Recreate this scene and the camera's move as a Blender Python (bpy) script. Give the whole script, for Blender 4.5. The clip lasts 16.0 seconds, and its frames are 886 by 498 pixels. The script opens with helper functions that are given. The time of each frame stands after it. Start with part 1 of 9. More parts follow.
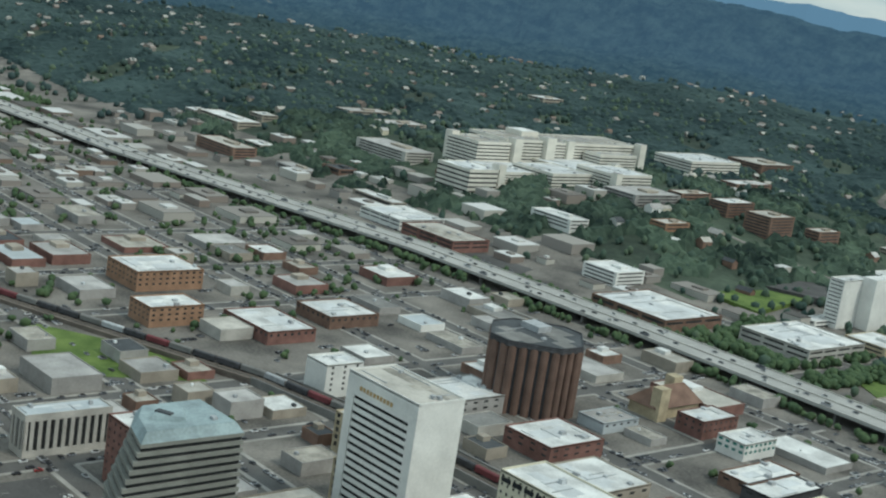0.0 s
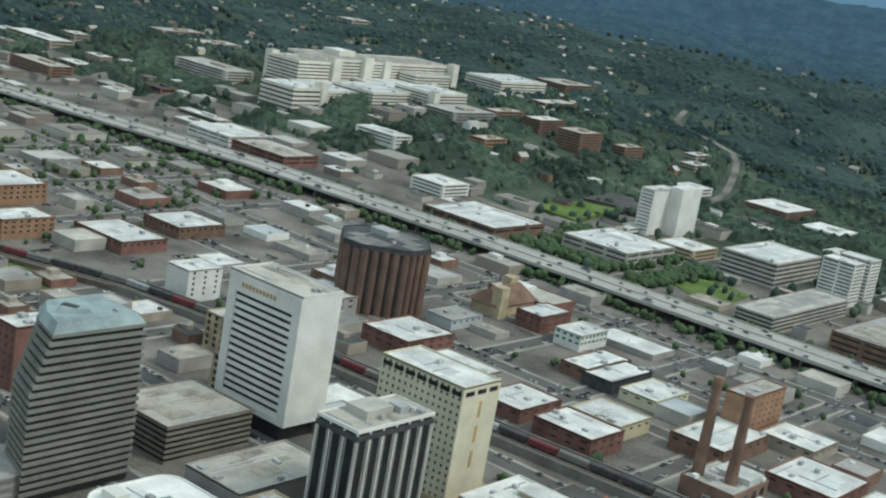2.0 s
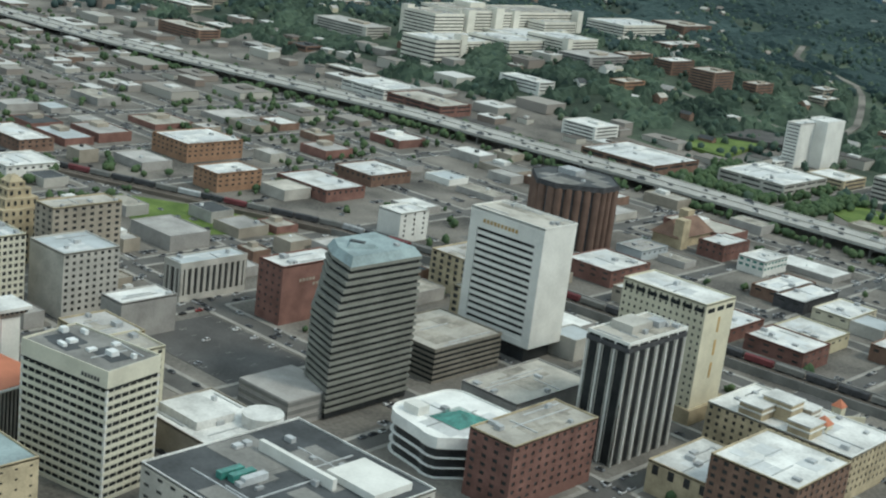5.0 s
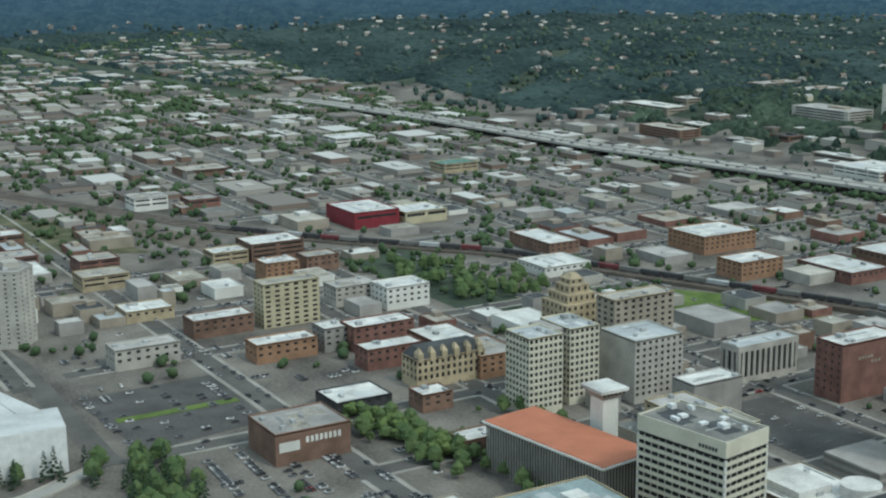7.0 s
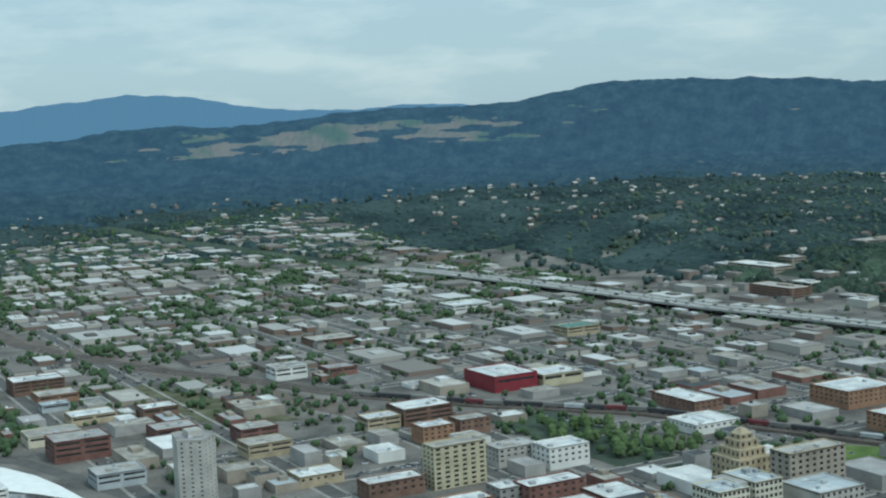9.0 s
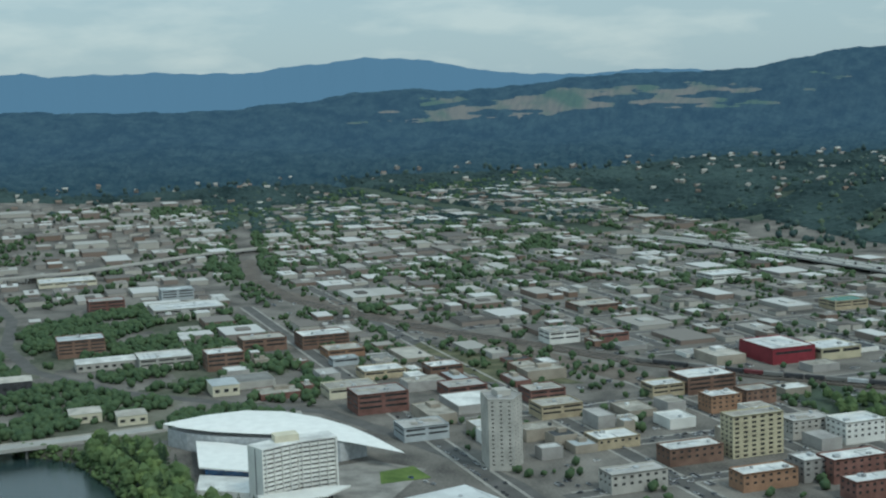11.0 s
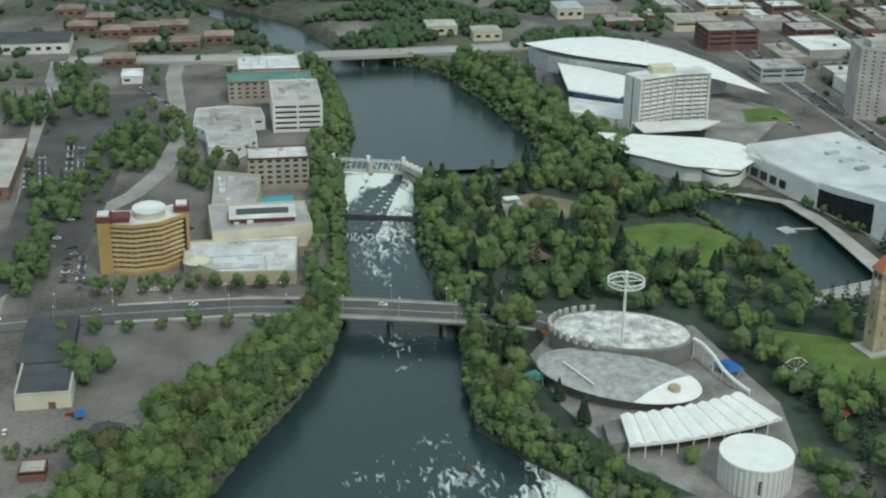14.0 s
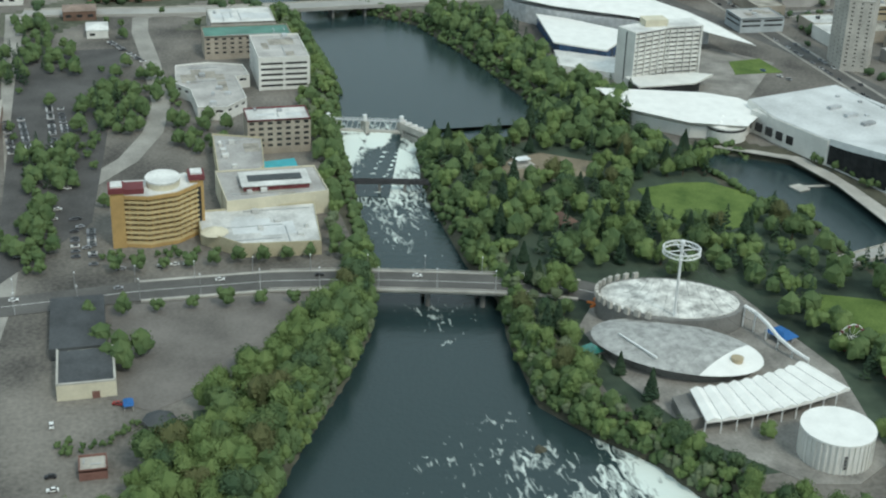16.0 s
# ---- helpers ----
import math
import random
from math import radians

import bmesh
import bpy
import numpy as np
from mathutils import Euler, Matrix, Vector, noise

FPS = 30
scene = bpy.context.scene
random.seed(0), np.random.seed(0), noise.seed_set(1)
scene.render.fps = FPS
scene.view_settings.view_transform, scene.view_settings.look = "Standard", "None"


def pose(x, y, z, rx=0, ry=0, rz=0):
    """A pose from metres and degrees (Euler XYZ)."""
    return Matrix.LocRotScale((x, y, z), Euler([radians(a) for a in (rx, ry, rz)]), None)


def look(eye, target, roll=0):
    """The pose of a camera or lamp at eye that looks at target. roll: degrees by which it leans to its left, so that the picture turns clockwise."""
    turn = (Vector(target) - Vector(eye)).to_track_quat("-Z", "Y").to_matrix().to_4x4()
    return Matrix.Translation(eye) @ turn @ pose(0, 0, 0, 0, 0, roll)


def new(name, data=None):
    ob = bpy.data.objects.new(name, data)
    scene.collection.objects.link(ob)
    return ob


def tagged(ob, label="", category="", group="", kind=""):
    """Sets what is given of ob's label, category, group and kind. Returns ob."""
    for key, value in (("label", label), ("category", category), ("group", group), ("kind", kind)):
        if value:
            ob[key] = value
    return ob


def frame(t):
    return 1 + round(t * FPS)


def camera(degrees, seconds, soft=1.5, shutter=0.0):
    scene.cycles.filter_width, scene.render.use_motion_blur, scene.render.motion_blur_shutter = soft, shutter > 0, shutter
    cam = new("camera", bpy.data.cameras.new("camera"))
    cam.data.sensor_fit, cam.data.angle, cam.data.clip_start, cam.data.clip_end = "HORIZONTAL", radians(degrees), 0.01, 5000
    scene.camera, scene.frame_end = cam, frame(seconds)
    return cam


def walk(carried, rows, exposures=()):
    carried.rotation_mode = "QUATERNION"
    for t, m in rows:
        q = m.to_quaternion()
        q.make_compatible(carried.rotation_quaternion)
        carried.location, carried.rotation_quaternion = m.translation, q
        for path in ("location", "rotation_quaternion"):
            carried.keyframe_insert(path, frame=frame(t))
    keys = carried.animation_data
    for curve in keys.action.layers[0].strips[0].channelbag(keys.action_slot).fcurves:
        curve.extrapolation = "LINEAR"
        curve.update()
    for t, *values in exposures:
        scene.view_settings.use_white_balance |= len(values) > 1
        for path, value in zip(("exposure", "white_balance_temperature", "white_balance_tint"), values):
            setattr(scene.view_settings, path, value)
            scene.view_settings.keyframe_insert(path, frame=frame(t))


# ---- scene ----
import collections

# Downtown by a river, seen from a light aircraft. x runs east, y north, z up, in metres.
cam = camera(35.73, 16.0, soft=2.2)
PATH = [
    (0, -417.3, 385.0, 264.5, -131.08, -11.64, -8.72),
    (0.5, -419.2, 400.1, 261.8, -133.99, -11.81, -9.23),
    (1, -420.9, 415.4, 259.1, -136.57, -12.20, -9.64),
    (1.5, -422.2, 430.9, 256.8, -138.44, -12.61, -9.87),
    (2, -422.8, 446.5, 254.9, -139.97, -13.24, -9.83),
    (2.5, -422.5, 462.1, 253.5, -141.09, -13.89, -9.65),
    (3, -421.6, 477.7, 252.5, -141.98, -14.61, -9.14),
    (5.5, -398.6, 565.9, 249.9, -134.11, -15.45, -5.45),
    (6, -396.3, 584.6, 249.4, -129.18, -14.72, -3.68),
    (6.5, -394.6, 603.5, 248.9, -123.80, -14.59, -1.54),
    (7, -393.3, 622.5, 248.8, -120.60, -12.44, 0.51),
    (7.5, -392.2, 641.4, 249.1, -120.60, -8.83, 1.39),
    (8, -391.2, 660.1, 249.7, -120.56, -6.97, 1.88),
    (10.5, -390.2, 755.0, 262.7, -112.02, -5.27, 2.09),
    (11, -391.8, 773.5, 265.3, -109.44, -6.71, 1.82),
    (11.5, -394.1, 791.9, 268.0, -107.20, -9.15, 1.64),
    (12, -397.2, 810.1, 270.9, -104.88, -12.18, 1.46),
    (12.5, -401.0, 828.2, 273.9, -102.53, -15.10, 0.98),
    (13, -403.4, 846.0, 277.0, -100.24, -17.87, 0.49),
    (13.5, -401.4, 863.1, 280.0, -99.10, -20.09, -0.01),
    (14, -395.5, 879.7, 282.4, -99.22, -22.48, -0.73),
    (14.5, -387.3, 896.2, 284.1, -100.09, -24.54, -1.39),
    (15, -377.8, 912.4, 285.1, -101.21, -25.45, -1.71),
    (15.5, -367.4, 928.1, 285.9, -102.47, -25.26, -1.86),
    (16, -356.8, 943.6, 286.5, -103.88, -25.01, -1.73),
]
walk(cam, [(t, pose(x, y, z, 90 + pitch, roll, yaw)) for t, x, y, z, yaw, pitch, roll in PATH],
     exposures=[(0, 0.28, 6500, 2), (3, 0.35, 6600, 3), (5.5, 0.36, 6600, 3), (6.8, 0.26, 6400, 2), (7.5, 0.2, 6100, 0), (8, 0.24, 5850, -2), (11, 0.05, 6050, -1), (12.5, -0.13, 6500, 2), (14, 0.16, 6500, 2), (16, 0.3, 6500, 2)])

# ---- light ----
world = bpy.data.worlds.new("sky")
scene.world = world
world.use_nodes = True
wn, wl = world.node_tree.nodes, world.node_tree.links
wn.clear()
w_out = wn.new("ShaderNodeOutputWorld")
w_bg = wn.new("ShaderNodeBackground")
w_sky = wn.new("ShaderNodeTexSky")
w_sky.sky_type, w_sky.sun_disc = "NISHITA", False
w_sky.sun_elevation, w_sky.sun_rotation = radians(48), radians(-112)
w_co = wn.new("ShaderNodeTexCoord")
w_map = wn.new("ShaderNodeMapping")
w_map.inputs["Scale"].default_value = (4.6, 4.6, 17.0)
w_noise = wn.new("ShaderNodeTexNoise")
w_noise.inputs["Scale"].default_value = 2.2
w_noise.inputs["Detail"].default_value = 7
w_noise.inputs["Roughness"].default_value = 0.55
w_ramp = wn.new("ShaderNodeValToRGB")
w_ramp.color_ramp.elements[0].position, w_ramp.color_ramp.elements[0].color = 0.46, (0.38, 0.38, 0.38, 1)
w_ramp.color_ramp.elements[1].position, w_ramp.color_ramp.elements[1].color = 0.66, (1, 1, 1, 1)
w_mix = wn.new("ShaderNodeMixRGB")
w_cloud = wn.new("ShaderNodeMixRGB")
w_cloud.inputs["Color1"].default_value = (3.9, 5.4, 6.3, 1)
w_cloud.inputs["Color2"].default_value = (6.6, 7.5, 7.8, 1)
w_mix.inputs["Fac"].default_value = 0.8
wl.new(w_co.outputs["Generated"], w_map.inputs["Vector"])
wl.new(w_map.outputs["Vector"], w_noise.inputs["Vector"])
wl.new(w_noise.outputs["Fac"], w_ramp.inputs["Fac"])
wl.new(w_ramp.outputs["Color"], w_cloud.inputs["Fac"])
wl.new(w_sky.outputs["Color"], w_mix.inputs["Color1"])
wl.new(w_cloud.outputs["Color"], w_mix.inputs["Color2"])
# an overcast sky grows brighter from the horizon to the zenith
w_sep, w_rise, w_dim = wn.new("ShaderNodeSeparateXYZ"), wn.new("ShaderNodeMapRange"), wn.new("ShaderNodeMixRGB")
w_rise.inputs["To Min"].default_value, w_rise.inputs["To Max"].default_value = 0.78, 1.16
w_dim.blend_type = "MULTIPLY"
w_dim.inputs["Fac"].default_value = 1.0
wl.new(w_co.outputs["Generated"], w_sep.inputs["Vector"])
wl.new(w_sep.outputs["Z"], w_rise.inputs["Value"])
wl.new(w_mix.outputs["Color"], w_dim.inputs["Color1"])
wl.new(w_rise.outputs["Result"], w_dim.inputs["Color2"])
wl.new(w_dim.outputs["Color"], w_bg.inputs["Color"])
wl.new(w_bg.outputs["Background"], w_out.inputs["Surface"])
w_bg.inputs["Strength"].default_value = 0.104

sun = new("sun", bpy.data.lights.new("sun", "SUN"))
sun.data.energy, sun.data.angle, sun.data.color = 1.25, radians(12), (1.0, 0.96, 0.88)
sun.matrix_world = look((-500, -200, 600), (0, 0, 0))

# ---- materials ----
MATS = {}


def mat(name, rgb, rough=0.85, vary=0.25, scale=0.15, fine=3.0, bump=0.0, metal=0.0, per_piece=0.0, tint=None, spec=0.3):
    """A surface with stains at two scales and, where asked, a shade of its own for each piece."""
    m = bpy.data.materials.new(name)
    m.use_nodes = True
    n, l = m.node_tree.nodes, m.node_tree.links
    b = n["Principled BSDF"]
    b.inputs["Roughness"].default_value, b.inputs["Metallic"].default_value = rough, metal
    b.inputs["Specular IOR Level"].default_value = spec
    geo = n.new("ShaderNodeNewGeometry")
    big, small = n.new("ShaderNodeTexNoise"), n.new("ShaderNodeTexNoise")
    big.inputs["Scale"].default_value, small.inputs["Scale"].default_value = scale, fine
    big.inputs["Detail"].default_value, small.inputs["Detail"].default_value = 5, 3
    l.new(geo.outputs["Position"], big.inputs["Vector"])
    l.new(geo.outputs["Position"], small.inputs["Vector"])
    add = n.new("ShaderNodeMath")
    add.operation = "MULTIPLY_ADD"
    add.inputs[1].default_value = 0.4
    l.new(small.outputs["Fac"], add.inputs[0])
    l.new(big.outputs["Fac"], add.inputs[2])
    ramp = n.new("ShaderNodeValToRGB")
    lo = [c * (1 - vary) for c in rgb]
    hi = [min(1.0, c * (1 + vary)) for c in (tint or rgb)]
    ramp.color_ramp.elements[0].position, ramp.color_ramp.elements[0].color = 0.5, (*lo, 1)
    ramp.color_ramp.elements[1].position, ramp.color_ramp.elements[1].color = 0.9, (*hi, 1)
    l.new(add.outputs[0], ramp.inputs["Fac"])
    out = ramp.outputs["Color"]
    if per_piece:
        info = n.new("ShaderNodeObjectInfo")
        hsv = n.new("ShaderNodeHueSaturation")
        mr = n.new("ShaderNodeMapRange")
        mr.inputs["To Min"].default_value, mr.inputs["To Max"].default_value = 1 - per_piece, 1 + per_piece
        l.new(info.outputs["Random"], mr.inputs["Value"])
        l.new(mr.outputs["Result"], hsv.inputs["Value"])
        l.new(out, hsv.inputs["Color"])
        out = hsv.outputs["Color"]
    l.new(out, b.inputs["Base Color"])
    if bump:
        bp = n.new("ShaderNodeBump")
        bp.inputs["Strength"].default_value = bump
        bp.inputs["Distance"].default_value = 0.3
        l.new(small.outputs["Fac"], bp.inputs["Height"])
        l.new(bp.outputs["Normal"], b.inputs["Normal"])
    MATS[name] = m
    return m


def islands(name, lo, hi, rough=0.9, extra=None, leafy=False):
    """A shade of its own for every loose piece of a joined mesh."""
    m = bpy.data.materials.new(name)
    m.use_nodes = True
    n, l = m.node_tree.nodes, m.node_tree.links
    b = n["Principled BSDF"]
    b.inputs["Roughness"].default_value = rough
    b.inputs["Specular IOR Level"].default_value = 0.15
    geo = n.new("ShaderNodeNewGeometry")
    ramp = n.new("ShaderNodeValToRGB")
    ramp.color_ramp.elements[0].color, ramp.color_ramp.elements[1].color = (*lo, 1), (*hi, 1)
    for at, rgb in extra or ():
        ramp.color_ramp.elements.new(at).color = (*rgb, 1)
    if leafy:
        tone = n.new("ShaderNodeTexNoise")
        tone.inputs["Scale"].default_value, tone.inputs["Detail"].default_value = 0.13, 1
        l.new(geo.outputs["Position"], tone.inputs["Vector"])
        wide = n.new("ShaderNodeMapRange")
        wide.inputs["From Min"].default_value, wide.inputs["From Max"].default_value = 0.3, 0.7
        l.new(tone.outputs["Fac"], wide.inputs["Value"])
        both = n.new("ShaderNodeMixRGB")
        both.inputs["Fac"].default_value = 0.35
        l.new(wide.outputs["Result"], both.inputs["Color1"])
        l.new(geo.outputs["Random Per Island"], both.inputs["Color2"])
        l.new(both.outputs["Color"], ramp.inputs["Fac"])
    else:
        l.new(geo.outputs["Random Per Island"], ramp.inputs["Fac"])
    l.new(ramp.outputs["Color"], b.inputs["Base Color"])
    MATS[name] = m
    return m


mat("asphalt", (0.112, 0.104, 0.096), 0.95, 0.4, 0.02, 0.5, tint=(0.175, 0.16, 0.142))
mat("street", (0.11, 0.105, 0.1), 0.9, 0.25, 0.05, 0.8)
mat("lot", (0.09, 0.086, 0.084), 0.9, 0.3, 0.04, 0.6)
mat("gravel_lot", (0.165, 0.15, 0.138), 0.95, 0.25, 0.05, 0.6)
mat("plaza_paving", (0.25, 0.235, 0.215), 0.9, 0.35, 0.07, 0.7)
mat("pale_paving", (0.30, 0.285, 0.26), 0.9, 0.25, 0.05, 0.7)
mat("freeway_concrete", (0.36, 0.35, 0.33), 0.85, 0.15, 0.03, 0.5)
mat("concrete", (0.43, 0.41, 0.375), 0.85, 0.2, 0.08, 0.9, per_piece=0.06)
mat("dark_concrete", (0.2, 0.195, 0.185), 0.85, 0.25, 0.08, 0.9)
mat("white_wall", (0.7, 0.69, 0.655), 0.75, 0.12, 0.06, 0.8, per_piece=0.04)
mat("hospital_cream", (0.66, 0.63, 0.56), 0.8, 0.12, 0.06, 0.8)
mat("band_grey", (0.205, 0.205, 0.183), 0.85, 0.18, 0.08, 0.9)
mat("cream_wall", (0.6, 0.555, 0.43), 0.8, 0.12, 0.08, 0.9)
mat("yellow_wall", (0.48, 0.43, 0.3), 0.8, 0.14, 0.08, 0.9)
mat("gold_wall", (0.44, 0.29, 0.12), 0.8, 0.15, 0.1, 0.9)
mat("balcony_cream", (0.55, 0.44, 0.24), 0.8, 0.15, 0.1, 0.9)
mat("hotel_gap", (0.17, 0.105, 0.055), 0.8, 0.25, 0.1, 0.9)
mat("grey_wall", (0.34, 0.325, 0.31), 0.85, 0.2, 0.08, 0.9, per_piece=0.12)
mat("taupe_wall", (0.33, 0.29, 0.24), 0.85, 0.2, 0.08, 0.9, per_piece=0.1)
mat("brick_red", (0.2, 0.105, 0.088), 0.9, 0.25, 0.12, 1.5, bump=0.2, per_piece=0.15)
mat("brick_brown", (0.2, 0.125, 0.095), 0.9, 0.25, 0.12, 1.5, bump=0.2, per_piece=0.15)
mat("brick_orange", (0.31, 0.185, 0.12), 0.9, 0.2, 0.12, 1.5, bump=0.2)
mat("rib_brown", (0.15, 0.095, 0.075), 0.8, 0.2, 0.1, 1.2)
mat("tan_stone", (0.42, 0.35, 0.24), 0.9, 0.25, 0.12, 1.2, bump=0.2, per_piece=0.1)
mat("red_metal", (0.224, 0.036, 0.048), 0.5, 0.15, 0.1, 0.8)
mat("terracotta_roof", (0.47, 0.175, 0.105), 0.85, 0.12, 0.08, 1.0)
mat("maroon", (0.16, 0.045, 0.05), 0.7, 0.2, 0.1, 1.0)
mat("roof_white", (0.6, 0.595, 0.575), 0.8, 0.28, 0.07, 0.7, per_piece=0.1)
mat("roof_grey", (0.37, 0.355, 0.34), 0.9, 0.25, 0.07, 0.7, per_piece=0.2)
mat("roof_tan", (0.40, 0.375, 0.335), 0.9, 0.25, 0.07, 0.7, per_piece=0.15)
mat("roof_sand", (0.33, 0.305, 0.265), 0.9, 0.4, 0.1, 0.8)
mat("fresh_white", (0.8, 0.8, 0.78), 0.7, 0.14, 0.08, 0.8)
mat("roof_brown", (0.24, 0.18, 0.15), 0.9, 0.3, 0.08, 0.8, per_piece=0.2)
mat("crown_blue", (0.27, 0.335, 0.345), 0.7, 0.25, 0.1, 0.8)
mat("roof_mid", (0.2, 0.195, 0.185), 0.9, 0.3, 0.07, 0.7)
mat("garage_band", (0.21, 0.19, 0.16), 0.85, 0.2, 0.08, 0.9)
mat("roof_dark", (0.07, 0.075, 0.08), 0.9, 0.3, 0.07, 0.7)
mat("roof_bluegrey", (0.41, 0.44, 0.455), 0.7, 0.15, 0.07, 0.7)
mat("roof_pale", (0.56, 0.57, 0.57), 0.75, 0.18, 0.05, 0.5)
mat("roof_green", (0.10, 0.22, 0.18), 0.6, 0.2, 0.07, 0.7)
mat("shell_grey", (0.36, 0.36, 0.35), 0.8, 0.3, 0.25, 1.2)
mat("shell_white", (0.82, 0.81, 0.78), 0.6, 0.06, 0.15, 0.9)
mat("terracotta_cream", (0.6, 0.57, 0.47), 0.8, 0.12, 0.08, 0.9)
mat("worn_floor", (0.55, 0.54, 0.51), 0.85, 0.5, 0.18, 0.9)
mat("glass_dark", (0.032, 0.034, 0.036), 0.3, 0.4, 0.1, 0.4, spec=0.35)
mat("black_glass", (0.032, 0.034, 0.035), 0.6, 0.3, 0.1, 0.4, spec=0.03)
mat("glass_blue", (0.03, 0.09, 0.2), 0.15, 0.4, 0.1, 0.4, spec=0.6)
mat("glass_green", (0.05, 0.2, 0.17), 0.2, 0.4, 0.2, 0.7, spec=0.6)
mat("metal_white", (0.72, 0.73, 0.73), 0.5, 0.1, 0.3, 1.5)
mat("metal_grey", (0.38, 0.39, 0.4), 0.5, 0.2, 0.3, 1.5, per_piece=0.25)
mat("steel_dark", (0.06, 0.06, 0.065), 0.6, 0.3, 0.3, 1.5)
mat("grass", (0.085, 0.145, 0.032), 0.95, 0.3, 0.06, 0.9, tint=(0.12, 0.165, 0.045))
mat("rough_grass", (0.075, 0.088, 0.042), 0.95, 0.35, 0.05, 0.7, tint=(0.12, 0.115, 0.07))
mat("dry_ground", (0.21, 0.175, 0.125), 0.95, 0.3, 0.03, 0.6)
mat("park_ground", (0.075, 0.095, 0.055), 0.95, 0.4, 0.012, 0.15, tint=(0.13, 0.125, 0.1))
mat("forest_floor", (0.045, 0.066, 0.048), 0.95, 0.4, 0.01, 0.12, tint=(0.06, 0.08, 0.055))
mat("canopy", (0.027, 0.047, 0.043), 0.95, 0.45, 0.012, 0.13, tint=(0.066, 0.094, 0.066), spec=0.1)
# bluer copy of the canopy, with distance haze put into its colour
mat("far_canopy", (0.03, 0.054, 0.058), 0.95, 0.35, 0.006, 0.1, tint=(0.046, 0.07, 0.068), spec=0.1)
mat("far_field", (0.17, 0.2, 0.09), 0.95, 0.25, 0.006, 0.08, tint=(0.24, 0.2, 0.12))
mat("bank_rock", (0.085, 0.082, 0.06), 0.95, 0.35, 0.1, 0.7, bump=0.5)
mat("rail_ballast", (0.15, 0.125, 0.105), 0.95, 0.3, 0.05, 0.8)
mat("bark", (0.09, 0.065, 0.045), 0.95, 0.3, 0.8, 4.0)
mat("blue_canvas", (0.03, 0.13, 0.36), 0.7, 0.15, 0.3, 1.5)
mat("pool_blue", (0.08, 0.42, 0.5), 0.2, 0.1, 0.2, 1.0)
mat("tyre", (0.02, 0.02, 0.02), 0.9, 0.2)
mat("paint_marking", (0.6, 0.6, 0.57), 0.8, 0.2, 0.3, 2.0)
mat("ride_orange", (0.6, 0.18, 0.04), 0.6, 0.2, 0.3, 1.5)
for k, rgb in enumerate([(0.6, 0.6, 0.6), (0.03, 0.03, 0.035), (0.3, 0.31, 0.33), (0.3, 0.04, 0.04), (0.05, 0.09, 0.2), (0.75, 0.75, 0.74)]):
    mat("car_%d" % k, rgb, 0.35, 0.1, 0.5, 2.0, spec=0.5)
islands("leaf_mid", (0.062, 0.1, 0.044), (0.125, 0.172, 0.072), leafy=True)
islands("leaf_light", (0.092, 0.14, 0.05), (0.155, 0.205, 0.078), leafy=True)
islands("leaf_dark", (0.044, 0.076, 0.042), (0.088, 0.128, 0.062), leafy=True)
islands("leaf_conifer", (0.028, 0.052, 0.034), (0.056, 0.086, 0.048), leafy=True)
islands("leaf_olive", (0.07, 0.082, 0.036), (0.125, 0.13, 0.06), leafy=True)
islands("leaf_grey", (0.10, 0.13, 0.075), (0.17, 0.2, 0.12), leafy=True)
# leaves for far woods, lifted and blued to carry distance haze
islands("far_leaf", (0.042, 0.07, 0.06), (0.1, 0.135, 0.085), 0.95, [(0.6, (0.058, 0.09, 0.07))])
islands("hazy_leaf", (0.044, 0.07, 0.07), (0.075, 0.108, 0.09), 0.95, [(0.7, (0.054, 0.082, 0.078))])
islands("far_roofs", (0.09, 0.085, 0.08), (0.58, 0.575, 0.56), 0.9, [(0.28, (0.2, 0.18, 0.165)), (0.5, (0.31, 0.29, 0.265)), (0.66, (0.42, 0.405, 0.38)), (0.8, (0.54, 0.53, 0.515))])
islands("house_paint", (0.14, 0.115, 0.1), (0.5, 0.48, 0.44), 0.9, [(0.7, (0.25, 0.23, 0.21))])
islands("far_walls", (0.2, 0.14, 0.11), (0.5, 0.48, 0.43), 0.9, [(0.5, (0.3, 0.28, 0.26))])
islands("parked_paint", (0.05, 0.05, 0.06), (0.65, 0.65, 0.65), 0.4, [(0.5, (0.25, 0.26, 0.28))])


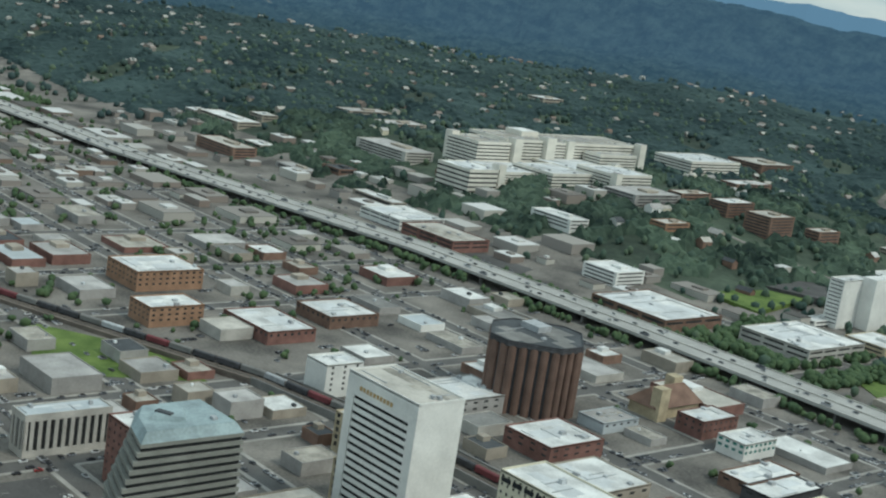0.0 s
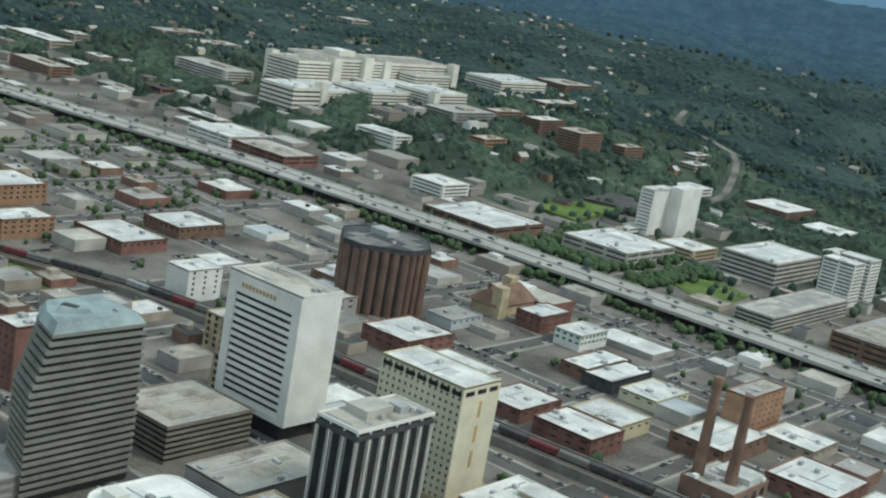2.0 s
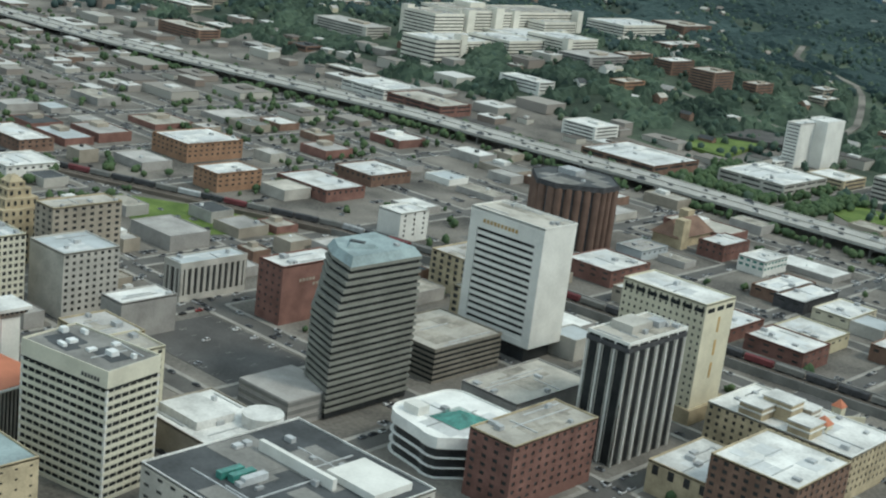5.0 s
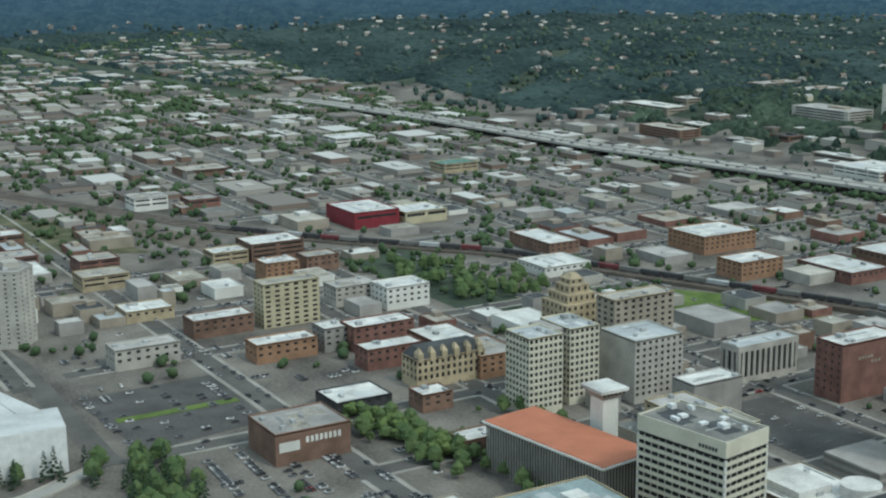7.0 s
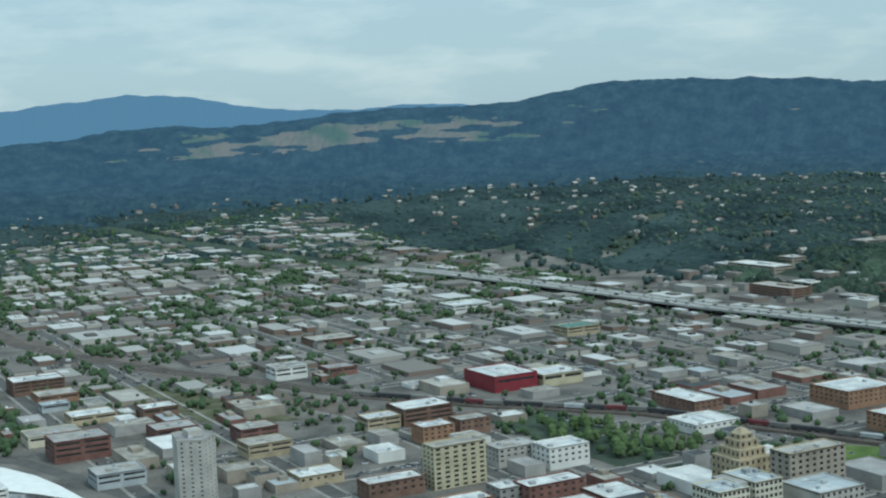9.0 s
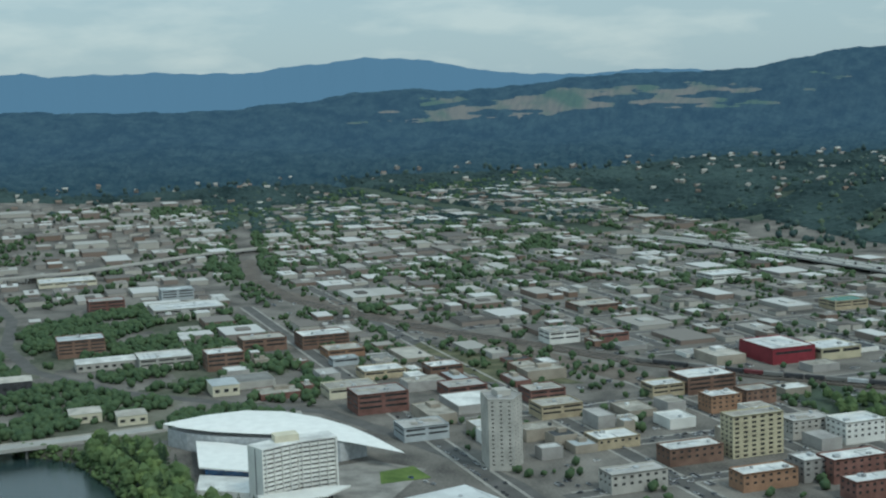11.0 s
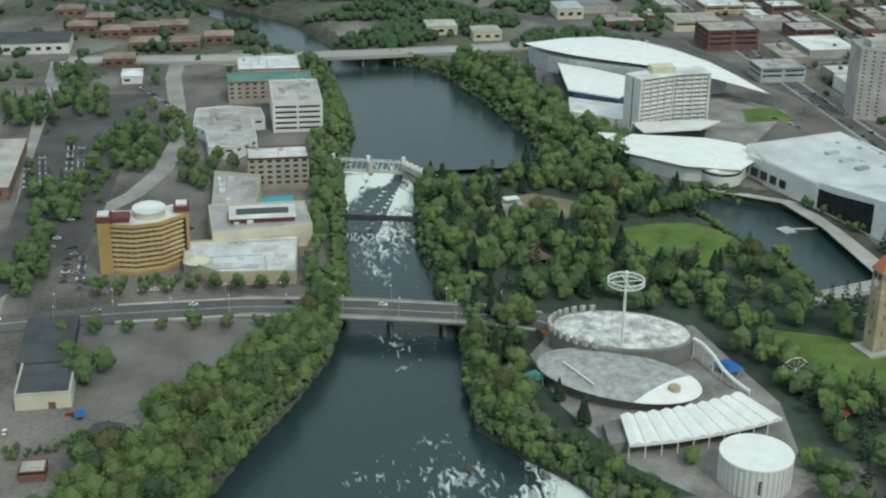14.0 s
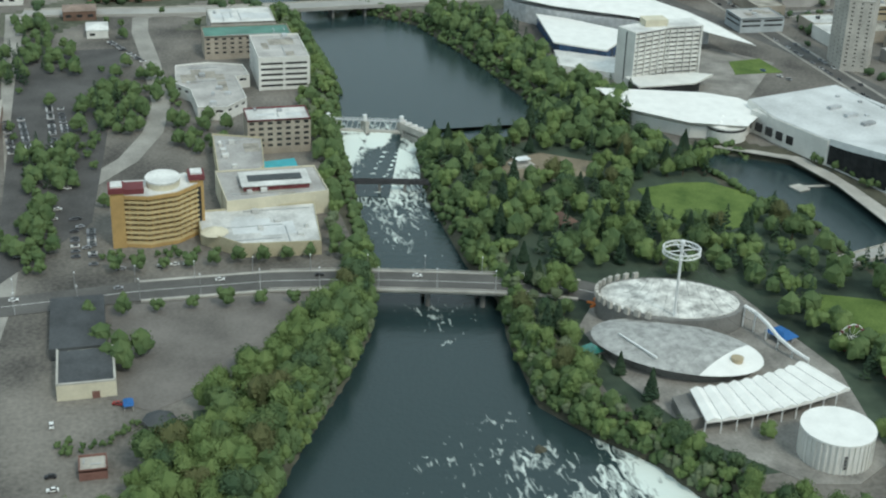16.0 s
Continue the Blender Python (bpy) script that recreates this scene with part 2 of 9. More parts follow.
def water_material():
    m = bpy.data.materials.new("river_water")
    m.use_nodes = True
    n, l = m.node_tree.nodes, m.node_tree.links
    b = n["Principled BSDF"]
    geo = n.new("ShaderNodeNewGeometry")
    foam = n.new("ShaderNodeAttribute")
    foam.attribute_name = "foam"
    noi = n.new("ShaderNodeTexNoise")
    noi.inputs["Scale"].default_value, noi.inputs["Detail"].default_value, noi.inputs["Distortion"].default_value = 0.16, 8, 1.0
    mp = n.new("ShaderNodeMapping")
    mp.inputs["Scale"].default_value = (0.75, 1.9, 1)
    l.new(geo.outputs["Position"], mp.inputs["Vector"])
    l.new(mp.outputs["Vector"], noi.inputs["Vector"])
    add = n.new("ShaderNodeMath")
    add.operation = "ADD"
    l.new(noi.outputs["Fac"], add.inputs[0])
    l.new(foam.outputs["Fac"], add.inputs[1])
    mask = n.new("ShaderNodeMapRange")
    mask.inputs["From Min"].default_value, mask.inputs["From Max"].default_value = 0.66, 0.86
    l.new(add.outputs[0], mask.inputs["Value"])
    mix = n.new("ShaderNodeMixRGB")
    mix.inputs["Color1"].default_value = (0.026, 0.045, 0.048, 1)
    b.inputs["IOR"].default_value = 1.42
    mix.inputs["Color2"].default_value = (0.72, 0.78, 0.74, 1)
    l.new(mask.outputs["Result"], mix.inputs["Fac"])
    l.new(mix.outputs["Color"], b.inputs["Base Color"])
    rmix = n.new("ShaderNodeMapRange")
    rmix.inputs["To Min"].default_value, rmix.inputs["To Max"].default_value = 0.12, 0.9
    l.new(mask.outputs["Result"], rmix.inputs["Value"])
    l.new(rmix.outputs["Result"], b.inputs["Roughness"])
    wave = n.new("ShaderNodeTexNoise")
    wave.inputs["Scale"].default_value, wave.inputs["Detail"].default_value = 0.6, 5
    bp = n.new("ShaderNodeBump")
    bp.inputs["Strength"].default_value, bp.inputs["Distance"].default_value = 0.35, 0.5
    l.new(geo.outputs["Position"], wave.inputs["Vector"])
    l.new(wave.outputs["Fac"], bp.inputs["Height"])
    l.new(bp.outputs["Normal"], b.inputs["Normal"])
    MATS["river_water"] = m


water_material()


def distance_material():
    m = bpy.data.materials.new("hazy_range")
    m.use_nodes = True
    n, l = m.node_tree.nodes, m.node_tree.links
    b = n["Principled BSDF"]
    # aerial haze is put into the base colour and the blue glow
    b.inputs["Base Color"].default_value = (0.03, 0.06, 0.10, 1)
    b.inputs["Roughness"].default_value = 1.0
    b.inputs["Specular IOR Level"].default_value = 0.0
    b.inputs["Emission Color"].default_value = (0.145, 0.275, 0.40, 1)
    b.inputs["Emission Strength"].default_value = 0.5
    MATS["hazy_range"] = m


distance_material()


def hill_material():
    m = bpy.data.materials.new("hill_forest")
    m.use_nodes = True
    n, l = m.node_tree.nodes, m.node_tree.links
    b = n["Principled BSDF"]
    b.inputs["Roughness"].default_value = 1.0
    b.inputs["Specular IOR Level"].default_value = 0.0
    geo = n.new("ShaderNodeNewGeometry")
    att = n.new("ShaderNodeAttribute")
    att.attribute_name = "open_land"
    wood_n, field_n, hue_n = n.new("ShaderNodeTexNoise"), n.new("ShaderNodeTexNoise"), n.new("ShaderNodeTexNoise")
    wood_n.inputs["Scale"].default_value, wood_n.inputs["Detail"].default_value = 0.02, 10
    wood_n.inputs["Roughness"].default_value = 0.72
    field_n.inputs["Scale"].default_value, field_n.inputs["Detail"].default_value = 0.007, 7
    hue_n.inputs["Scale"].default_value, hue_n.inputs["Detail"].default_value = 0.008, 2
    stretch = n.new("ShaderNodeMapping")
    stretch.inputs["Scale"].default_value = (1.0, 1.0, 7.0)
    for t in (wood_n, hue_n):
        l.new(geo.outputs["Position"], t.inputs["Vector"])
    l.new(geo.outputs["Position"], stretch.inputs["Vector"])
    l.new(stretch.outputs["Vector"], field_n.inputs["Vector"])
    ramp, hues = n.new("ShaderNodeValToRGB"), n.new("ShaderNodeValToRGB")
    ramp.color_ramp.elements[0].position, ramp.color_ramp.elements[0].color = 0.4, (0.010, 0.026, 0.032, 1)
    ramp.color_ramp.elements[1].position, ramp.color_ramp.elements[1].color = 0.62, (0.034, 0.06, 0.062, 1)
    hues.color_ramp.elements[0].position, hues.color_ramp.elements[0].color = 0.42, (0.07, 0.105, 0.06, 1)
    hues.color_ramp.elements[1].position, hues.color_ramp.elements[1].color = 0.6, (0.17, 0.145, 0.105, 1)
    l.new(wood_n.outputs["Fac"], ramp.inputs["Fac"])
    l.new(hue_n.outputs["Fac"], hues.inputs["Fac"])
    mul = n.new("ShaderNodeMath")
    mul.operation = "MULTIPLY_ADD"
    mul.inputs[1].default_value = 0.36
    l.new(att.outputs["Fac"], mul.inputs[0])
    l.new(field_n.outputs["Fac"], mul.inputs[2])
    edge = n.new("ShaderNodeMapRange")
    edge.inputs["From Min"].default_value, edge.inputs["From Max"].default_value = 0.735, 0.755
    l.new(mul.outputs[0], edge.inputs["Value"])
    mix = n.new("ShaderNodeMixRGB")
    l.new(edge.outputs["Result"], mix.inputs["Fac"])
    l.new(ramp.outputs["Color"], mix.inputs["Color1"])
    l.new(hues.outputs["Color"], mix.inputs["Color2"])
    # haze by distance: farther slopes get a bluer colour and more blue glow
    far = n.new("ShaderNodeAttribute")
    far.attribute_name = "haze_depth"
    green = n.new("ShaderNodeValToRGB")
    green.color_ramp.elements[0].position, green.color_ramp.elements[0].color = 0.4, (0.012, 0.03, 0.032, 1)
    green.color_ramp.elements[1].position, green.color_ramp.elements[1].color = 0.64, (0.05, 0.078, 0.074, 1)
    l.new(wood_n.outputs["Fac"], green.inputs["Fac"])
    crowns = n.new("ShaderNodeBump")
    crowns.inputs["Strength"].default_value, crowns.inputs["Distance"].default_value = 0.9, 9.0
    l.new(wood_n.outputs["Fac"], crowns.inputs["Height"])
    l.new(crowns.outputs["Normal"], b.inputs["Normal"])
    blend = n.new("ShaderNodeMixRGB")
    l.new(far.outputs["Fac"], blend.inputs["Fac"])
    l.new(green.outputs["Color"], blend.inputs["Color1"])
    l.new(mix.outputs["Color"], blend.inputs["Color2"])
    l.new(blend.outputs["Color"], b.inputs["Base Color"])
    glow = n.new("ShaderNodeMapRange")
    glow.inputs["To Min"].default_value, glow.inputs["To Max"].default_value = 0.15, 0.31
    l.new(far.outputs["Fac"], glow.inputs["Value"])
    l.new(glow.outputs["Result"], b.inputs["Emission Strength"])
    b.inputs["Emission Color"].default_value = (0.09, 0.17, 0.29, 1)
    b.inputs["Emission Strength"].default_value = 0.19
    MATS["hill_forest"] = m


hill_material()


# ---- mesh tools ----
class Mesh:
    """Collects boxes, prisms and sheets for one mesh."""

    def __init__(self):
        self.v, self.f, self.mi = [], [], []

    def face(self, pts, mi=0):
        k = len(self.v)
        self.v += [tuple(p) for p in pts]
        self.f.append(tuple(range(k, k + len(pts))))
        self.mi.append(mi)

    def box(self, x0, x1, y0, y1, z0, z1, mi=0):
        k = len(self.v)
        self.v += [(x0, y0, z0), (x1, y0, z0), (x1, y1, z0), (x0, y1, z0), (x0, y0, z1), (x1, y0, z1), (x1, y1, z1), (x0, y1, z1)]
        for q in ((0, 3, 2, 1), (4, 5, 6, 7), (0, 1, 5, 4), (1, 2, 6, 5), (2, 3, 7, 6), (3, 0, 4, 7)):
            self.f.append(tuple(k + i for i in q))
            self.mi.append(mi)

    def prism(self, pts, z0, z1, mi=0, top=None):
        """A prism on an outline that runs counter-clockwise; top: another outline for its upper rim."""
        n, k = len(pts), len(self.v)
        self.v += [(x, y, z0) for x, y in pts] + [(x, y, z1) for x, y in (top or pts)]
        self.f.append(tuple(k + i for i in reversed(range(n))))
        self.f.append(tuple(k + n + i for i in range(n)))
        self.f += [(k + i, k + (i + 1) % n, k + n + (i + 1) % n, k + n + i) for i in range(n)]
        self.mi += [mi] * (n + 2)

    def tube(self, a, b, r0, r1, n=8, mi=0):
        a, b = Vector(a), Vector(b)
        q = (b - a).to_track_quat("Z", "Y")
        k = len(self.v)
        for c, r in ((a, r0), (b, r1)):
            self.v += [tuple(c + q @ Vector((r * math.cos(6.2832 * i / n), r * math.sin(6.2832 * i / n), 0))) for i in range(n)]
        self.f += [(k + i, k + (i + 1) % n, k + n + (i + 1) % n, k + n + i) for i in range(n)]
        self.f += [tuple(k + n + i for i in range(n)), tuple(k + i for i in reversed(range(n)))]
        self.mi += [mi] * (n + 2)

    def data(self, name, *mats):
        me = bpy.data.meshes.new(name)
        me.from_pydata(self.v, [], self.f)
        for m in mats:
            me.materials.append(MATS[m])
        if len(mats) > 1:
            me.polygons.foreach_set("material_index", self.mi)
        me.update()
        return me


def part(name, m, mats, parent=None, label=""):
    """Links a Mesh as one object, in world coordinates, under a thing."""
    ob = new(name, m.data(name, *([mats] if isinstance(mats, str) else mats)) if isinstance(m, Mesh) else m)
    if parent:
        ob.parent = parent
        ob.matrix_parent_inverse = parent.matrix_world.inverted()
    if label:
        tagged(ob, label)
    return ob


def empty(name, x, y, z, label, category, group="", kind=""):
    ob = new(name)
    ob.matrix_world = Matrix.Translation((x, y, z))
    return tagged(ob, label, category, group, kind)


def unit_box(name, mt):
    m = Mesh()
    m.box(-0.5, 0.5, -0.5, 0.5, -0.5, 0.5)
    return m.data(name, mt)


def put(name, me, parent, m4, label=""):
    """Places shared mesh data under a thing at a pose in the world."""
    ob = new(name, me)
    if parent:
        ob.parent = parent
        ob.matrix_parent_inverse = parent.matrix_world.inverted()
    ob.matrix_basis = m4
    if label:
        tagged(ob, label)
    return ob


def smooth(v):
    v = np.clip(v, 0, 1)
    return v * v * (3 - 2 * v)


def inside(pts, x, y):
    """Which of the places x, y lie inside an outline."""
    x, y = np.asarray(x, float), np.asarray(y, float)
    r = np.zeros(x.shape, bool)
    for (ax, ay), (bx, by) in zip(pts, pts[1:] + pts[:1]):
        if ay != by:
            r ^= ((ay > y) != (by > y)) & (x < (bx - ax) * (y - ay) / (by - ay) + ax)
    return r


def gap_to(pts, x, y, closed=True):
    """Distance to a line through pts."""
    x, y = np.asarray(x, float), np.asarray(y, float)
    d = np.full(x.shape, 1e9)
    for (ax, ay), (bx, by) in zip(pts, pts[1:] + (pts[:1] if closed else [])):
        ux, uy = bx - ax, by - ay
        s = np.clip(((x - ax) * ux + (y - ay) * uy) / (ux * ux + uy * uy + 1e-9), 0, 1)
        d = np.minimum(d, np.hypot(x - ax - s * ux, y - ay - s * uy))
    return d


# ---- the ground ----
NORTH_BANK = [(1020, 1300), (990, 1180), (967, 1079), (950, 1024), (913, 975), (889, 903), (846, 882), (796, 849), (739, 834), (700, 823), (659, 795), (513, 792), (449, 805), (424, 808), (355, 815), (246, 823),
              (211, 831), (176, 838), (135, 857), (92, 881), (43, 904), (-60, 955), (-300, 1055), (-700, 1080), (-1440, 1090)]
SOUTH_BANK = [(-1440, 820), (-700, 760), (-300, 690), (-60, 705), (20, 736), (53, 748), (76, 765), (101, 779), (151, 776), (197, 769), (233, 774), (319, 774), (393, 764), (385, 743),
              (380, 717), (422, 667), (546, 683), (656, 706), (694, 743), (737, 783), (839, 813), (889, 854), (928, 890), (962, 923), (977, 970), (1012, 1000), (1070, 1014), (1125, 1032), (1150, 1080), (1190, 1180), (1230, 1300)]
INLET = [(1116, 948), (1140, 962), (1195, 938), (1245, 905), (1292, 822), (1245, 812), (1215, 845), (1150, 902)]
RIVER = NORTH_BANK + SOUTH_BANK
POND = [(352, 590), (345, 608), (329, 612), (271, 601), (230, 585), (190, 588), (150, 560), (90, 520), (95, 490), (150, 520), (200, 530), (224, 541), (284, 542), (325, 550)]


def front_crest(az):
    e = np.interp(az, [80, 90, 94, 98.8, 102, 106, 108, 110, 112.6, 115, 119.4, 121.4, 123.1, 124.4, 126.4, 130.6, 134.9, 138.2, 142, 146, 149, 155, 180],
                  [-0.35, -0.4, -0.5, -0.6, -0.28, 0.12, 0.0, -0.05, 0.32, 0.44, 0.45, 0.68, 1.0, 1.12, 1.2, 1.1, 0.8, 0.5, 0.3, 0.42, 0.1, -0.2, -0.6])
    return 258 + 4000 * np.tan(np.radians(e))


def back_crest(az):
    e = np.interp(az, [60, 80, 90, 91, 92, 96, 99.7, 101, 104.8, 106.2, 108.2, 109.8, 112.8, 115, 116.5, 118.8, 121, 125, 135, 148, 152, 175],
                  [0.9, 1.0, 1.08, 1.14, 1.0, 1.03, 0.9, 1.06, 1.4, 1.36, 1.08, 0.7, 0.48, 0.5, 0.62, 0.46, 0.4, 0.45, 0.5, 0.75, 0.5, 0.4])
    return 258 + 4550 * np.tan(np.radians(e))


def terrain(x, y):
    x, y = np.asarray(x, float), np.asarray(y, float)
    dx, dy = x + 390, y - 650
    d, az = np.hypot(dx, dy), np.degrees(np.arctan2(dx, dy)) % 360
    z = np.interp(d, [0, 2200, 3000, 3600], [0, 0, 50, 118])
    ripple = 12 * np.sin(x * 0.004 + 1) * np.sin(y * 0.005) + 6 * np.sin(x * 0.011) * np.cos(y * 0.013)
    z = z + ripple * smooth((d - 2300) / 900) * (1 - smooth((d - 3650) / 300))
    z = z + (front_crest(az) - 118) * smooth((d - 3600) / 420) * (d < 4020) + np.where(d >= 4020, front_crest(az) - 118 - (d - 4020) * 0.6, 0)
    z = z + 36 * smooth((-520 - y) / 260) * smooth((x - 260) / 320) * (1 - smooth((d - 3000) / 600))
    return z


def river_cut(x, y):
    """How far the ground drops towards the river and the pond."""
    g = np.where(inside(RIVER, x, y), -1.0, 1.0) * gap_to(RIVER, x, y)
    n = np.where(inside(INLET, x, y), -1.0, 1.0) * gap_to(INLET, x, y)
    p = np.where(inside(POND, x, y), -1.0, 1.0) * gap_to(POND, x, y)
    return np.minimum(np.minimum(g, n), p + 1.0)


def spaced(lo, hi, fine_lo, fine_hi, step, grow):
    a, s = [fine_hi], step
    while a[-1] < hi:
        s *= grow
        a.append(a[-1] + min(s, 90))
    b, s = [fine_lo], step
    while b[-1] > lo:
        s *= grow
        b.append(b[-1] - min(s, 90))
    return np.array(b[::-1] + list(np.arange(fine_lo + step, fine_hi, step)) + a)


def build_ground():
    xs, ys = spaced(-1500, 4300, -160, 760, 5.0, 1.05), spaced(-4300, 3500, 470, 1010, 5.0, 1.08)
    gx, gy = np.meshgrid(xs, ys)
    z = terrain(gx, gy)
    near = (gx > -1440) & (gx < 1520) & (gy > 440) & (gy < 1260)
    cut = np.full(gx.shape, 50.0)
    cut[near] = river_cut(gx[near], gy[near])
    z = z - 13 * smooth((5 - cut) / 11)
    z = z - 40 * smooth((np.hypot(gx + 390, gy - 650) - 3000) / 200)
    nx, ny = len(xs), len(ys)
    verts = np.stack([gx, gy, z], -1).reshape(-1, 3)
    idx = np.arange(nx * ny).reshape(ny, nx)
    faces = np.stack([idx[:-1, :-1], idx[:-1, 1:], idx[1:, 1:], idx[1:, :-1]], -1).reshape(-1, 4)
    cx, cy = verts[faces][:, :, 0].mean(1), verts[faces][:, :, 1].mean(1)
    cc = cut.reshape(-1)[faces].min(1)
    d, az = np.hypot(cx + 390, cy - 650), np.degrees(np.arctan2(cx + 390, cy - 650)) % 360
    mi = np.zeros(len(faces), int)
    wob = 120 * np.sin(cx * 0.006) + 90 * np.sin(cy * 0.008 + cx * 0.003)
    hill = (cy + 0.12 * wob < -640) & ((cx > 330) | (cy < -780)) | ((d > 2450 + wob) & ((az > 97) | (d > 3000))) | ((cy < -760) & (cx < 200))
    mi[hill] = 1
    mi[(cx > 640) & (cx < 1300) & (cy > 500 + 40 * np.sin(cx * 0.02)) & (cy < 1100) & (np.sin(cx * 0.021 + 1) * np.sin(cy * 0.026) + 0.6 * np.sin(cx * 0.05 + cy * 0.037) > -0.35)] = 4
    mi[(cx > 330) & (cx < 600) & (cy > 60) & (cy < 130)] = 1
    mi[(gap_to([(225, 820), (120, 888), (20, 945)], cx, cy, False) < 20) & (cx < 260)] = 1
    mi[inside([(60, 520), (20, 740), (200, 772), (392, 764), (425, 665), (660, 706), (640, 670), (470, 610), (330, 615), (215, 560)], cx, cy)] = 1
    mi[cc < 8] = 3
    me = bpy.data.meshes.new("ground")
    me.from_pydata(verts.tolist(), [], faces.tolist())
    for m in ("asphalt", "forest_floor", "far_field", "bank_rock", "park_ground"):
        me.materials.append(MATS[m])
    me.polygons.foreach_set("material_index", mi)
    me.polygons.foreach_set("use_smooth", np.ones(len(faces), bool))
    me.update()
    tagged(new("ground", me), "grey paved city ground rising to dark wooded hills", "ground", kind="structure")
    # wooded hills in the distance
    az, dd = np.radians(np.arange(55, 178, 0.16)), np.concatenate([np.arange(2950, 3600, 32), np.arange(3600, 4040, 22), [4100, 4200]])
    ga, gd = np.meshgrid(az, dd)
    hx, hy = -390 + gd * np.sin(ga), 650 + gd * np.cos(ga)
    hz = terrain(hx, hy) + 5 * smooth((gd - 2950) / 150) * (np.sin(hx * 0.021 + 1.1 * np.sin(hy * 0.013)) * np.sin(hy * 0.024) + 0.5 * np.sin(hx * 0.06) * np.sin(hy * 0.055))
    hz = hz + np.random.default_rng(4).uniform(-1, 1, hz.shape) * np.interp(gd, [2950, 3050, 3500, 3900, 4040], [0, 5.5, 5, 3, 1.2])
    hz = hz - 8 * (1 - smooth((gd - 2950) / 120)) - 20 * smooth((gd - 4040) / 100)
    idx = np.arange(ga.size).reshape(ga.shape)
    hf = np.stack([idx[:-1, :-1], idx[1:, :-1], idx[1:, 1:], idx[:-1, 1:]], -1).reshape(-1, 4)
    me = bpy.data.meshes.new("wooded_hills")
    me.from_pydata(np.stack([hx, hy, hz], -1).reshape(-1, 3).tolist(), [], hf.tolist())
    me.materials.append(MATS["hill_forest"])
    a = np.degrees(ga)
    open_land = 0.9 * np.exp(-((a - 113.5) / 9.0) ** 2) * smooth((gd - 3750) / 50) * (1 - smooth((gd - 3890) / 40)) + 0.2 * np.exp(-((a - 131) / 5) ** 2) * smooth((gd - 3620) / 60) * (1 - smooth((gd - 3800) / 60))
    # how much painted haze each point of the hills carries, none to full
    fs = me.attributes.new("haze_depth", "FLOAT", "POINT")
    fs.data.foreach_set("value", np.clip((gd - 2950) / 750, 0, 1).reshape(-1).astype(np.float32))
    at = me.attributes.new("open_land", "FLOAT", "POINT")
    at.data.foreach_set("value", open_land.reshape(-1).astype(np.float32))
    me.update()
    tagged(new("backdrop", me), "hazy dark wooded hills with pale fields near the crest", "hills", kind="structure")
    # the range behind the hills, its blue being haze put into the material
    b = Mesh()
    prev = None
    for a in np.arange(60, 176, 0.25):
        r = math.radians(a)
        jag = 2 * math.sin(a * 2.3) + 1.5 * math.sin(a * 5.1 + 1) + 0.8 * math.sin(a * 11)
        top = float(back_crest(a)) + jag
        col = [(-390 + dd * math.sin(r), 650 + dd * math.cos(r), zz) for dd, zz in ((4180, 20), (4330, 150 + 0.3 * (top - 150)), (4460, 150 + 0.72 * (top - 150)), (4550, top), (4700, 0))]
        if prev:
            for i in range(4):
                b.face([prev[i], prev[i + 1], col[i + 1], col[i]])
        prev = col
    tagged(part("backdrop", b, "hazy_range"), "hazy blue mountain range on the horizon", "mountains", kind="structure")


build_ground()


def foam_at(x, y):
    """More at the falls and rapids, nothing on the calm pool."""
    f = np.full(np.shape(x), -0.4)
    for cx, cy, rx, ry, top, fall in ((385, 788, 34, 22, 0.62, 0.3), (345, 792, 44, 24, 0.4, 0.26), (300, 800, 60, 20, 0.2, 0.2), (250, 800, 30, 18, 0.1, 0.2), (185, 803, 22, 22, 0.18, 0.2), (158, 806, 20, 12, 0.14, 0.22), (74, 762, 9, 7, 0.42, 0.3), (62, 757, 12, 9, 0.46, 0.3), (48, 752, 15, 10, 0.55, 0.28),
                                      (30, 745, 22, 14, 0.6, 0.3), (40, 768, 20, 10, 0.36, 0.26), (55, 786, 14, 10, 0.2, 0.24), (48, 802, 13, 12, 0.24, 0.26), (69, 832, 8, 15, 0.24, 0.26), (79, 802, 6, 5, 0.2, 0.3),
                                      (66, 871, 9, 9, 0.16, 0.26), (20, 790, 34, 40, 0.3, 0.22), (10, 850, 40, 40, 0.2, 0.2), (60, 800, 30, 34, 0.2, 0.22), (92, 800, 14, 26, 0.14, 0.22)):
        f = np.maximum(f, top - np.hypot((x - cx) / rx, (y - cy) / ry) * fall)
    return f


def water(name, x0, x1, y0, y1, z, step, label, rough=0.0):
    xs, ys = np.arange(x0, x1 + step, step), np.arange(y0, y1 + step, step)
    gx, gy = np.meshgrid(xs, ys)
    fo = foam_at(gx, gy)
    gz = z + rough * np.clip(fo + 0.25, 0, 0.6) * (np.sin(gx * 0.9 + 2 * np.sin(gy * 0.23)) + np.sin(gy * 0.7 + gx * 0.3))
    idx = np.arange(gx.size).reshape(gx.shape)
    faces = np.stack([idx[:-1, :-1], idx[:-1, 1:], idx[1:, 1:], idx[1:, :-1]], -1).reshape(-1, 4)
    me = bpy.data.meshes.new(name)
    me.from_pydata(np.stack([gx, gy, gz], -1).reshape(-1, 3).tolist(), [], faces.tolist())
    me.materials.append(MATS["river_water"])
    at = me.attributes.new("foam", "FLOAT", "POINT")
    at.data.foreach_set("value", fo.reshape(-1).astype(np.float32))
    me.polygons.foreach_set("use_smooth", np.ones(len(faces), bool))
    me.update()
    return tagged(new(name, me), label, "river", kind="structure")


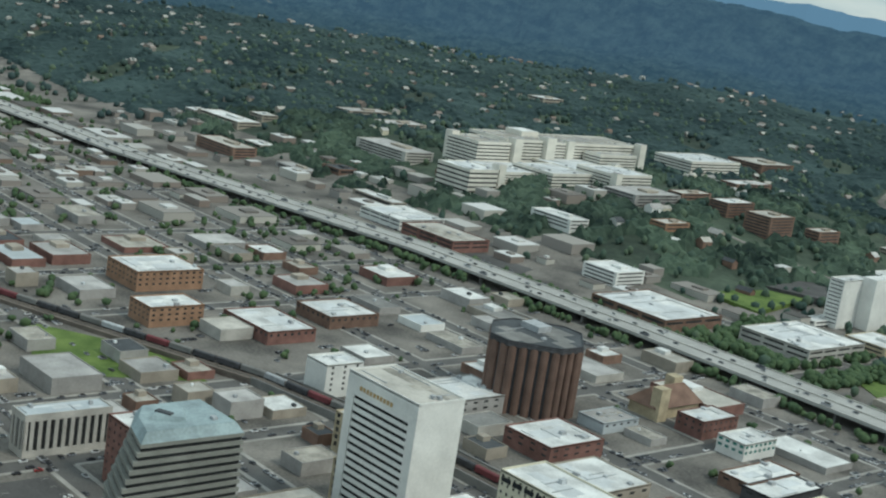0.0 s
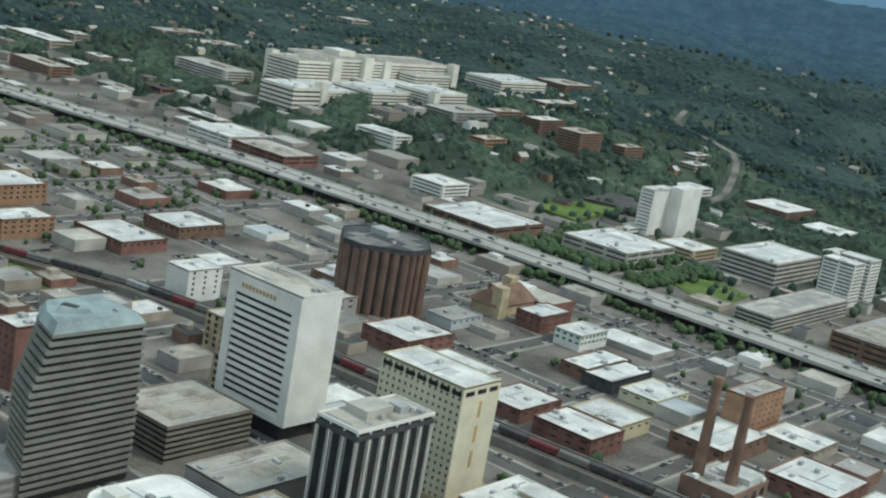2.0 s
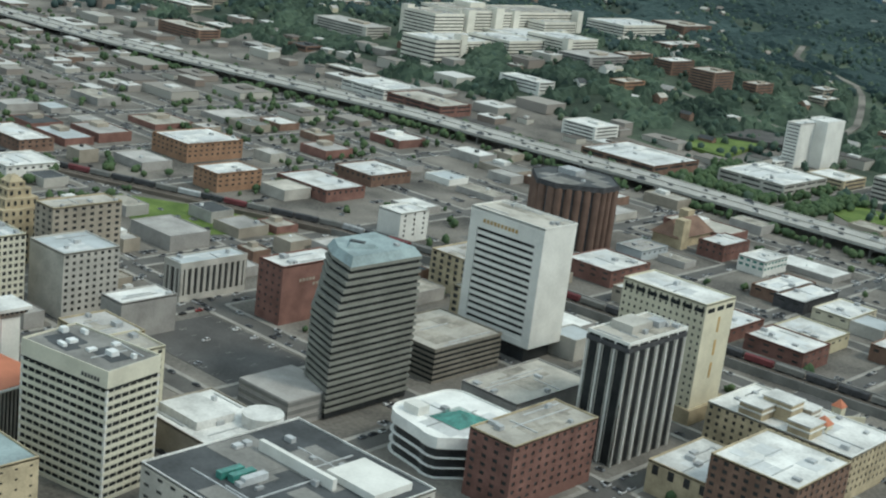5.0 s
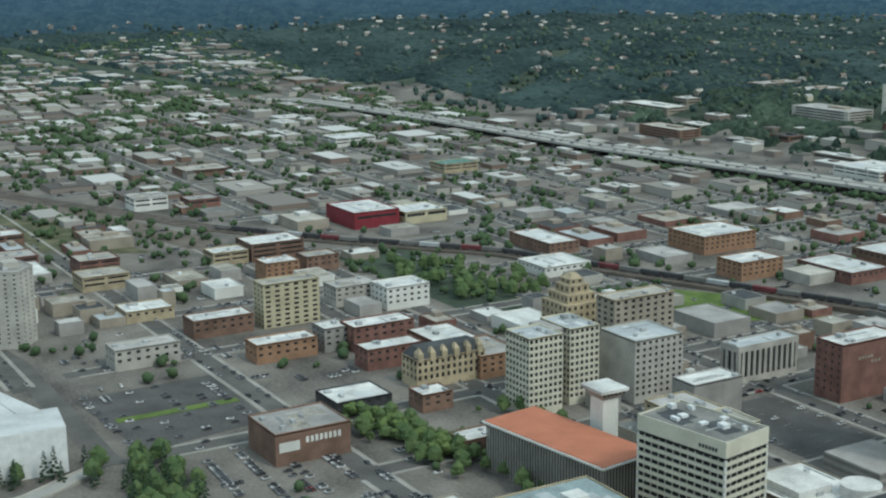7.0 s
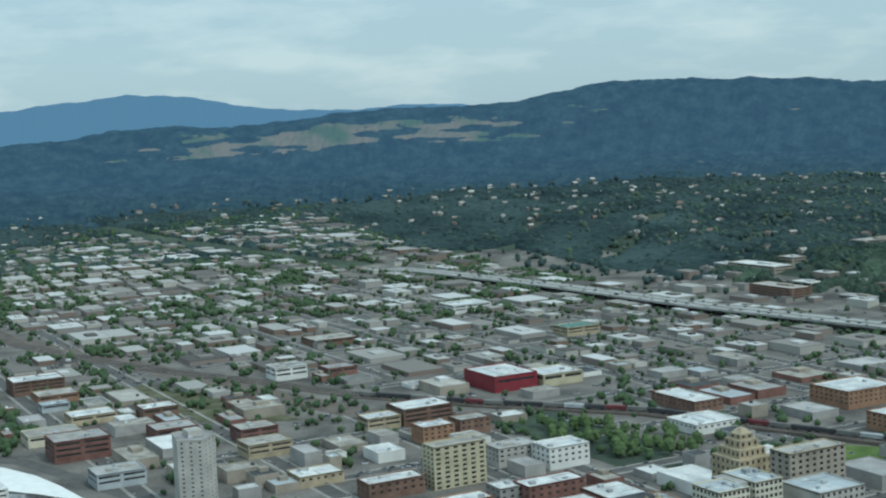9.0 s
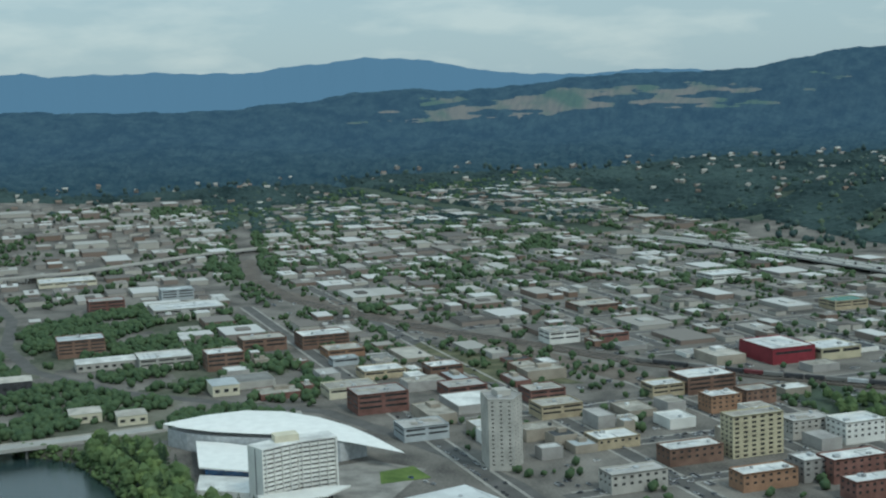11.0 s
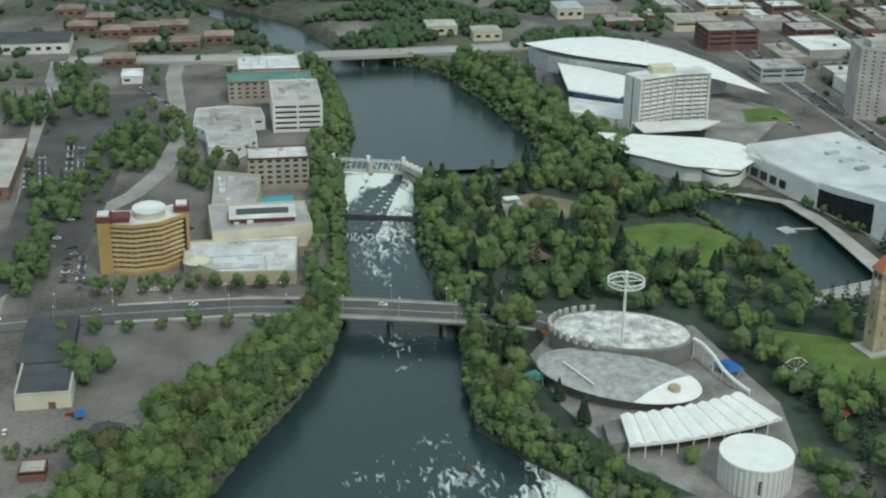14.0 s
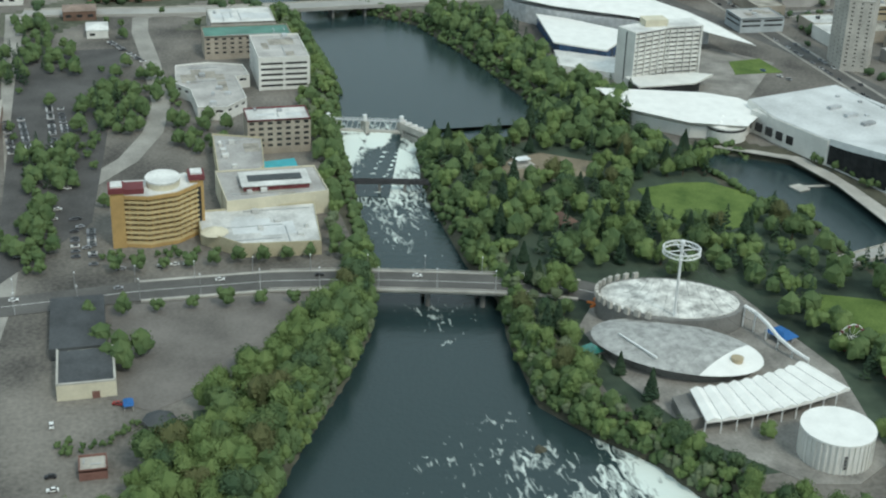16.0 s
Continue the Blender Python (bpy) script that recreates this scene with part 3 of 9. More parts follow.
water("water_lower", -320, 421, 690, 1070, -9.0, 2.5, "dark green river with white rapids and foam", 0.25)
water("water_west", -1440, -320, 660, 1100, -9.0, 40, "broad dark river below the rapids")
water("water_upper", 424, 1310, 655, 1250, -7.0, 12, "calm dark river pool above the dam")
water("water_pond", 80, 360, 480, 622, -5.5, 6, "still dark park channel between the banks")


# ---- buildings ----
RECTS = []   # ground already taken, so that nothing else is set there
PANES = {k: unit_box("pane", k) for k in ("glass_dark", "glass_blue", "glass_green", "steel_dark", "white_wall", "cream_wall", "concrete", "metal_white", "maroon",
                                         "metal_grey", "roof_white", "roof_dark", "brick_red", "taupe_wall", "rib_brown", "glass_dark", "roof_green", "gold_wall", "terracotta_cream", "worn_floor", "black_glass")}
rnd = random.Random(7)


def rect(x0, x1, y0, y1):
    return [(x0, y0), (x1, y0), (x1, y1), (x0, y1)]


def turned(cx, cy, w, d, deg):
    c, s = math.cos(radians(deg)), math.sin(radians(deg))
    return [(cx + u * c - v * s, cy + u * s + v * c) for u, v in ((-w / 2, -d / 2), (w / 2, -d / 2), (w / 2, d / 2), (-w / 2, d / 2))]


def grown(pts, by):
    """The outline moved outwards by so many metres (inwards where negative)."""
    n, out = len(pts), []
    for i in range(n):
        a, b, c = Vector(pts[i - 1]), Vector(pts[i]), Vector(pts[(i + 1) % n])
        e, g = (b - a).normalized(), (c - b).normalized()
        n1, n2 = Vector((e.y, -e.x)), Vector((g.y, -g.x))
        k = (n1 + n2) / max(0.3, 1 + n1.dot(n2))
        out.append(tuple(b + k * by))
    return out


def claim(pts, margin=3):
    xs, ys = [p[0] for p in pts], [p[1] for p in pts]
    RECTS.append((min(xs) - margin, max(xs) + margin, min(ys) - margin, max(ys) + margin))


def free(x0, x1, y0, y1):
    return not any(x0 < b and x1 > a and y0 < d and y1 > c for a, b, c, d in RECTS)


def edge_pose(a, b, along, z, out=0.0):
    """A pose on the wall from a to b, its y axis pointing outwards."""
    a, b = Vector(a), Vector(b)
    u = (b - a).normalized()
    p = a + u * along + Vector((u.y, -u.x)) * out
    return Matrix(((u.x, u.y, 0, p.x), (u.y, -u.x, 0, p.y), (0, 0, 1, z), (0, 0, 0, 1)))


def scaled(w, d, h):
    return Matrix.Diagonal((w, d, h, 1))


def wall_with_openings(m, a, b, z0, z1, cols, rows, wr, hr, depth, sill=0.25, skip=0):
    """One wall face with recessed openings. Returns the middle and size of each."""
    a, b = Vector(a), Vector(b)
    u = (b - a).normalized()
    out = Vector((u.y, -u.x))
    L, H = (b - a).length, z1 - z0
    cw, ch = L / cols, H / rows
    holes = []

    def p(s, z, o=0.0):
        q = a + u * s - out * o
        return (q.x, q.y, z)
    for r in range(rows):
        for c in range(cols):
            s0, s1, y0, y1 = c * cw, (c + 1) * cw, z0 + r * ch, z0 + (r + 1) * ch
            if r < skip:
                m.face([p(s0, y0), p(s1, y0), p(s1, y1), p(s0, y1)])
                continue
            i0, i1 = s0 + cw * (1 - wr) / 2, s1 - cw * (1 - wr) / 2
            j0 = y0 + ch * sill
            j1 = j0 + ch * hr
            m.face([p(s0, y0), p(s1, y0), p(i1, j0), p(i0, j0)])
            m.face([p(s1, y0), p(s1, y1), p(i1, j1), p(i1, j0)])
            m.face([p(s1, y1), p(s0, y1), p(i0, j1), p(i1, j1)])
            m.face([p(s0, y1), p(s0, y0), p(i0, j0), p(i0, j1)])
            for (e, g) in (((i0, j0), (i1, j0)), ((i1, j0), (i1, j1)), ((i1, j1), (i0, j1)), ((i0, j1), (i0, j0))):
                m.face([p(*e), p(*g), p(*g, depth), p(*e, depth)])
            holes.append(((i0 + i1) / 2, (j0 + j1) / 2, i1 - i0, j1 - j0))
    return holes


WORN = {"roof_white": "roof_pale", "roof_tan": "roof_sand", "roof_grey": "roof_sand", "roof_bluegrey": "roof_pale", "roof_dark": "roof_mid", "roof_mid": "roof_dark", "crown_blue": "roof_bluegrey", "fresh_white": "roof_pale", "roof_pale": "roof_grey", "roof_green": "roof_green", "terracotta_roof": "terracotta_roof", "concrete": "roof_grey"}
wr_ = random.Random(31)


def worn(m, pts, z):
    """Patches of newer or older covering, seams and low ducts laid on a flat roof."""
    xs, ys = [p[0] for p in pts], [p[1] for p in pts]
    w, d = max(xs) - min(xs), max(ys) - min(ys)
    lo = z
    for k in range(4 + int(w * d / 400)):
        a, b = (wr_.uniform(0.12, 0.4) * w, wr_.uniform(0.12, 0.4) * d) if k % 3 else wr_.choice([(wr_.uniform(0.3, 0.7) * w, 0.5), (0.5, wr_.uniform(0.3, 0.7) * d)])
        x, y = wr_.uniform(min(xs), max(xs) - a), wr_.uniform(min(ys), max(ys) - b)
        if a > 0.4 and b > 0.4 and all(inside(pts, [x, x + a, x + a, x], [y, y, y + b, y + b])):
            lo += 0.012
            m.box(x, x + a, y, y + b, z - 0.1, lo + (0.02 if k % 3 else 0.35), 0 if k % 3 else 1)


def roof_kit(e, pts, z, roof, rim, parapet=0.9, units=2, unit="metal_grey", rim_w=0.45):
    """The roof sheet behind a parapet, and the machines on it."""
    m = Mesh()
    m.prism(grown(pts, -rim_w), z - 0.6, z - 0.25)
    part("roof", m, roof, e)
    m = Mesh()
    worn(m, grown(pts, -rim_w - 0.5), z - 0.25)
    if m.v:
        tagged(part("roof_patch", m, [WORN.get(roof, "roof_tan"), "metal_grey"], e), kind="stuff")
    m = Mesh()
    inner = grown(pts, -rim_w)
    n = len(pts)
    for i in range(n):
        j = (i + 1) % n
        o0, o1, i0, i1 = pts[i], pts[j], inner[i], inner[j]
        m.prism([o0, o1, i1, i0], z - 0.62, z + parapet * 0.6)
    part("parapet", m, rim, e)
    xs, ys = [p[0] for p in inner], [p[1] for p in inner]
    for _ in range(round(units * 0.65)):
        w, d, h = rnd.uniform(1.5, 4.5), rnd.uniform(1.5, 4), rnd.uniform(0.9, 2.2)
        for _try in range(6):
            x, y = rnd.uniform(min(xs) + 2, max(xs) - 2), rnd.uniform(min(ys) + 2, max(ys) - 2)
            if all(inside(inner, [x - w / 2, x + w / 2, x + w / 2, x - w / 2], [y - d / 2, y - d / 2, y + d / 2, y + d / 2])):
                put("rooftop_unit", PANES[unit], e, Matrix.Translation((x, y, z - 0.25 + h / 2)) @ scaled(w, d, h))
                break


PLACED = []
# things whose outlines are given where they stand, and those that move by a distance of their own
EXACT = {"hotel_tower", "ribbed_tower", "courthouse", "bank_tower", "bank_building", "bank_link", "grey_block", "finned_office", "red_block", "maroon_block", "brick_block", "pyramid_tower", "turret_hotel", "mural_hall",
         "orange_block", "red_warehouse", "crimson_shop", "pale_banded_office", "long_brick_shops", "yellow_block", "white_hall", "brick_mill", "gabled_warehouse", "inn", "white_office", "workshop", "brick_kiosk",
         "tall_brick_block", "slab_tower", "hospital_wing", "stair_tower", "hospital_annexe", "white_tower", "brick_school", "white_clinic", "drum_theatre", "ring_stand", "shell_roof", "low_white_block"}
SHIFT = {"clock_tower": (1.3, 3.9), "office_tower": (4.8, -7.3), "striped_tower": (-3.0, 1.0), "stepped_tower": (0.0, 5.0), "parking_garage": (5.0, 4.0), "white_cube": (-3.0, 5.0), "steam_plant": (-2.0, 8.0),
         "flared_tower": (11.0, 29.5), "golden_hotel": (5.0, -2.7), "river_hotel": (-3.0, 6.0), "brick_office": (2.0, 4.0), "shopping_hall": (1.0, 2.5), "long_white_hall": (2.0, -9.0)}


def drift(x, y):
    """How far a block stands from its first rough place, by district."""
    if y > 480:
        s = float(smooth((y - 690) / 140))
        return 2.0 * s, -4.5 * s
    core = float(np.interp(y, [-1000, -640, -455, -250, -120, 0, 60, 140, 260, 340], [-18, -13, -7, -4.5, -1, 3, 5.5, 7.5, 9.5, 10]))
    east = float(np.interp(y, [-150, 0, 70, 200, 330, 440], [10, 8.5, 6, 5, 3.5, 0]))
    s = float(smooth((x - 245) / 100)) if y > -200 else 0.0
    return -2.0 - 2.5 * s, core + (east - core) * s


def start(name, label, category, pts, z0=0.0, group=""):
    claim(pts)
    x, y = sum(p[0] for p in pts) / len(pts), sum(p[1] for p in pts) / len(pts)
    e = empty(name, x, y, z0, label, category, group)
    PLACED.append(e)
    return e


THINNED = ("apartment_tower", "brick_block", "white_roof_shop", "corner_brick", "brick_office", "pale_office", "metal_roof_block", "department_store", "yellow_block", "inn", "green_roof_inn", "stone_annexe", "arcade_block", "cream_arcade")


def punched(name, label, pts, h, wall, roof, bay=3.6, storey=3.6, wr=0.5, hr=0.5, z0=0.0, faces=None, rim=None, units=3, glass="glass_dark", skip=1, category="building", group="", base=None, sills=False):
    """A walled building with a window in every bay of the faces named."""
    e = start(name, label, category, pts, z0, group)
    m = Mesh()
    rows = max(1, round(h / storey))
    n = len(pts)
    wins = []
    cx, cy = sum(p[0] for p in pts) / n, sum(p[1] for p in pts) / n
    if cy < -400 or cx > 580:
        bay, wr = bay * 4, 0.85
    elif name in THINNED:
        bay *= 1.5
    elif name not in ("hotel_tower", "bank_building"):
        bay *= 1.25
    for i in range(n):
        a, b = pts[i], pts[(i + 1) % n]
        L = (Vector(b) - Vector(a)).length
        if (faces is None or i in faces) and L > 3:
            cols = max(1, round(L / bay))
            for s, z, w, hh in wall_with_openings(m, a, b, z0, z0 + h, cols, rows, wr, hr, 0.3, skip=skip):
                wins.append((a, b, s, z, w, hh))
        else:
            m.face([(a[0], a[1], z0), (b[0], b[1], z0), (b[0], b[1], z0 + h), (a[0], a[1], z0 + h)])
    part("wall", m, wall, e)
    for a, b, s, z, w, hh in wins:
        put("window", PANES[glass], e, edge_pose(a, b, s, z, -0.27) @ scaled(w + 0.04, 0.08, hh + 0.04))
    if base:
        m = Mesh()
        m.prism(grown(pts, 0.25), z0, z0 + 4.5)
        part("base_course", m, base, e)
    roof_kit(e, pts, z0 + h, roof, rim or wall, units=units)
    return e


def banded(name, label, pts, h, spandrel, roof, floors, solid=0.55, z0=0.0, crown=0.0, glass="glass_dark", proud=0.35, units=3, category="office building", first=0.0, rim=None, unit="metal_grey", group=""):
    """Window bands (dark shade in open garages) between solid bands that stand proud of them."""
    e = start(name, label, category, pts, z0, group)
    m = Mesh()
    m.prism(grown(pts, -proud), z0, z0 + h - 0.7)
    part("glazing", m, glass, e)
    step = (h - crown - first) / floors
    for k in range(floors):
        m = Mesh()
        zb = z0 + first + k * step
        m.prism(pts, zb, zb + step * solid)
        part("spandrel", m, spandrel, e)
    m = Mesh()
    m.prism(pts, z0 + h - max(crown, 0.9), z0 + h - 0.63)
    part("crown_band", m, spandrel, e)
    roof_kit(e, pts, z0 + h, roof, rim or spandrel, units=units, unit=unit)
    return e


def finned(name, label, pts, h, fin, roof, pitch, fin_w, proud=0.5, z0=0.0, glass="glass_dark", crown=2.5, units=3, category="office building", base=0.0):
    """Upright piers with glass strips between them."""
    e = start(name, label, category, pts, z0)
    m = Mesh()
    m.prism(grown(pts, -proud), z0, z0 + h - 0.7)
    part("glazing", m, glass, e)
    me = PANES[fin]
    n = len(pts)
    for i in range(n):
        a, b = pts[i], pts[(i + 1) % n]
        L = (Vector(b) - Vector(a)).length
        k = max(1, round(L / pitch))
        for j in range(k + 1):
            s = min(max(j * L / k, fin_w / 2), L - fin_w / 2)
            put("pier", me, e, edge_pose(a, b, s, z0 + (h - crown + base) / 2, -proud / 2) @ scaled(fin_w, proud, h - crown - base))
    m = Mesh()
    m.prism(pts, z0 + h - crown, z0 + h - 0.63)
    part("crown_band", m, fin, e)
    if base:
        m = Mesh()
        m.prism(pts, z0, z0 + base)
        part("base_course", m, fin, e)
    roof_kit(e, pts, z0 + h, roof, fin, units=units)
    return e


def bars(e, a, b, z, h, start_at, length, count, mt):
    """Lettering that cannot be told, as plain bars on a wall."""
    for k in range(count):
        w = length / count * 0.62
        put("sign_bar", PANES[mt], e, edge_pose(a, b, start_at + (k + 0.5) * length / count, z, 0.12) @ scaled(w, 0.2, h))


def core_towers():
    # white slab tower with a framed window field to the north
    p = rect(2, 53, -30, -2)
    e = start("office_tower", "white slab office tower with dark window bands and sign bars", "office tower", p)
    m = Mesh()
    m.prism(rect(7, 48, -27, -5), 0, 9.5)
    part("glass_lobby", m, "glass_dark", e)
    m = Mesh()
    m.prism(rect(2.2, 52.8, -29.8, -3.0), 9, 75)
    part("body", m, "white_wall", e)
    for x0, x1, z0, z1 in ((2, 7.5, 9, 75.4), (47.5, 53, 9, 75.4), (7.5, 47.5, 9, 12.5), (7.5, 47.5, 65.2, 75.4)):
        m = Mesh()
        m.box(x0, x1, -3.1, -1.9, z0, z1)
        part("frame_panel", m, "white_wall", e)
    m = Mesh()
    m.box(7.5, 47.5, -3.05, -2.75, 12.5, 65.2)
    part("glazing", m, "black_glass", e)
    for k in range(14):
        z = 12.5 + k * 3.76
        m = Mesh()
        m.box(7.5, 47.5, -2.8, -2.3, z, z + 2.1)
        part("spandrel", m, "white_wall", e)
    bars(e, (53, -1.9), (2, -1.9), 69.5, 2.1, 9, 25, 10, "gold_wall")
    roof_kit(e, rect(2, 53, -29.8, -1.9), 75.5, "roof_tan", "white_wall", units=4)

    # banded tower with a stepped northern end
    p = [(10, 74), (44, 74), (44, 109), (33, 122), (9, 130)]
    e = start("stepped_tower", "grey banded office tower with a stepped corner and pale blue roof", "office tower", p)
    for k in range(21):
        z = 3.3 * k + 4
        c = max(0, k - 13) / 7
        q = [(10 + c, 74), (44, 74), (44, 109 - 4 * c), (33 - 2 * c, 122 - 8 * c), (9 + 3 * c, 130 - 10 * c)]
        m = Mesh()
        m.prism(grown(q, -0.8), z - 3.3, z + 0.6)
        part("glazing", m, "black_glass", e)
        m = Mesh()
        m.prism(q, z, z + 1.6)
        part("spandrel", m, "band_grey", e)
    q = [(11, 74), (44, 74), (44, 105), (31, 114), (12, 120)]
    m = Mesh()
    m.prism(q, 71.5, 75.4, top=grown(q, -2.6))
    part("crown_band", m, "crown_blue", e)
    part("roof", slab(grown(q, -2.8), 75.3, 75.6), "crown_blue", e)
    m = Mesh()
    m.prism([(19, 96), (31, 90), (36, 99), (26, 110)], 75.6, 77.4, top=[(20, 97), (30, 92), (34, 99), (26, 108)])
    part("penthouse", m, "crown_blue", e)
    put("hatch", PANES["metal_grey"], e, Matrix.Translation((19, 84, 76.2)) @ scaled(2.6, 2.2, 1.2))
    put("hatch", PANES["roof_dark"], e, Matrix.Translation((27, 102, 77.5)) @ Matrix.Rotation(0.5, 4, "Z") @ scaled(7, 3, 0.9))
    part("podium", slab(rect(12, 46, 118, 150), 0, 13), "grey_wall", e)
    for k in range(3):
        part("podium_band", slab(rect(11.6, 46, 118, 150.4), 2.5 + 4 * k, 4.4 + 4 * k), "dark_concrete", e)

    # the black core has no glass to show: it paints the open decks' shade
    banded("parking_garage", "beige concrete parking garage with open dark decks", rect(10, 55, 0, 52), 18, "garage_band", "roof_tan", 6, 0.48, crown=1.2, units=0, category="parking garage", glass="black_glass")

    # cream hotel tower
    p = rect(-88, -39, -46, -19)
    e = punched("hotel_tower", "cream hotel tower with small dark windows and white roof", p, 62, "cream_wall", "roof_white", 3.6, 3.6, 0.36, 0.42, faces=(2,), units=2, skip=2, category="hotel")
    for k in range(7):
        put("window_band", PANES["black_glass"], e, edge_pose(p[2], p[3], 3.9 + k * 6.9, 58.6, 0.02) @ scaled(5.6, 0.25, 2.2))
    for k in range(3):
        put("window_band", PANES["black_glass"], e, edge_pose(p[3], p[0], 5 + k * 8.5, 58.6, 0.02) @ scaled(6.0, 0.25, 2.2))
        put("wall_panel", PANES["gold_wall"], e, edge_pose(p[3], p[0], 14, 26 + k * 12, 0.03) @ scaled(1.9, 0.15, 8))
    m = Mesh()
    m.prism(rect(-90, -34, -54, -17), 0, 8)
    part("podium", m, "tan_stone", e)

    # dark tower with white upright piers
    p = rect(-94, -71, 10, 57)
    e = finned("striped_tower", "dark glass tower with white upright piers", p, 59, "white_wall", "roof_tan", 7.8, 0.75, 0.7, units=4, crown=1.0, category="office tower", glass="black_glass")
    for i in range(4):
        a, b = p[i], p[(i + 1) % 4]
        L = (Vector(b) - Vector(a)).length
        k = max(1, round(L / 7.8))
        for j in range(k):
            for o, w in ((-1.9, 0.55), (1.9, 0.55)):
                put("pier", PANES["concrete"], e, edge_pose(a, b, (j + 0.5) * L / k + o * 1.3, 28.4, -0.45) @ scaled(w * 0.65, 0.4, 56.8))
    put("penthouse", PANES["concrete"], e, Matrix.Translation((-80, 36, 60.5)) @ scaled(12, 16, 4))
    put("penthouse", PANES["metal_grey"], e, Matrix.Translation((-84, 22, 60)) @ scaled(7, 6, 3.4))
    m = Mesh()
    m.prism(grown(p, 0.15), 54.6, 56.9)
    part("dark_band", m, "steel_dark", e)

    # brown ribbed tower with cut corners
    x0, x1, y0, y1, c = 127, 191, -276, -209, 24
    p = [(x0 + c, y0), (x1 - c, y0), (x1, y0 + c), (x1, y1 - c), (x1 - c, y1), (x0 + c, y1), (x0, y1 - c), (x0, y0 + c)]
    e = start("ribbed_tower", "brown brick tower of round ribs with a dark top", "office tower", p)
    m = Mesh()
    m.prism(grown(p, -1.6), 0, 46)
    part("core", m, "steel_dark", e)
    rib = Mesh()
    rib.tube((0, 0, -0.5), (0, 0, 0.5), 0.5, 0.5, 12)
    rib = rib.data("rib", "rib_brown")
    for i in range(len(p)):
        a, b = p[i], p[(i + 1) % len(p)]
        L = (Vector(b) - Vector(a)).length
        k = max(1, round(L / 6.6))
        for j in range(k):
            put("rib", rib, e, edge_pose(a, b, (j + 0.5) * L / k, 22, -1.6) @ scaled(L / k * 0.78, 5.0, 44))
    m = Mesh()
    m.prism(grown(p, 0.4), 43.5, 46)
    part("crown_band", m, "steel_dark", e)
    roof_kit(e, p, 46.8, "roof_dark", "steel_dark", units=5)
    put("penthouse", PANES["metal_grey"], e, Matrix.Translation((168, -250, 48.5)) @ scaled(16, 12, 4))

    # banded bank tower
    p = turned(22.5, 252.5, 47, 28, 10)
    e = banded("bank_tower", "beige banded bank tower with dark window strips", p, 53.5, "terracotta_cream", "roof_mid", 13, 0.43, crown=6.5, units=12, unit="metal_white", category="office tower", glass="black_glass", proud=0.6)
    for i in (2, 3):
        a, b = p[i], p[(i + 1) % 4]
        L = (Vector(b) - Vector(a)).length
        for j in range(1, round(L / 4)):
            put("mullion", PANES["terracotta_cream"], e, edge_pose(a, b, j * L / round(L / 4), 23, -0.3) @ scaled(0.35, 0.2, 46))
        for s in (0.5, L - 0.5):
            put("mullion", PANES["white_wall"], e, edge_pose(a, b, s, 23, -0.2) @ scaled(1.0, 0.36, 46))
    bars(e, p[2], p[3], 49.5, 1.6, 33, 10, 6, "steel_dark")


def slab(pts, z0, z1):
    m = Mesh()
    m.prism(pts, z0, z1)
    return m


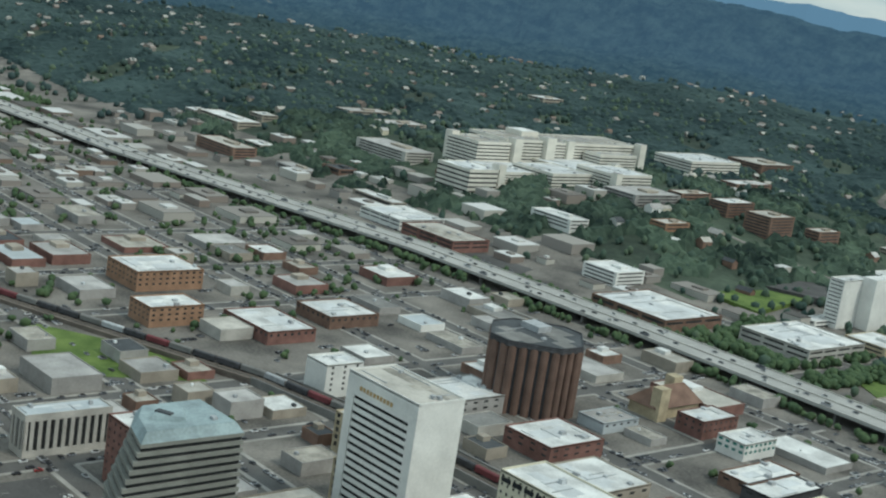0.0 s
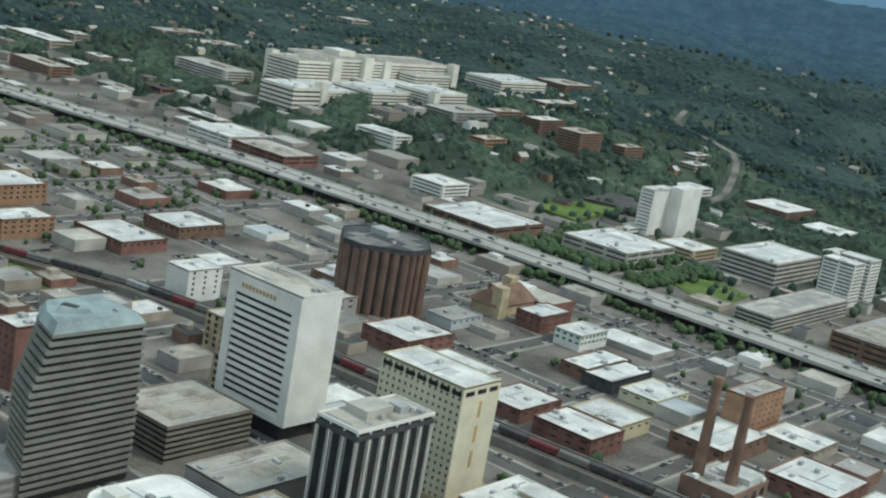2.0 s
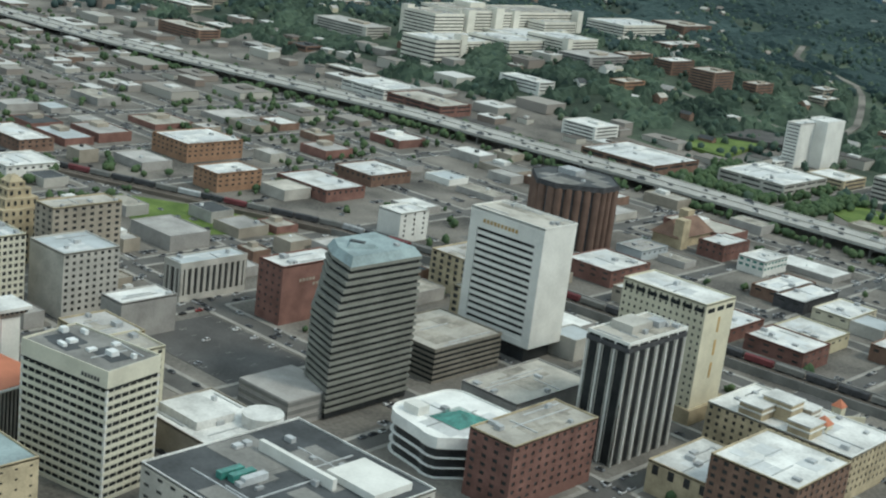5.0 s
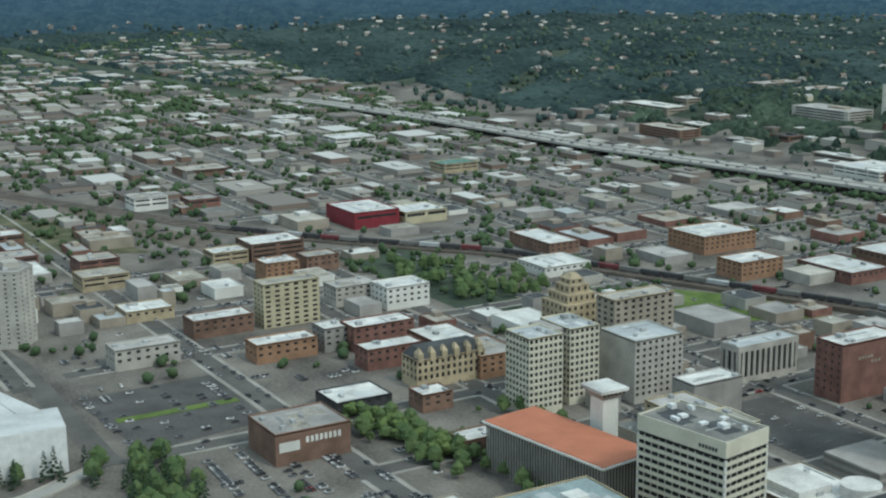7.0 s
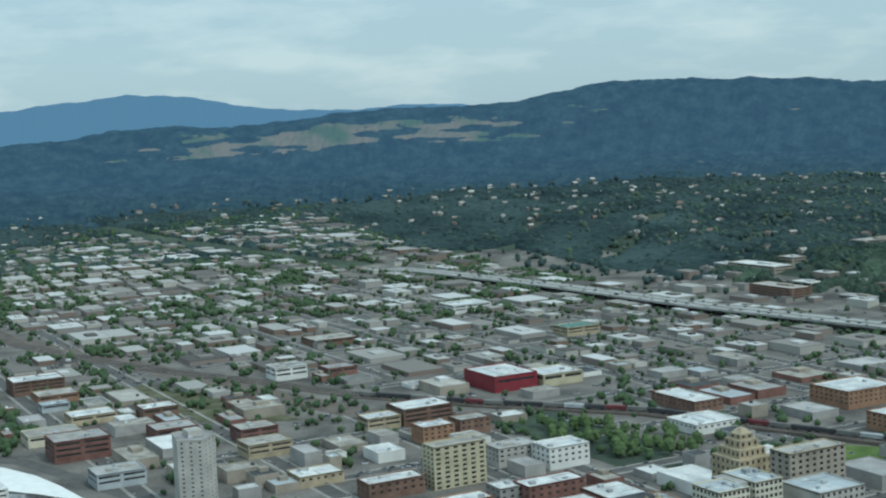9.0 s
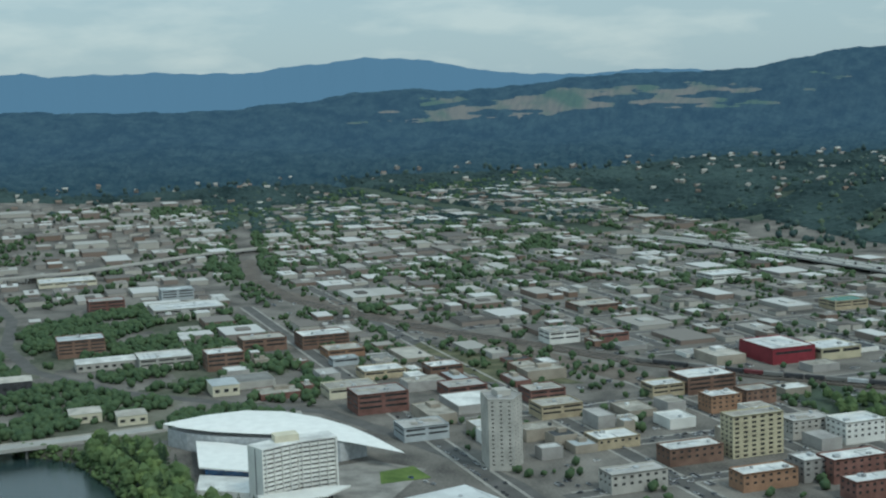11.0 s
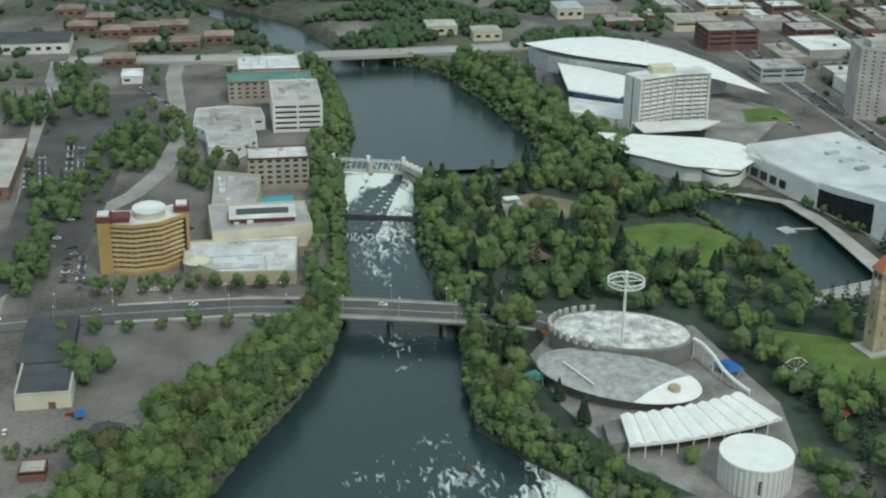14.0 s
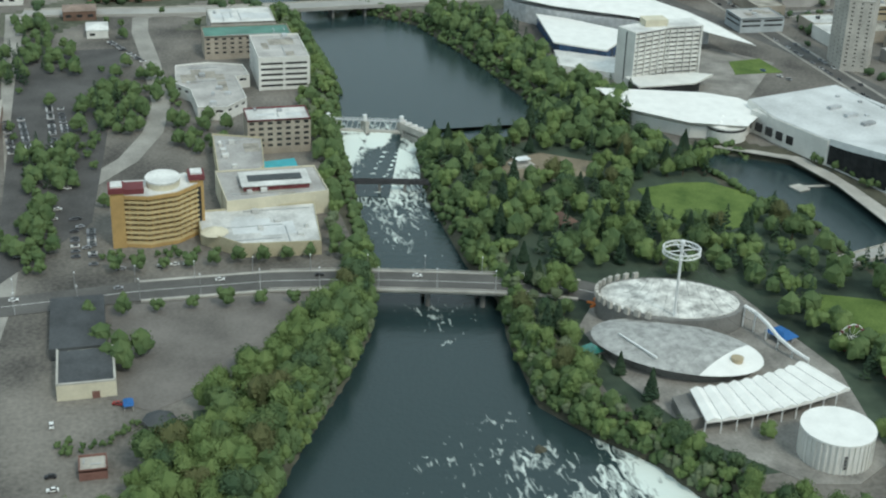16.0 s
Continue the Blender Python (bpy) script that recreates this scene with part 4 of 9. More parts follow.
def core_blocks():
    # courthouse with a terracotta roof
    p = turned(101, 265.5, 79, 31, 8)
    e = finned("courthouse", "grey finned courthouse with an orange terracotta roof", p, 25, "concrete", "terracotta_roof", 1.9, 0.5, 0.7, units=0, crown=1.0, category="courthouse")
    m = Mesh()
    q = grown(p, 1.6)
    n = grown(p, 0.8)
    m.prism(q, 24.2, 25.2)
    part("eave", m, "white_wall", e)
    part("roof_sheet", slab(n, 25.2, 25.6), "terracotta_roof", e)
    # white clock-less tower behind it
    p = rect(88, 102, 206, 219)
    e = start("flared_tower", "white tower with a flared flat top", "tower", p)
    part("shaft", slab(rect(90, 100, 206, 215), 0, 40), "white_wall", e)
    m = Mesh()
    m.prism(rect(90, 100, 206, 215), 38.5, 42.5, top=rect(87, 103, 203, 218))
    part("flare", m, "concrete", e)
    part("roof", slab(rect(86.5, 103.5, 202.5, 218.5), 42.5, 44), "roof_white", e)
    for k in range(6):
        put("window", PANES["glass_dark"], e, edge_pose((87, 218), (87, 203), 1.8 + 2.3 * k, 41.6, -0.5) @ scaled(1.2, 0.3, 1.2))
    # twin-winged bank building
    for k, (x0, x1, y0, y1) in enumerate(((189, 212, 205, 227), (195, 224, 176, 196))):
        punched("bank_building", "cream terracotta bank block with arched cornice and paired windows", rect(x0, x1, y0, y1), 44 - 0.6 * k, "terracotta_cream", "roof_bluegrey", 3.2, 3.7, 0.62, 0.55, faces=(2, 3), units=5, rim="cream_wall", category="office building")
    e = start("bank_link", "grey recessed link between two bank wings", "office building", rect(201, 222, 196, 205))
    part("wall", slab(rect(201, 221.7, 195.7, 205.3), 0, 43), "grey_wall", e)
    # pyramid-topped tower and its brick neighbour
    e = start("pyramid_tower", "cream stone tower stepping up to a pyramid crown", "office tower", rect(268, 296, 118, 146))
    for k, (w, z0, z1) in enumerate(((27, 0, 33), (21, 33, 38.5), (15, 38.5, 43.5), (10, 43.5, 47))):
        m = Mesh()
        q = turned(282, 132, w, w, 0)
        hs = []
        for i in range(4):
            hs += [(q[i], q[(i + 1) % 4], *h) for h in wall_with_openings(m, q[i], q[(i + 1) % 4], z0, z1, max(2, round(w / 4.6)), max(1, round((z1 - z0) / 4.4)), 0.42, 0.5, 0.3)]
        m.face([(*v, z1) for v in q])
        part("tier", m, "tan_stone", e)
        for a, b, s, z, ww, hh in hs:
            if a[0] <= b[0] - 1 or a[1] < b[1] - 1:
                continue
            put("window", PANES["glass_dark"], e, edge_pose(a, b, s, z, -0.27) @ scaled(ww, 0.08, hh))
    m = Mesh()
    m.prism(turned(282, 132, 9, 9, 0), 47, 50, top=turned(282, 132, 4, 4, 0))
    part("crown", m, "tan_stone", e)
    punched("brick_block", "tan stone office block with regular windows", rect(232, 250, 92, 137), 43, "taupe_wall", "roof_tan", 3.6, 3.7, 0.45, 0.5, faces=(3, 2), units=4, rim="tan_stone", category="office building")
    punched("grey_block", "grey stone office block with blank north wall", rect(177, 209, 131, 165), 36, "concrete", "roof_bluegrey", 3.4, 3.6, 0.45, 0.5, faces=(3,), units=3, category="office building")
    finned("finned_office", "white finned office with dark window slots", rect(173, 188, 46, 93), 22, "concrete", "roof_bluegrey", 4.4, 2.0, 0.9, crown=3.2, base=3.5)
    e = punched("red_block", "red brick block with white roof and faded wall lettering", rect(118, 138, 22, 68), 33, "brick_red", "roof_white", 4.5, 4.0, 0.3, 0.35, faces=(2,), units=5)
    bars(e, (118, 68), (118, 22), 24, 1.6, 12, 12, 5, "taupe_wall")
    bars(e, (118, 68), (118, 22), 21, 1.6, 22, 8, 3, "taupe_wall")
    punched("maroon_block", "grey rendered block with a white roof", rect(138, 156, 122, 156), 20, "grey_wall", "roof_white", 4, 4, 0.3, 0.35, faces=(), units=2)
    punched("stone_annexe", "pale stone annexe with small windows", rect(90, 122, 170, 196), 26, "tan_stone", "roof_grey", 4, 3.8, 0.35, 0.4, faces=(3, 2), units=3)
    punched("pale_office", "pale office block with small windows behind the bank tower", rect(40, 62, 196, 232), 40, "cream_wall", "roof_tan", 3.6, 3.8, 0.4, 0.45, faces=(3, 2), units=4)
    # foreground roofs
    e = punched("metal_roof_block", "tan block with a pale blue metal roof", rect(-4, 52, 282, 330), 28, "tan_stone", "crown_blue", 4.2, 3.8, 0.2, 0.22, faces=(3, 2), units=2)
    put("penthouse", PANES["roof_white"], e, Matrix.Translation((30, 304, 30.2)) @ scaled(8, 9, 5))
    put("roof_step", PANES["metal_grey"], e, Matrix.Translation((8, 318, 28.8)) @ scaled(20, 18, 1.6))
    punched("small_brick_block", "orange brick block with flat roof", rect(2, 40, 338, 372), 20, "brick_orange", "roof_grey", 4.2, 3.8, 0.3, 0.35, faces=(3, 2), units=2)
    e = punched("white_roof_hall", "low hall with bright white stepped roofs", rect(-6, 44, 166, 206), 13, "taupe_wall", "roof_white", 6, 4.5, 0.4, 0.3, faces=(3,), units=4)
    put("roof_step", PANES["roof_white"], e, Matrix.Translation((24, 190, 14.5)) @ scaled(26, 20, 4))
    part("drum", tubed(2, 172, 13, 18, 9), "roof_white", e)
    e = punched("department_store", "long store with dark roofs, white parapets and green machines", rect(-98, -20, 172, 250), 24, "concrete", "roof_dark", 5, 4.5, 0.4, 0.3, faces=(2, 3), units=14, rim="roof_white")
    for k in range(3):
        put("rooftop_unit", PANES["glass_green" if k < 2 else "metal_grey"], e, Matrix.Translation((-46 - 4.5 * k, 229 - 2 * k, 25.2)) @ scaled(3.2, 11, 2.8))
    put("penthouse", PANES["white_wall"], e, Matrix.Translation((-56, 205, 26)) @ scaled(42, 2.2, 4.6))
    put("penthouse", PANES["white_wall"], e, Matrix.Translation((-80, 190, 25.5)) @ scaled(26, 20, 3))
    # shopping hall with a glass pyramid
    p = []
    for cx, cy, r, a0 in ((-34, 92, 9, -90), (-36, 118, 12, 0), (-56, 122, 12, 60), (-64, 112, 10, 140), (-66, 92, 9, 180)):
        p += [(cx + r * math.cos(radians(a0 + 18 * k)), cy + r * math.sin(radians(a0 + 18 * k))) for k in range(4 if a0 in (60, 140) else 6)]
    # the dark glazing under the deep fascia also stands in for its shadow
    e = banded("shopping_hall", "white rounded shopping hall with a green glass skylight", p, 18.5, "fresh_white", "fresh_white", 3, 0.08, crown=4.8, units=2, category="shopping hall", proud=1.6)
    for a, b in zip(rect(-60, -42, 98, 118), rect(-60, -42, 98, 118)[1:] + rect(-60, -42, 98, 118)[:1]):
        m = Mesh()
        m.face([(*a, 18.6), (*b, 18.6), (-51, 108, 22.4)])
        part("skylight", m, "glass_green", e)
    put("penthouse", PANES["white_wall"], e, Matrix.Translation((-35, 119, 20)) @ scaled(9, 7, 4.5))
    e = punched("brick_office", "red brick office with tan southern bays and pale roof", rect(-102, -78, 74, 131), 30, "brick_red", "roof_tan", 3.6, 3.7, 0.4, 0.45, faces=(2, 3), units=6, rim="tan_stone")
    punched("old_tan_block", "low block with a weathered tan roof", rect(-50, -16, 10, 68), 17, "grey_wall", "roof_tan", 5, 4, 0.3, 0.3, faces=(), units=6)
    punched("white_cube", "small white tower block with narrow windows", rect(207, 228, -146, -118), 21, "white_wall", "roof_white", 7, 3.4, 0.2, 0.5, faces=(3,), units=2)
    punched("arcade_block", "tan brick block with tall arched window bays", rect(56, 76, -62, -22), 24, "tan_stone", "roof_tan", 4, 4, 0.5, 0.6, faces=(2, 3), units=3)
    punched("cream_arcade", "cream stone block with tall window bays", rect(96, 132, -100, -64), 24, "tan_stone", "roof_grey", 4.2, 4, 0.45, 0.65, faces=(2, 3), units=3)
    e = punched("ornate_hotel", "tan ornate hotel with layered white roofs", rect(-178, -104, -50, -6), 22, "tan_stone", "roof_white", 3.5, 3.7, 0.4, 0.5, faces=(2, 3), units=10, category="hotel", rim="white_wall")
    for x, y, w, d, z1, wm in ((-126, -13, 12, 13, 28, "tan_stone"), (-133, -24, 15, 12, 30.5, "tan_stone"), (-151, -13, 11, 13, 28, "tan_stone"), (-140, -36, 9, 9, 26, "taupe_wall")):
        part("roof_pavilion", slab(turned(x, y, w, d, 0), 21.7, z1), wm, e)
        part("eave", slab(turned(x, y, w + 1.6, d + 1.6, 0), z1 - 2.6, z1 - 2.0), "white_wall", e)
        part("pavilion_roof", slab(turned(x, y, w + 1.2, d + 1.2, 0), z1, z1 + 0.6), "roof_white", e)
    for x, y, w, d in ((-152, -29, 8, 7), (-146, -57, 6, 6)):
        m = Mesh()
        m.prism(turned(x, y, w - 1, d - 1, 0), 0, 24)
        part("turret", m, "cream_wall", e)
        m = Mesh()
        m.prism(turned(x, y, w, d, 0), 24, 27.5, top=turned(x, y, 0.5, 0.5, 0))
        part("tile_roof", m, "terracotta_roof", e)
    for k in range(6):
        a = (-157 + 9 * math.sin(k * 0.55), -23 - 6.2 * k)
        b = (-157 + 9 * math.sin((k + 1) * 0.55), -23 - 6.2 * (k + 1))
        put("curved_wall", PANES["cream_wall"], e, edge_pose(a, b, (Vector(b) - Vector(a)).length / 2, 11, 0.0) @ scaled((Vector(b) - Vector(a)).length + 0.3, 0.8, 22))
    part("deck", slab(rect(-146, -112, -84, -51), 0, 14), "concrete", e)
    part("deck_floor", slab(rect(-145.5, -112.5, -83.5, -51.5), 14, 14.2), "lot", e)
    punched("arched_block", "tan stone block with round arches and white roof", rect(-150, -118, 16, 60), 15, "tan_stone", "roof_white", 6, 6, 0.4, 0.6, faces=(2, 3), units=6)
    punched("corner_brick", "dark brick corner building with stone trim", rect(-190, -150, 20, 66), 32, "brick_brown", "roof_white", 3.4, 3.6, 0.45, 0.5, faces=(2, 3), units=4, rim="tan_stone")


def tubed(x, y, z0, z1, r, n=24):
    m = Mesh()
    m.tube((x, y, z0), (x, y, z1), r, r, n)
    return m


def south_side():
    """Low blocks between the railway and the freeway."""
    e = start("stone_church", "brown stone church with gables and a square tower", "church", rect(104, 134, -350, -300))
    part("wall", slab(rect(108, 130, -348, -302), 0, 8), "tan_stone", e)
    m = Mesh()
    m.v = [(106, -350, 8), (132, -350, 8), (132, -300, 8), (106, -300, 8), (119, -342, 19), (119, -308, 19)]
    m.f = [(0, 1, 4), (2, 3, 5), (1, 2, 5, 4), (3, 0, 4, 5)]
    m.mi = [0] * 4
    part("roof", m, "brick_brown", e)
    part("tower", slab(rect(104, 112, -310, -301), 0, 22), "tan_stone", e)
    part("tower", slab(rect(126, 134, -350, -341), 0, 20), "tan_stone", e)
    punched("red_brick_block", "red brick block with white roof", rect(70, 92, -340, -304), 12, "brick_red", "roof_white", 4, 4, 0.35, 0.4, faces=(2, 3))
    punched("green_white_office", "white office with green window bays", rect(34, 55, -332, -299), 11, "white_wall", "roof_white", 4, 3.6, 0.6, 0.5, faces=(2, 3), glass="glass_green")
    punched("light_blue_shop", "low light blue shop with flat roof", rect(100, 122, -278, -245), 7, "roof_bluegrey", "roof_grey", 5, 3.5, 0.4, 0.4, faces=(3,))
    for x0, x1, y0, y1, h, w in ((-6, 16, -300, -251, 8, "brick_brown"), (-26, -4, -294, -246, 8, "steel_dark"), (-58, -32, -285, -246, 7, "cream_wall"), (-82, -44, -174, -142, 12, "brick_red"),
                                 (-30, 0, -190, -150, 8, "brick_red"), (-74, -40, -215, -182, 9, "yellow_wall"), (-126, -92, -258, -204, 10, "brick_brown"), (-190, -150, -250, -205, 9, "brick_red"),
                                 (-230, -196, -245, -190, 8, "taupe_wall"), (-150, -116, -300, -266, 7, "taupe_wall"), (150, 190, -215, -170, 12, "grey_wall"), (72, 110, -215, -170, 11, "brick_red"), (14, 56, -190, -150, 10, "taupe_wall")):
        punched("white_roof_shop", "low commercial block with a bright white roof", rect(x0, x1, y0, y1), h, w, "roof_white", 6, 4, 0.4, 0.35, faces=(2, 3), units=4, group="low commercial blocks")
    # steam plant with two stacks
    e = start("steam_plant", "brick steam plant with two tall stacks", "power plant", rect(-168, -128, -182, -133))
    p = rect(-162, -132, -196, -158)
    part("hall", slab(p, 0, 12), "brick_brown", e)
    roof_kit(e, p, 12.6, "roof_grey", "brick_brown", units=8, unit="metal_white")
    part("monitor_roof", slab(rect(-160, -140, -194, -178), 12, 15.5), "roof_white", e)
    put("arch_surround", PANES["concrete"], e, edge_pose((-132, -158), (-162, -158), 16, 4, 0.1) @ scaled(4.6, 0.3, 7.4))
    put("door", PANES["steel_dark"], e, edge_pose((-132, -158), (-162, -158), 16, 3.4, 0.25) @ scaled(3.2, 0.3, 6.2))
    part("annexe", slab(rect(-190, -163, -186, -160), 0, 7), "concrete", e)
    part("annexe_roof", slab(rect(-189.5, -163.5, -185.5, -160.5), 7, 7.4), "roof_white", e)
    for x, y, top in ((-136, -168, 64), (-152, -173, 59)):
        m = Mesh()
        m.tube((x, y, 4), (x, y, top - 2), 3.4, 2.3, 20)
        m.tube((x, y, top - 4), (x, y, top), 2.7, 2.7, 20)
        part("chimney", m, "brick_brown", e)
    for k in range(4):
        put("window", PANES["glass_dark"], e, edge_pose((-162, -158), (-162, -196), 5 + 9 * k, 8.5, 0.02) @ scaled(4, 0.2, 4))
    punched("tall_brick_block", "tall brown and orange brick warehouse", rect(-113, -97, -306, -260), 27, "brick_orange", "roof_grey", 5, 4, 0.3, 0.3, faces=(3,), units=3)
    # across the freeway
    punched("long_white_hall", "long brick hall with a bright white roof", rect(255, 338, -566, -490), 11, "brick_brown", "roof_white", 7, 5, 0.4, 0.4, faces=(2, 3), units=6)
    punched("white_complex", "white roofed complex of low wings", rect(158, 226, -626, -545), 13, "concrete", "roof_white", 5, 4, 0.5, 0.4, faces=(2, 3), units=14)
    e = punched("slab_tower", "white apartment tower of two slabs with blank ends", rect(227, 242, -748, -706), 45, "white_wall", "roof_white", 9, 3.4, 0.2, 0.3, faces=(2,), units=3, category="apartment tower")
    part("wing", slab(rect(213, 228, -774, -736), 0, 48), "white_wall", e)
    part("wing_roof", slab(rect(213.6, 227.4, -773.4, -736.6), 48, 48.4), "roof_white", e)
    banded("campus_office", "white banded office with a white roof", rect(68, 122, -735, -643), 22, "concrete", "roof_white", 5, 0.55, crown=1.5, units=4)
    for y in (-655, -690):
        punched("white_tower", "white apartment tower with vertical recesses", rect(4, 34, y - 40, y - 18), 38, "white_wall", "roof_white", 5, 3.3, 0.35, 0.4, faces=(2, 3), units=2, category="apartment tower", group="white apartment towers")
    # dark core again painted for the shade inside open decks
    banded("parking_structure", "pale concrete parking structure with open decks", rect(-6, 26, -634, -494), 14, "concrete", "concrete", 4, 0.45, crown=1.2, units=0, category="parking garage")
    punched("brown_hall", "long dark brown brick hall", rect(-150, -50, -600, -500), 18, "brick_brown", "roof_grey", 6, 4, 0.4, 0.4, faces=(2, 3), units=6)
    punched("brick_school", "red brick hall with a long roof", rect(517, 594, -542, -494), 12, "brick_red", "roof_tan", 6, 4, 0.4, 0.4, faces=(2, 3), units=4)
    punched("white_clinic", "stepped white clinic with ribbon windows", rect(607, 672, -562, -502), 11, "white_wall", "roof_white", 4, 4, 0.6, 0.4, faces=(2, 3), units=4)


def hospital():
    """The white hospital on its rise."""
    for x0, x1, y0, y1, top, f in ((757, 812, -790, -735, 69, 8), (765, 835, -872, -790, 72, 9), (768, 835, -1040, -872, 70, 9), (735, 765, -1000, -930, 62, 7), (680, 735, -702, -656, 50, 5), (690, 757, -800, -702, 46, 4),
                                   (627, 690, -905, -838, 58, 6), (662, 730, -838, -770, 51, 4), (690, 768, -930, -838, 50, 4), (745, 812, -1240, -1130, 56, 5)):
        g = float(terrain((x0 + x1) / 2, (y0 + y1) / 2)) - 3
        banded("hospital_wing", "cream hospital wing with dark ribbon windows", rect(x0, x1, y0, y1), top - g, "hospital_cream", "roof_white" if f < 7 else "roof_tan", f, 0.62, z0=g, crown=3, units=7, category="hospital", group="hospital wings", glass="black_glass")
    for x, y, w, top in ((760, -800, 14, 75), (766, -862, 16, 77), (770, -905, 12, 73), (762, -1036, 12, 74), (812, -860, 30, 78), (815, -745, 12, 73), (628, -842, 10, 60), (686, -706, 12, 56), (688, -905, 12, 60)):
        g = float(terrain(x, y)) - 3
        e = start("stair_tower", "plain cream stair tower of the hospital", "hospital", rect(x - w / 2, x + w / 2, y - w / 2, y + w / 2), g, "hospital towers")
        part("wall", slab(turned(x, y, w, w, 0), g, top), "hospital_cream", e)
        part("roof", slab(turned(x, y, w - 1, w - 1, 0), top, top + 0.4), "roof_white" if w > 20 else "roof_grey", e)
    for name, lab, x0, x1, y0, y1, h, f, w, r in (
            ("medical_garage", "long grey concrete garage beside the hospital", 822, 919, -726, -681, 14, 4, "concrete", "roof_grey"),
            ("brick_flats", "tall brown brick flats with pale trim", 450, 486, -950, -905, 24, 7, "brick_brown", "roof_tan"),
            ("brick_flats", "brown brick flats with a white roof", 518, 545, -966, -915, 17, 5, "brick_brown", "roof_white"),
            ("brick_flats", "low brown brick flats with a tan roof", 432, 452, -1020, -978, 15, 4, "brick_brown", "roof_tan"),
            ("brick_flats", "brown brick flats with a tan roof", 580, 602, -964, -908, 12, 3, "brick_brown", "roof_tan"),
            ("white_ward", "long white building with ribbon windows", 519, 577, -683, -655, 11, 3, "white_wall", "roof_white"),
            ("grey_offices", "grey offices on the wooded slope", 560, 610, -880, -800, 14, 4, "grey_wall", "roof_grey"),
            ("stepped_clinic", "white stepped clinic with dark windows", 379, 421, -614, -574, 14, 4, "white_wall", "roof_white"),
            ("orange_flats", "orange brick flats among trees", 470, 492, -788, -748, 12, 3, "brick_orange", "roof_tan"),
            ("pale_villa", "pale flat-roofed villa among trees", 388, 412, -1118, -1078, 8, 2, "taupe_wall", "roof_pale"),
            ("pale_villa", "pale flat-roofed villa among trees", 418, 438, -1170, -1132, 8, 2, "taupe_wall", "roof_pale"),
            ("brick_hall_hill", "brown brick hall with a bright white roof", 214, 270, -1060, -986, 13, 4, "brick_brown", "roof_white"),
            ("brick_lodge", "low dark brick building among trees", 204, 234, -924, -888, 8, 2, "brick_brown", "roof_dark"),
            ("white_gallery", "long white building with open bays", 140, 185, -1012, -962, 9, 1, "white_wall", "roof_white"),
            ("brown_flats_hill", "brown flats with a pale roof", 100, 167, -1205, -1152, 15, 4, "brick_brown", "roof_pale"),
            ("white_annexe", "low white building behind the slab tower", 321, 352, -1005, -957, 8, 2, "white_wall", "roof_white"),
            ("white_lodge", "small white building beside the field", 235, 251, -729, -684, 7, 2, "white_wall", "roof_white"),
            ("tan_offices", "tan offices with a stepped white roof", 148, 188, -704, -658, 11, 3, "tan_stone", "roof_white"),
            ("brick_school_hill", "brown brick school high on the slope", 750, 812, -1380, -1300, 12, 3, "brick_brown", "roof_tan"),
            ("white_flats_hill", "white roofed brick flats on the slope", 640, 668, -1172, -1096, 12, 3, "brick_brown", "roof_white"),
            ("white_row", "low white row beside the lots", 694, 765, -582, -563, 6, 1, "taupe_wall", "roof_white"),
            ("brown_store", "low brown store with a dark roof", 836, 870, -625, -596, 7, 1, "brick_brown", "roof_dark"),
            ("grey_store", "low grey store with a flat roof", 857, 915, -584, -562, 6, 1, "grey_wall", "roof_grey"),
            ("white_mall", "wide white roofed hall among trees", 1103, 1204, -664, -626, 8, 2, "taupe_wall", "roof_white"),
            ("white_shed", "white roofed hall among trees", 1118, 1150, -699, -674, 8, 2, "taupe_wall", "roof_white"),
            ("white_shed", "low white roofed shop among trees", 991, 1034, -616, -590, 6, 1, "taupe_wall", "roof_white"),
            ("grey_flats_hill", "grey flats among dark trees", 1018, 1055, -880, -812, 10, 3, "taupe_wall", "roof_grey"),
            ("grey_flats_hill", "pale flats among dark trees", 1135, 1168, -912, -834, 8, 2, "taupe_wall", "roof_grey"),
            ("pale_school", "pale school with a flat roof on the slope", 1233, 1272, -1376, -1326, 10, 2, "taupe_wall", "roof_pale"),
            ("brown_flats_row", "long brown flats above the freeway", 964, 1048, -566, -532, 14, 4, "brick_brown", "roof_tan")):
        hill_block(name, lab, x0, x1, y0, y1, h, f, w, r)


HILL_BLOCKS = set()


def hill_block(name, lab, x0, x1, y0, y1, h, f, w, r):
    """A plain block on the slope: walls, window bands on two sides, a roof behind a parapet and a stair house."""
    HILL_BLOCKS.add(name)
    g = float(terrain((x0 + x1) / 2, (y0 + y1) / 2)) - 1
    p = rect(x0, x1, y0, y1)
    e = start(name, lab, "building", p, g)
    m = slab(p, g - 4, g + h - 0.5)
    q = grown(p, -0.5)
    for i in range(4):
        k = (i + 1) % 4
        m.prism([p[i], p[k], q[k], q[i]], g + h - 0.52, g + h + 0.4)
    part("wall", m, w, e)
    part("roof", slab(q, g + h - 0.5, g + h - 0.2), r, e)
    for i in range(f):
        z = g + (i + 0.6) * h / f
        for a, b in ((p[2], p[3]), (p[3], p[0])):
            L = (Vector(b) - Vector(a)).length
            put("window_band", PANES["glass_dark"], e, edge_pose(a, b, L * 0.5, z, 0.0) @ scaled(L * 0.86, 0.16, h / f * 0.38))
    put("roof_house", PANES[r if r in PANES else "taupe_wall"], e, Matrix.Translation((x0 * 0.6 + x1 * 0.4, y0 * 0.55 + y1 * 0.45, g + h + 1)) @ scaled((x1 - x0) * 0.3, (y1 - y0) * 0.25, 2.6))


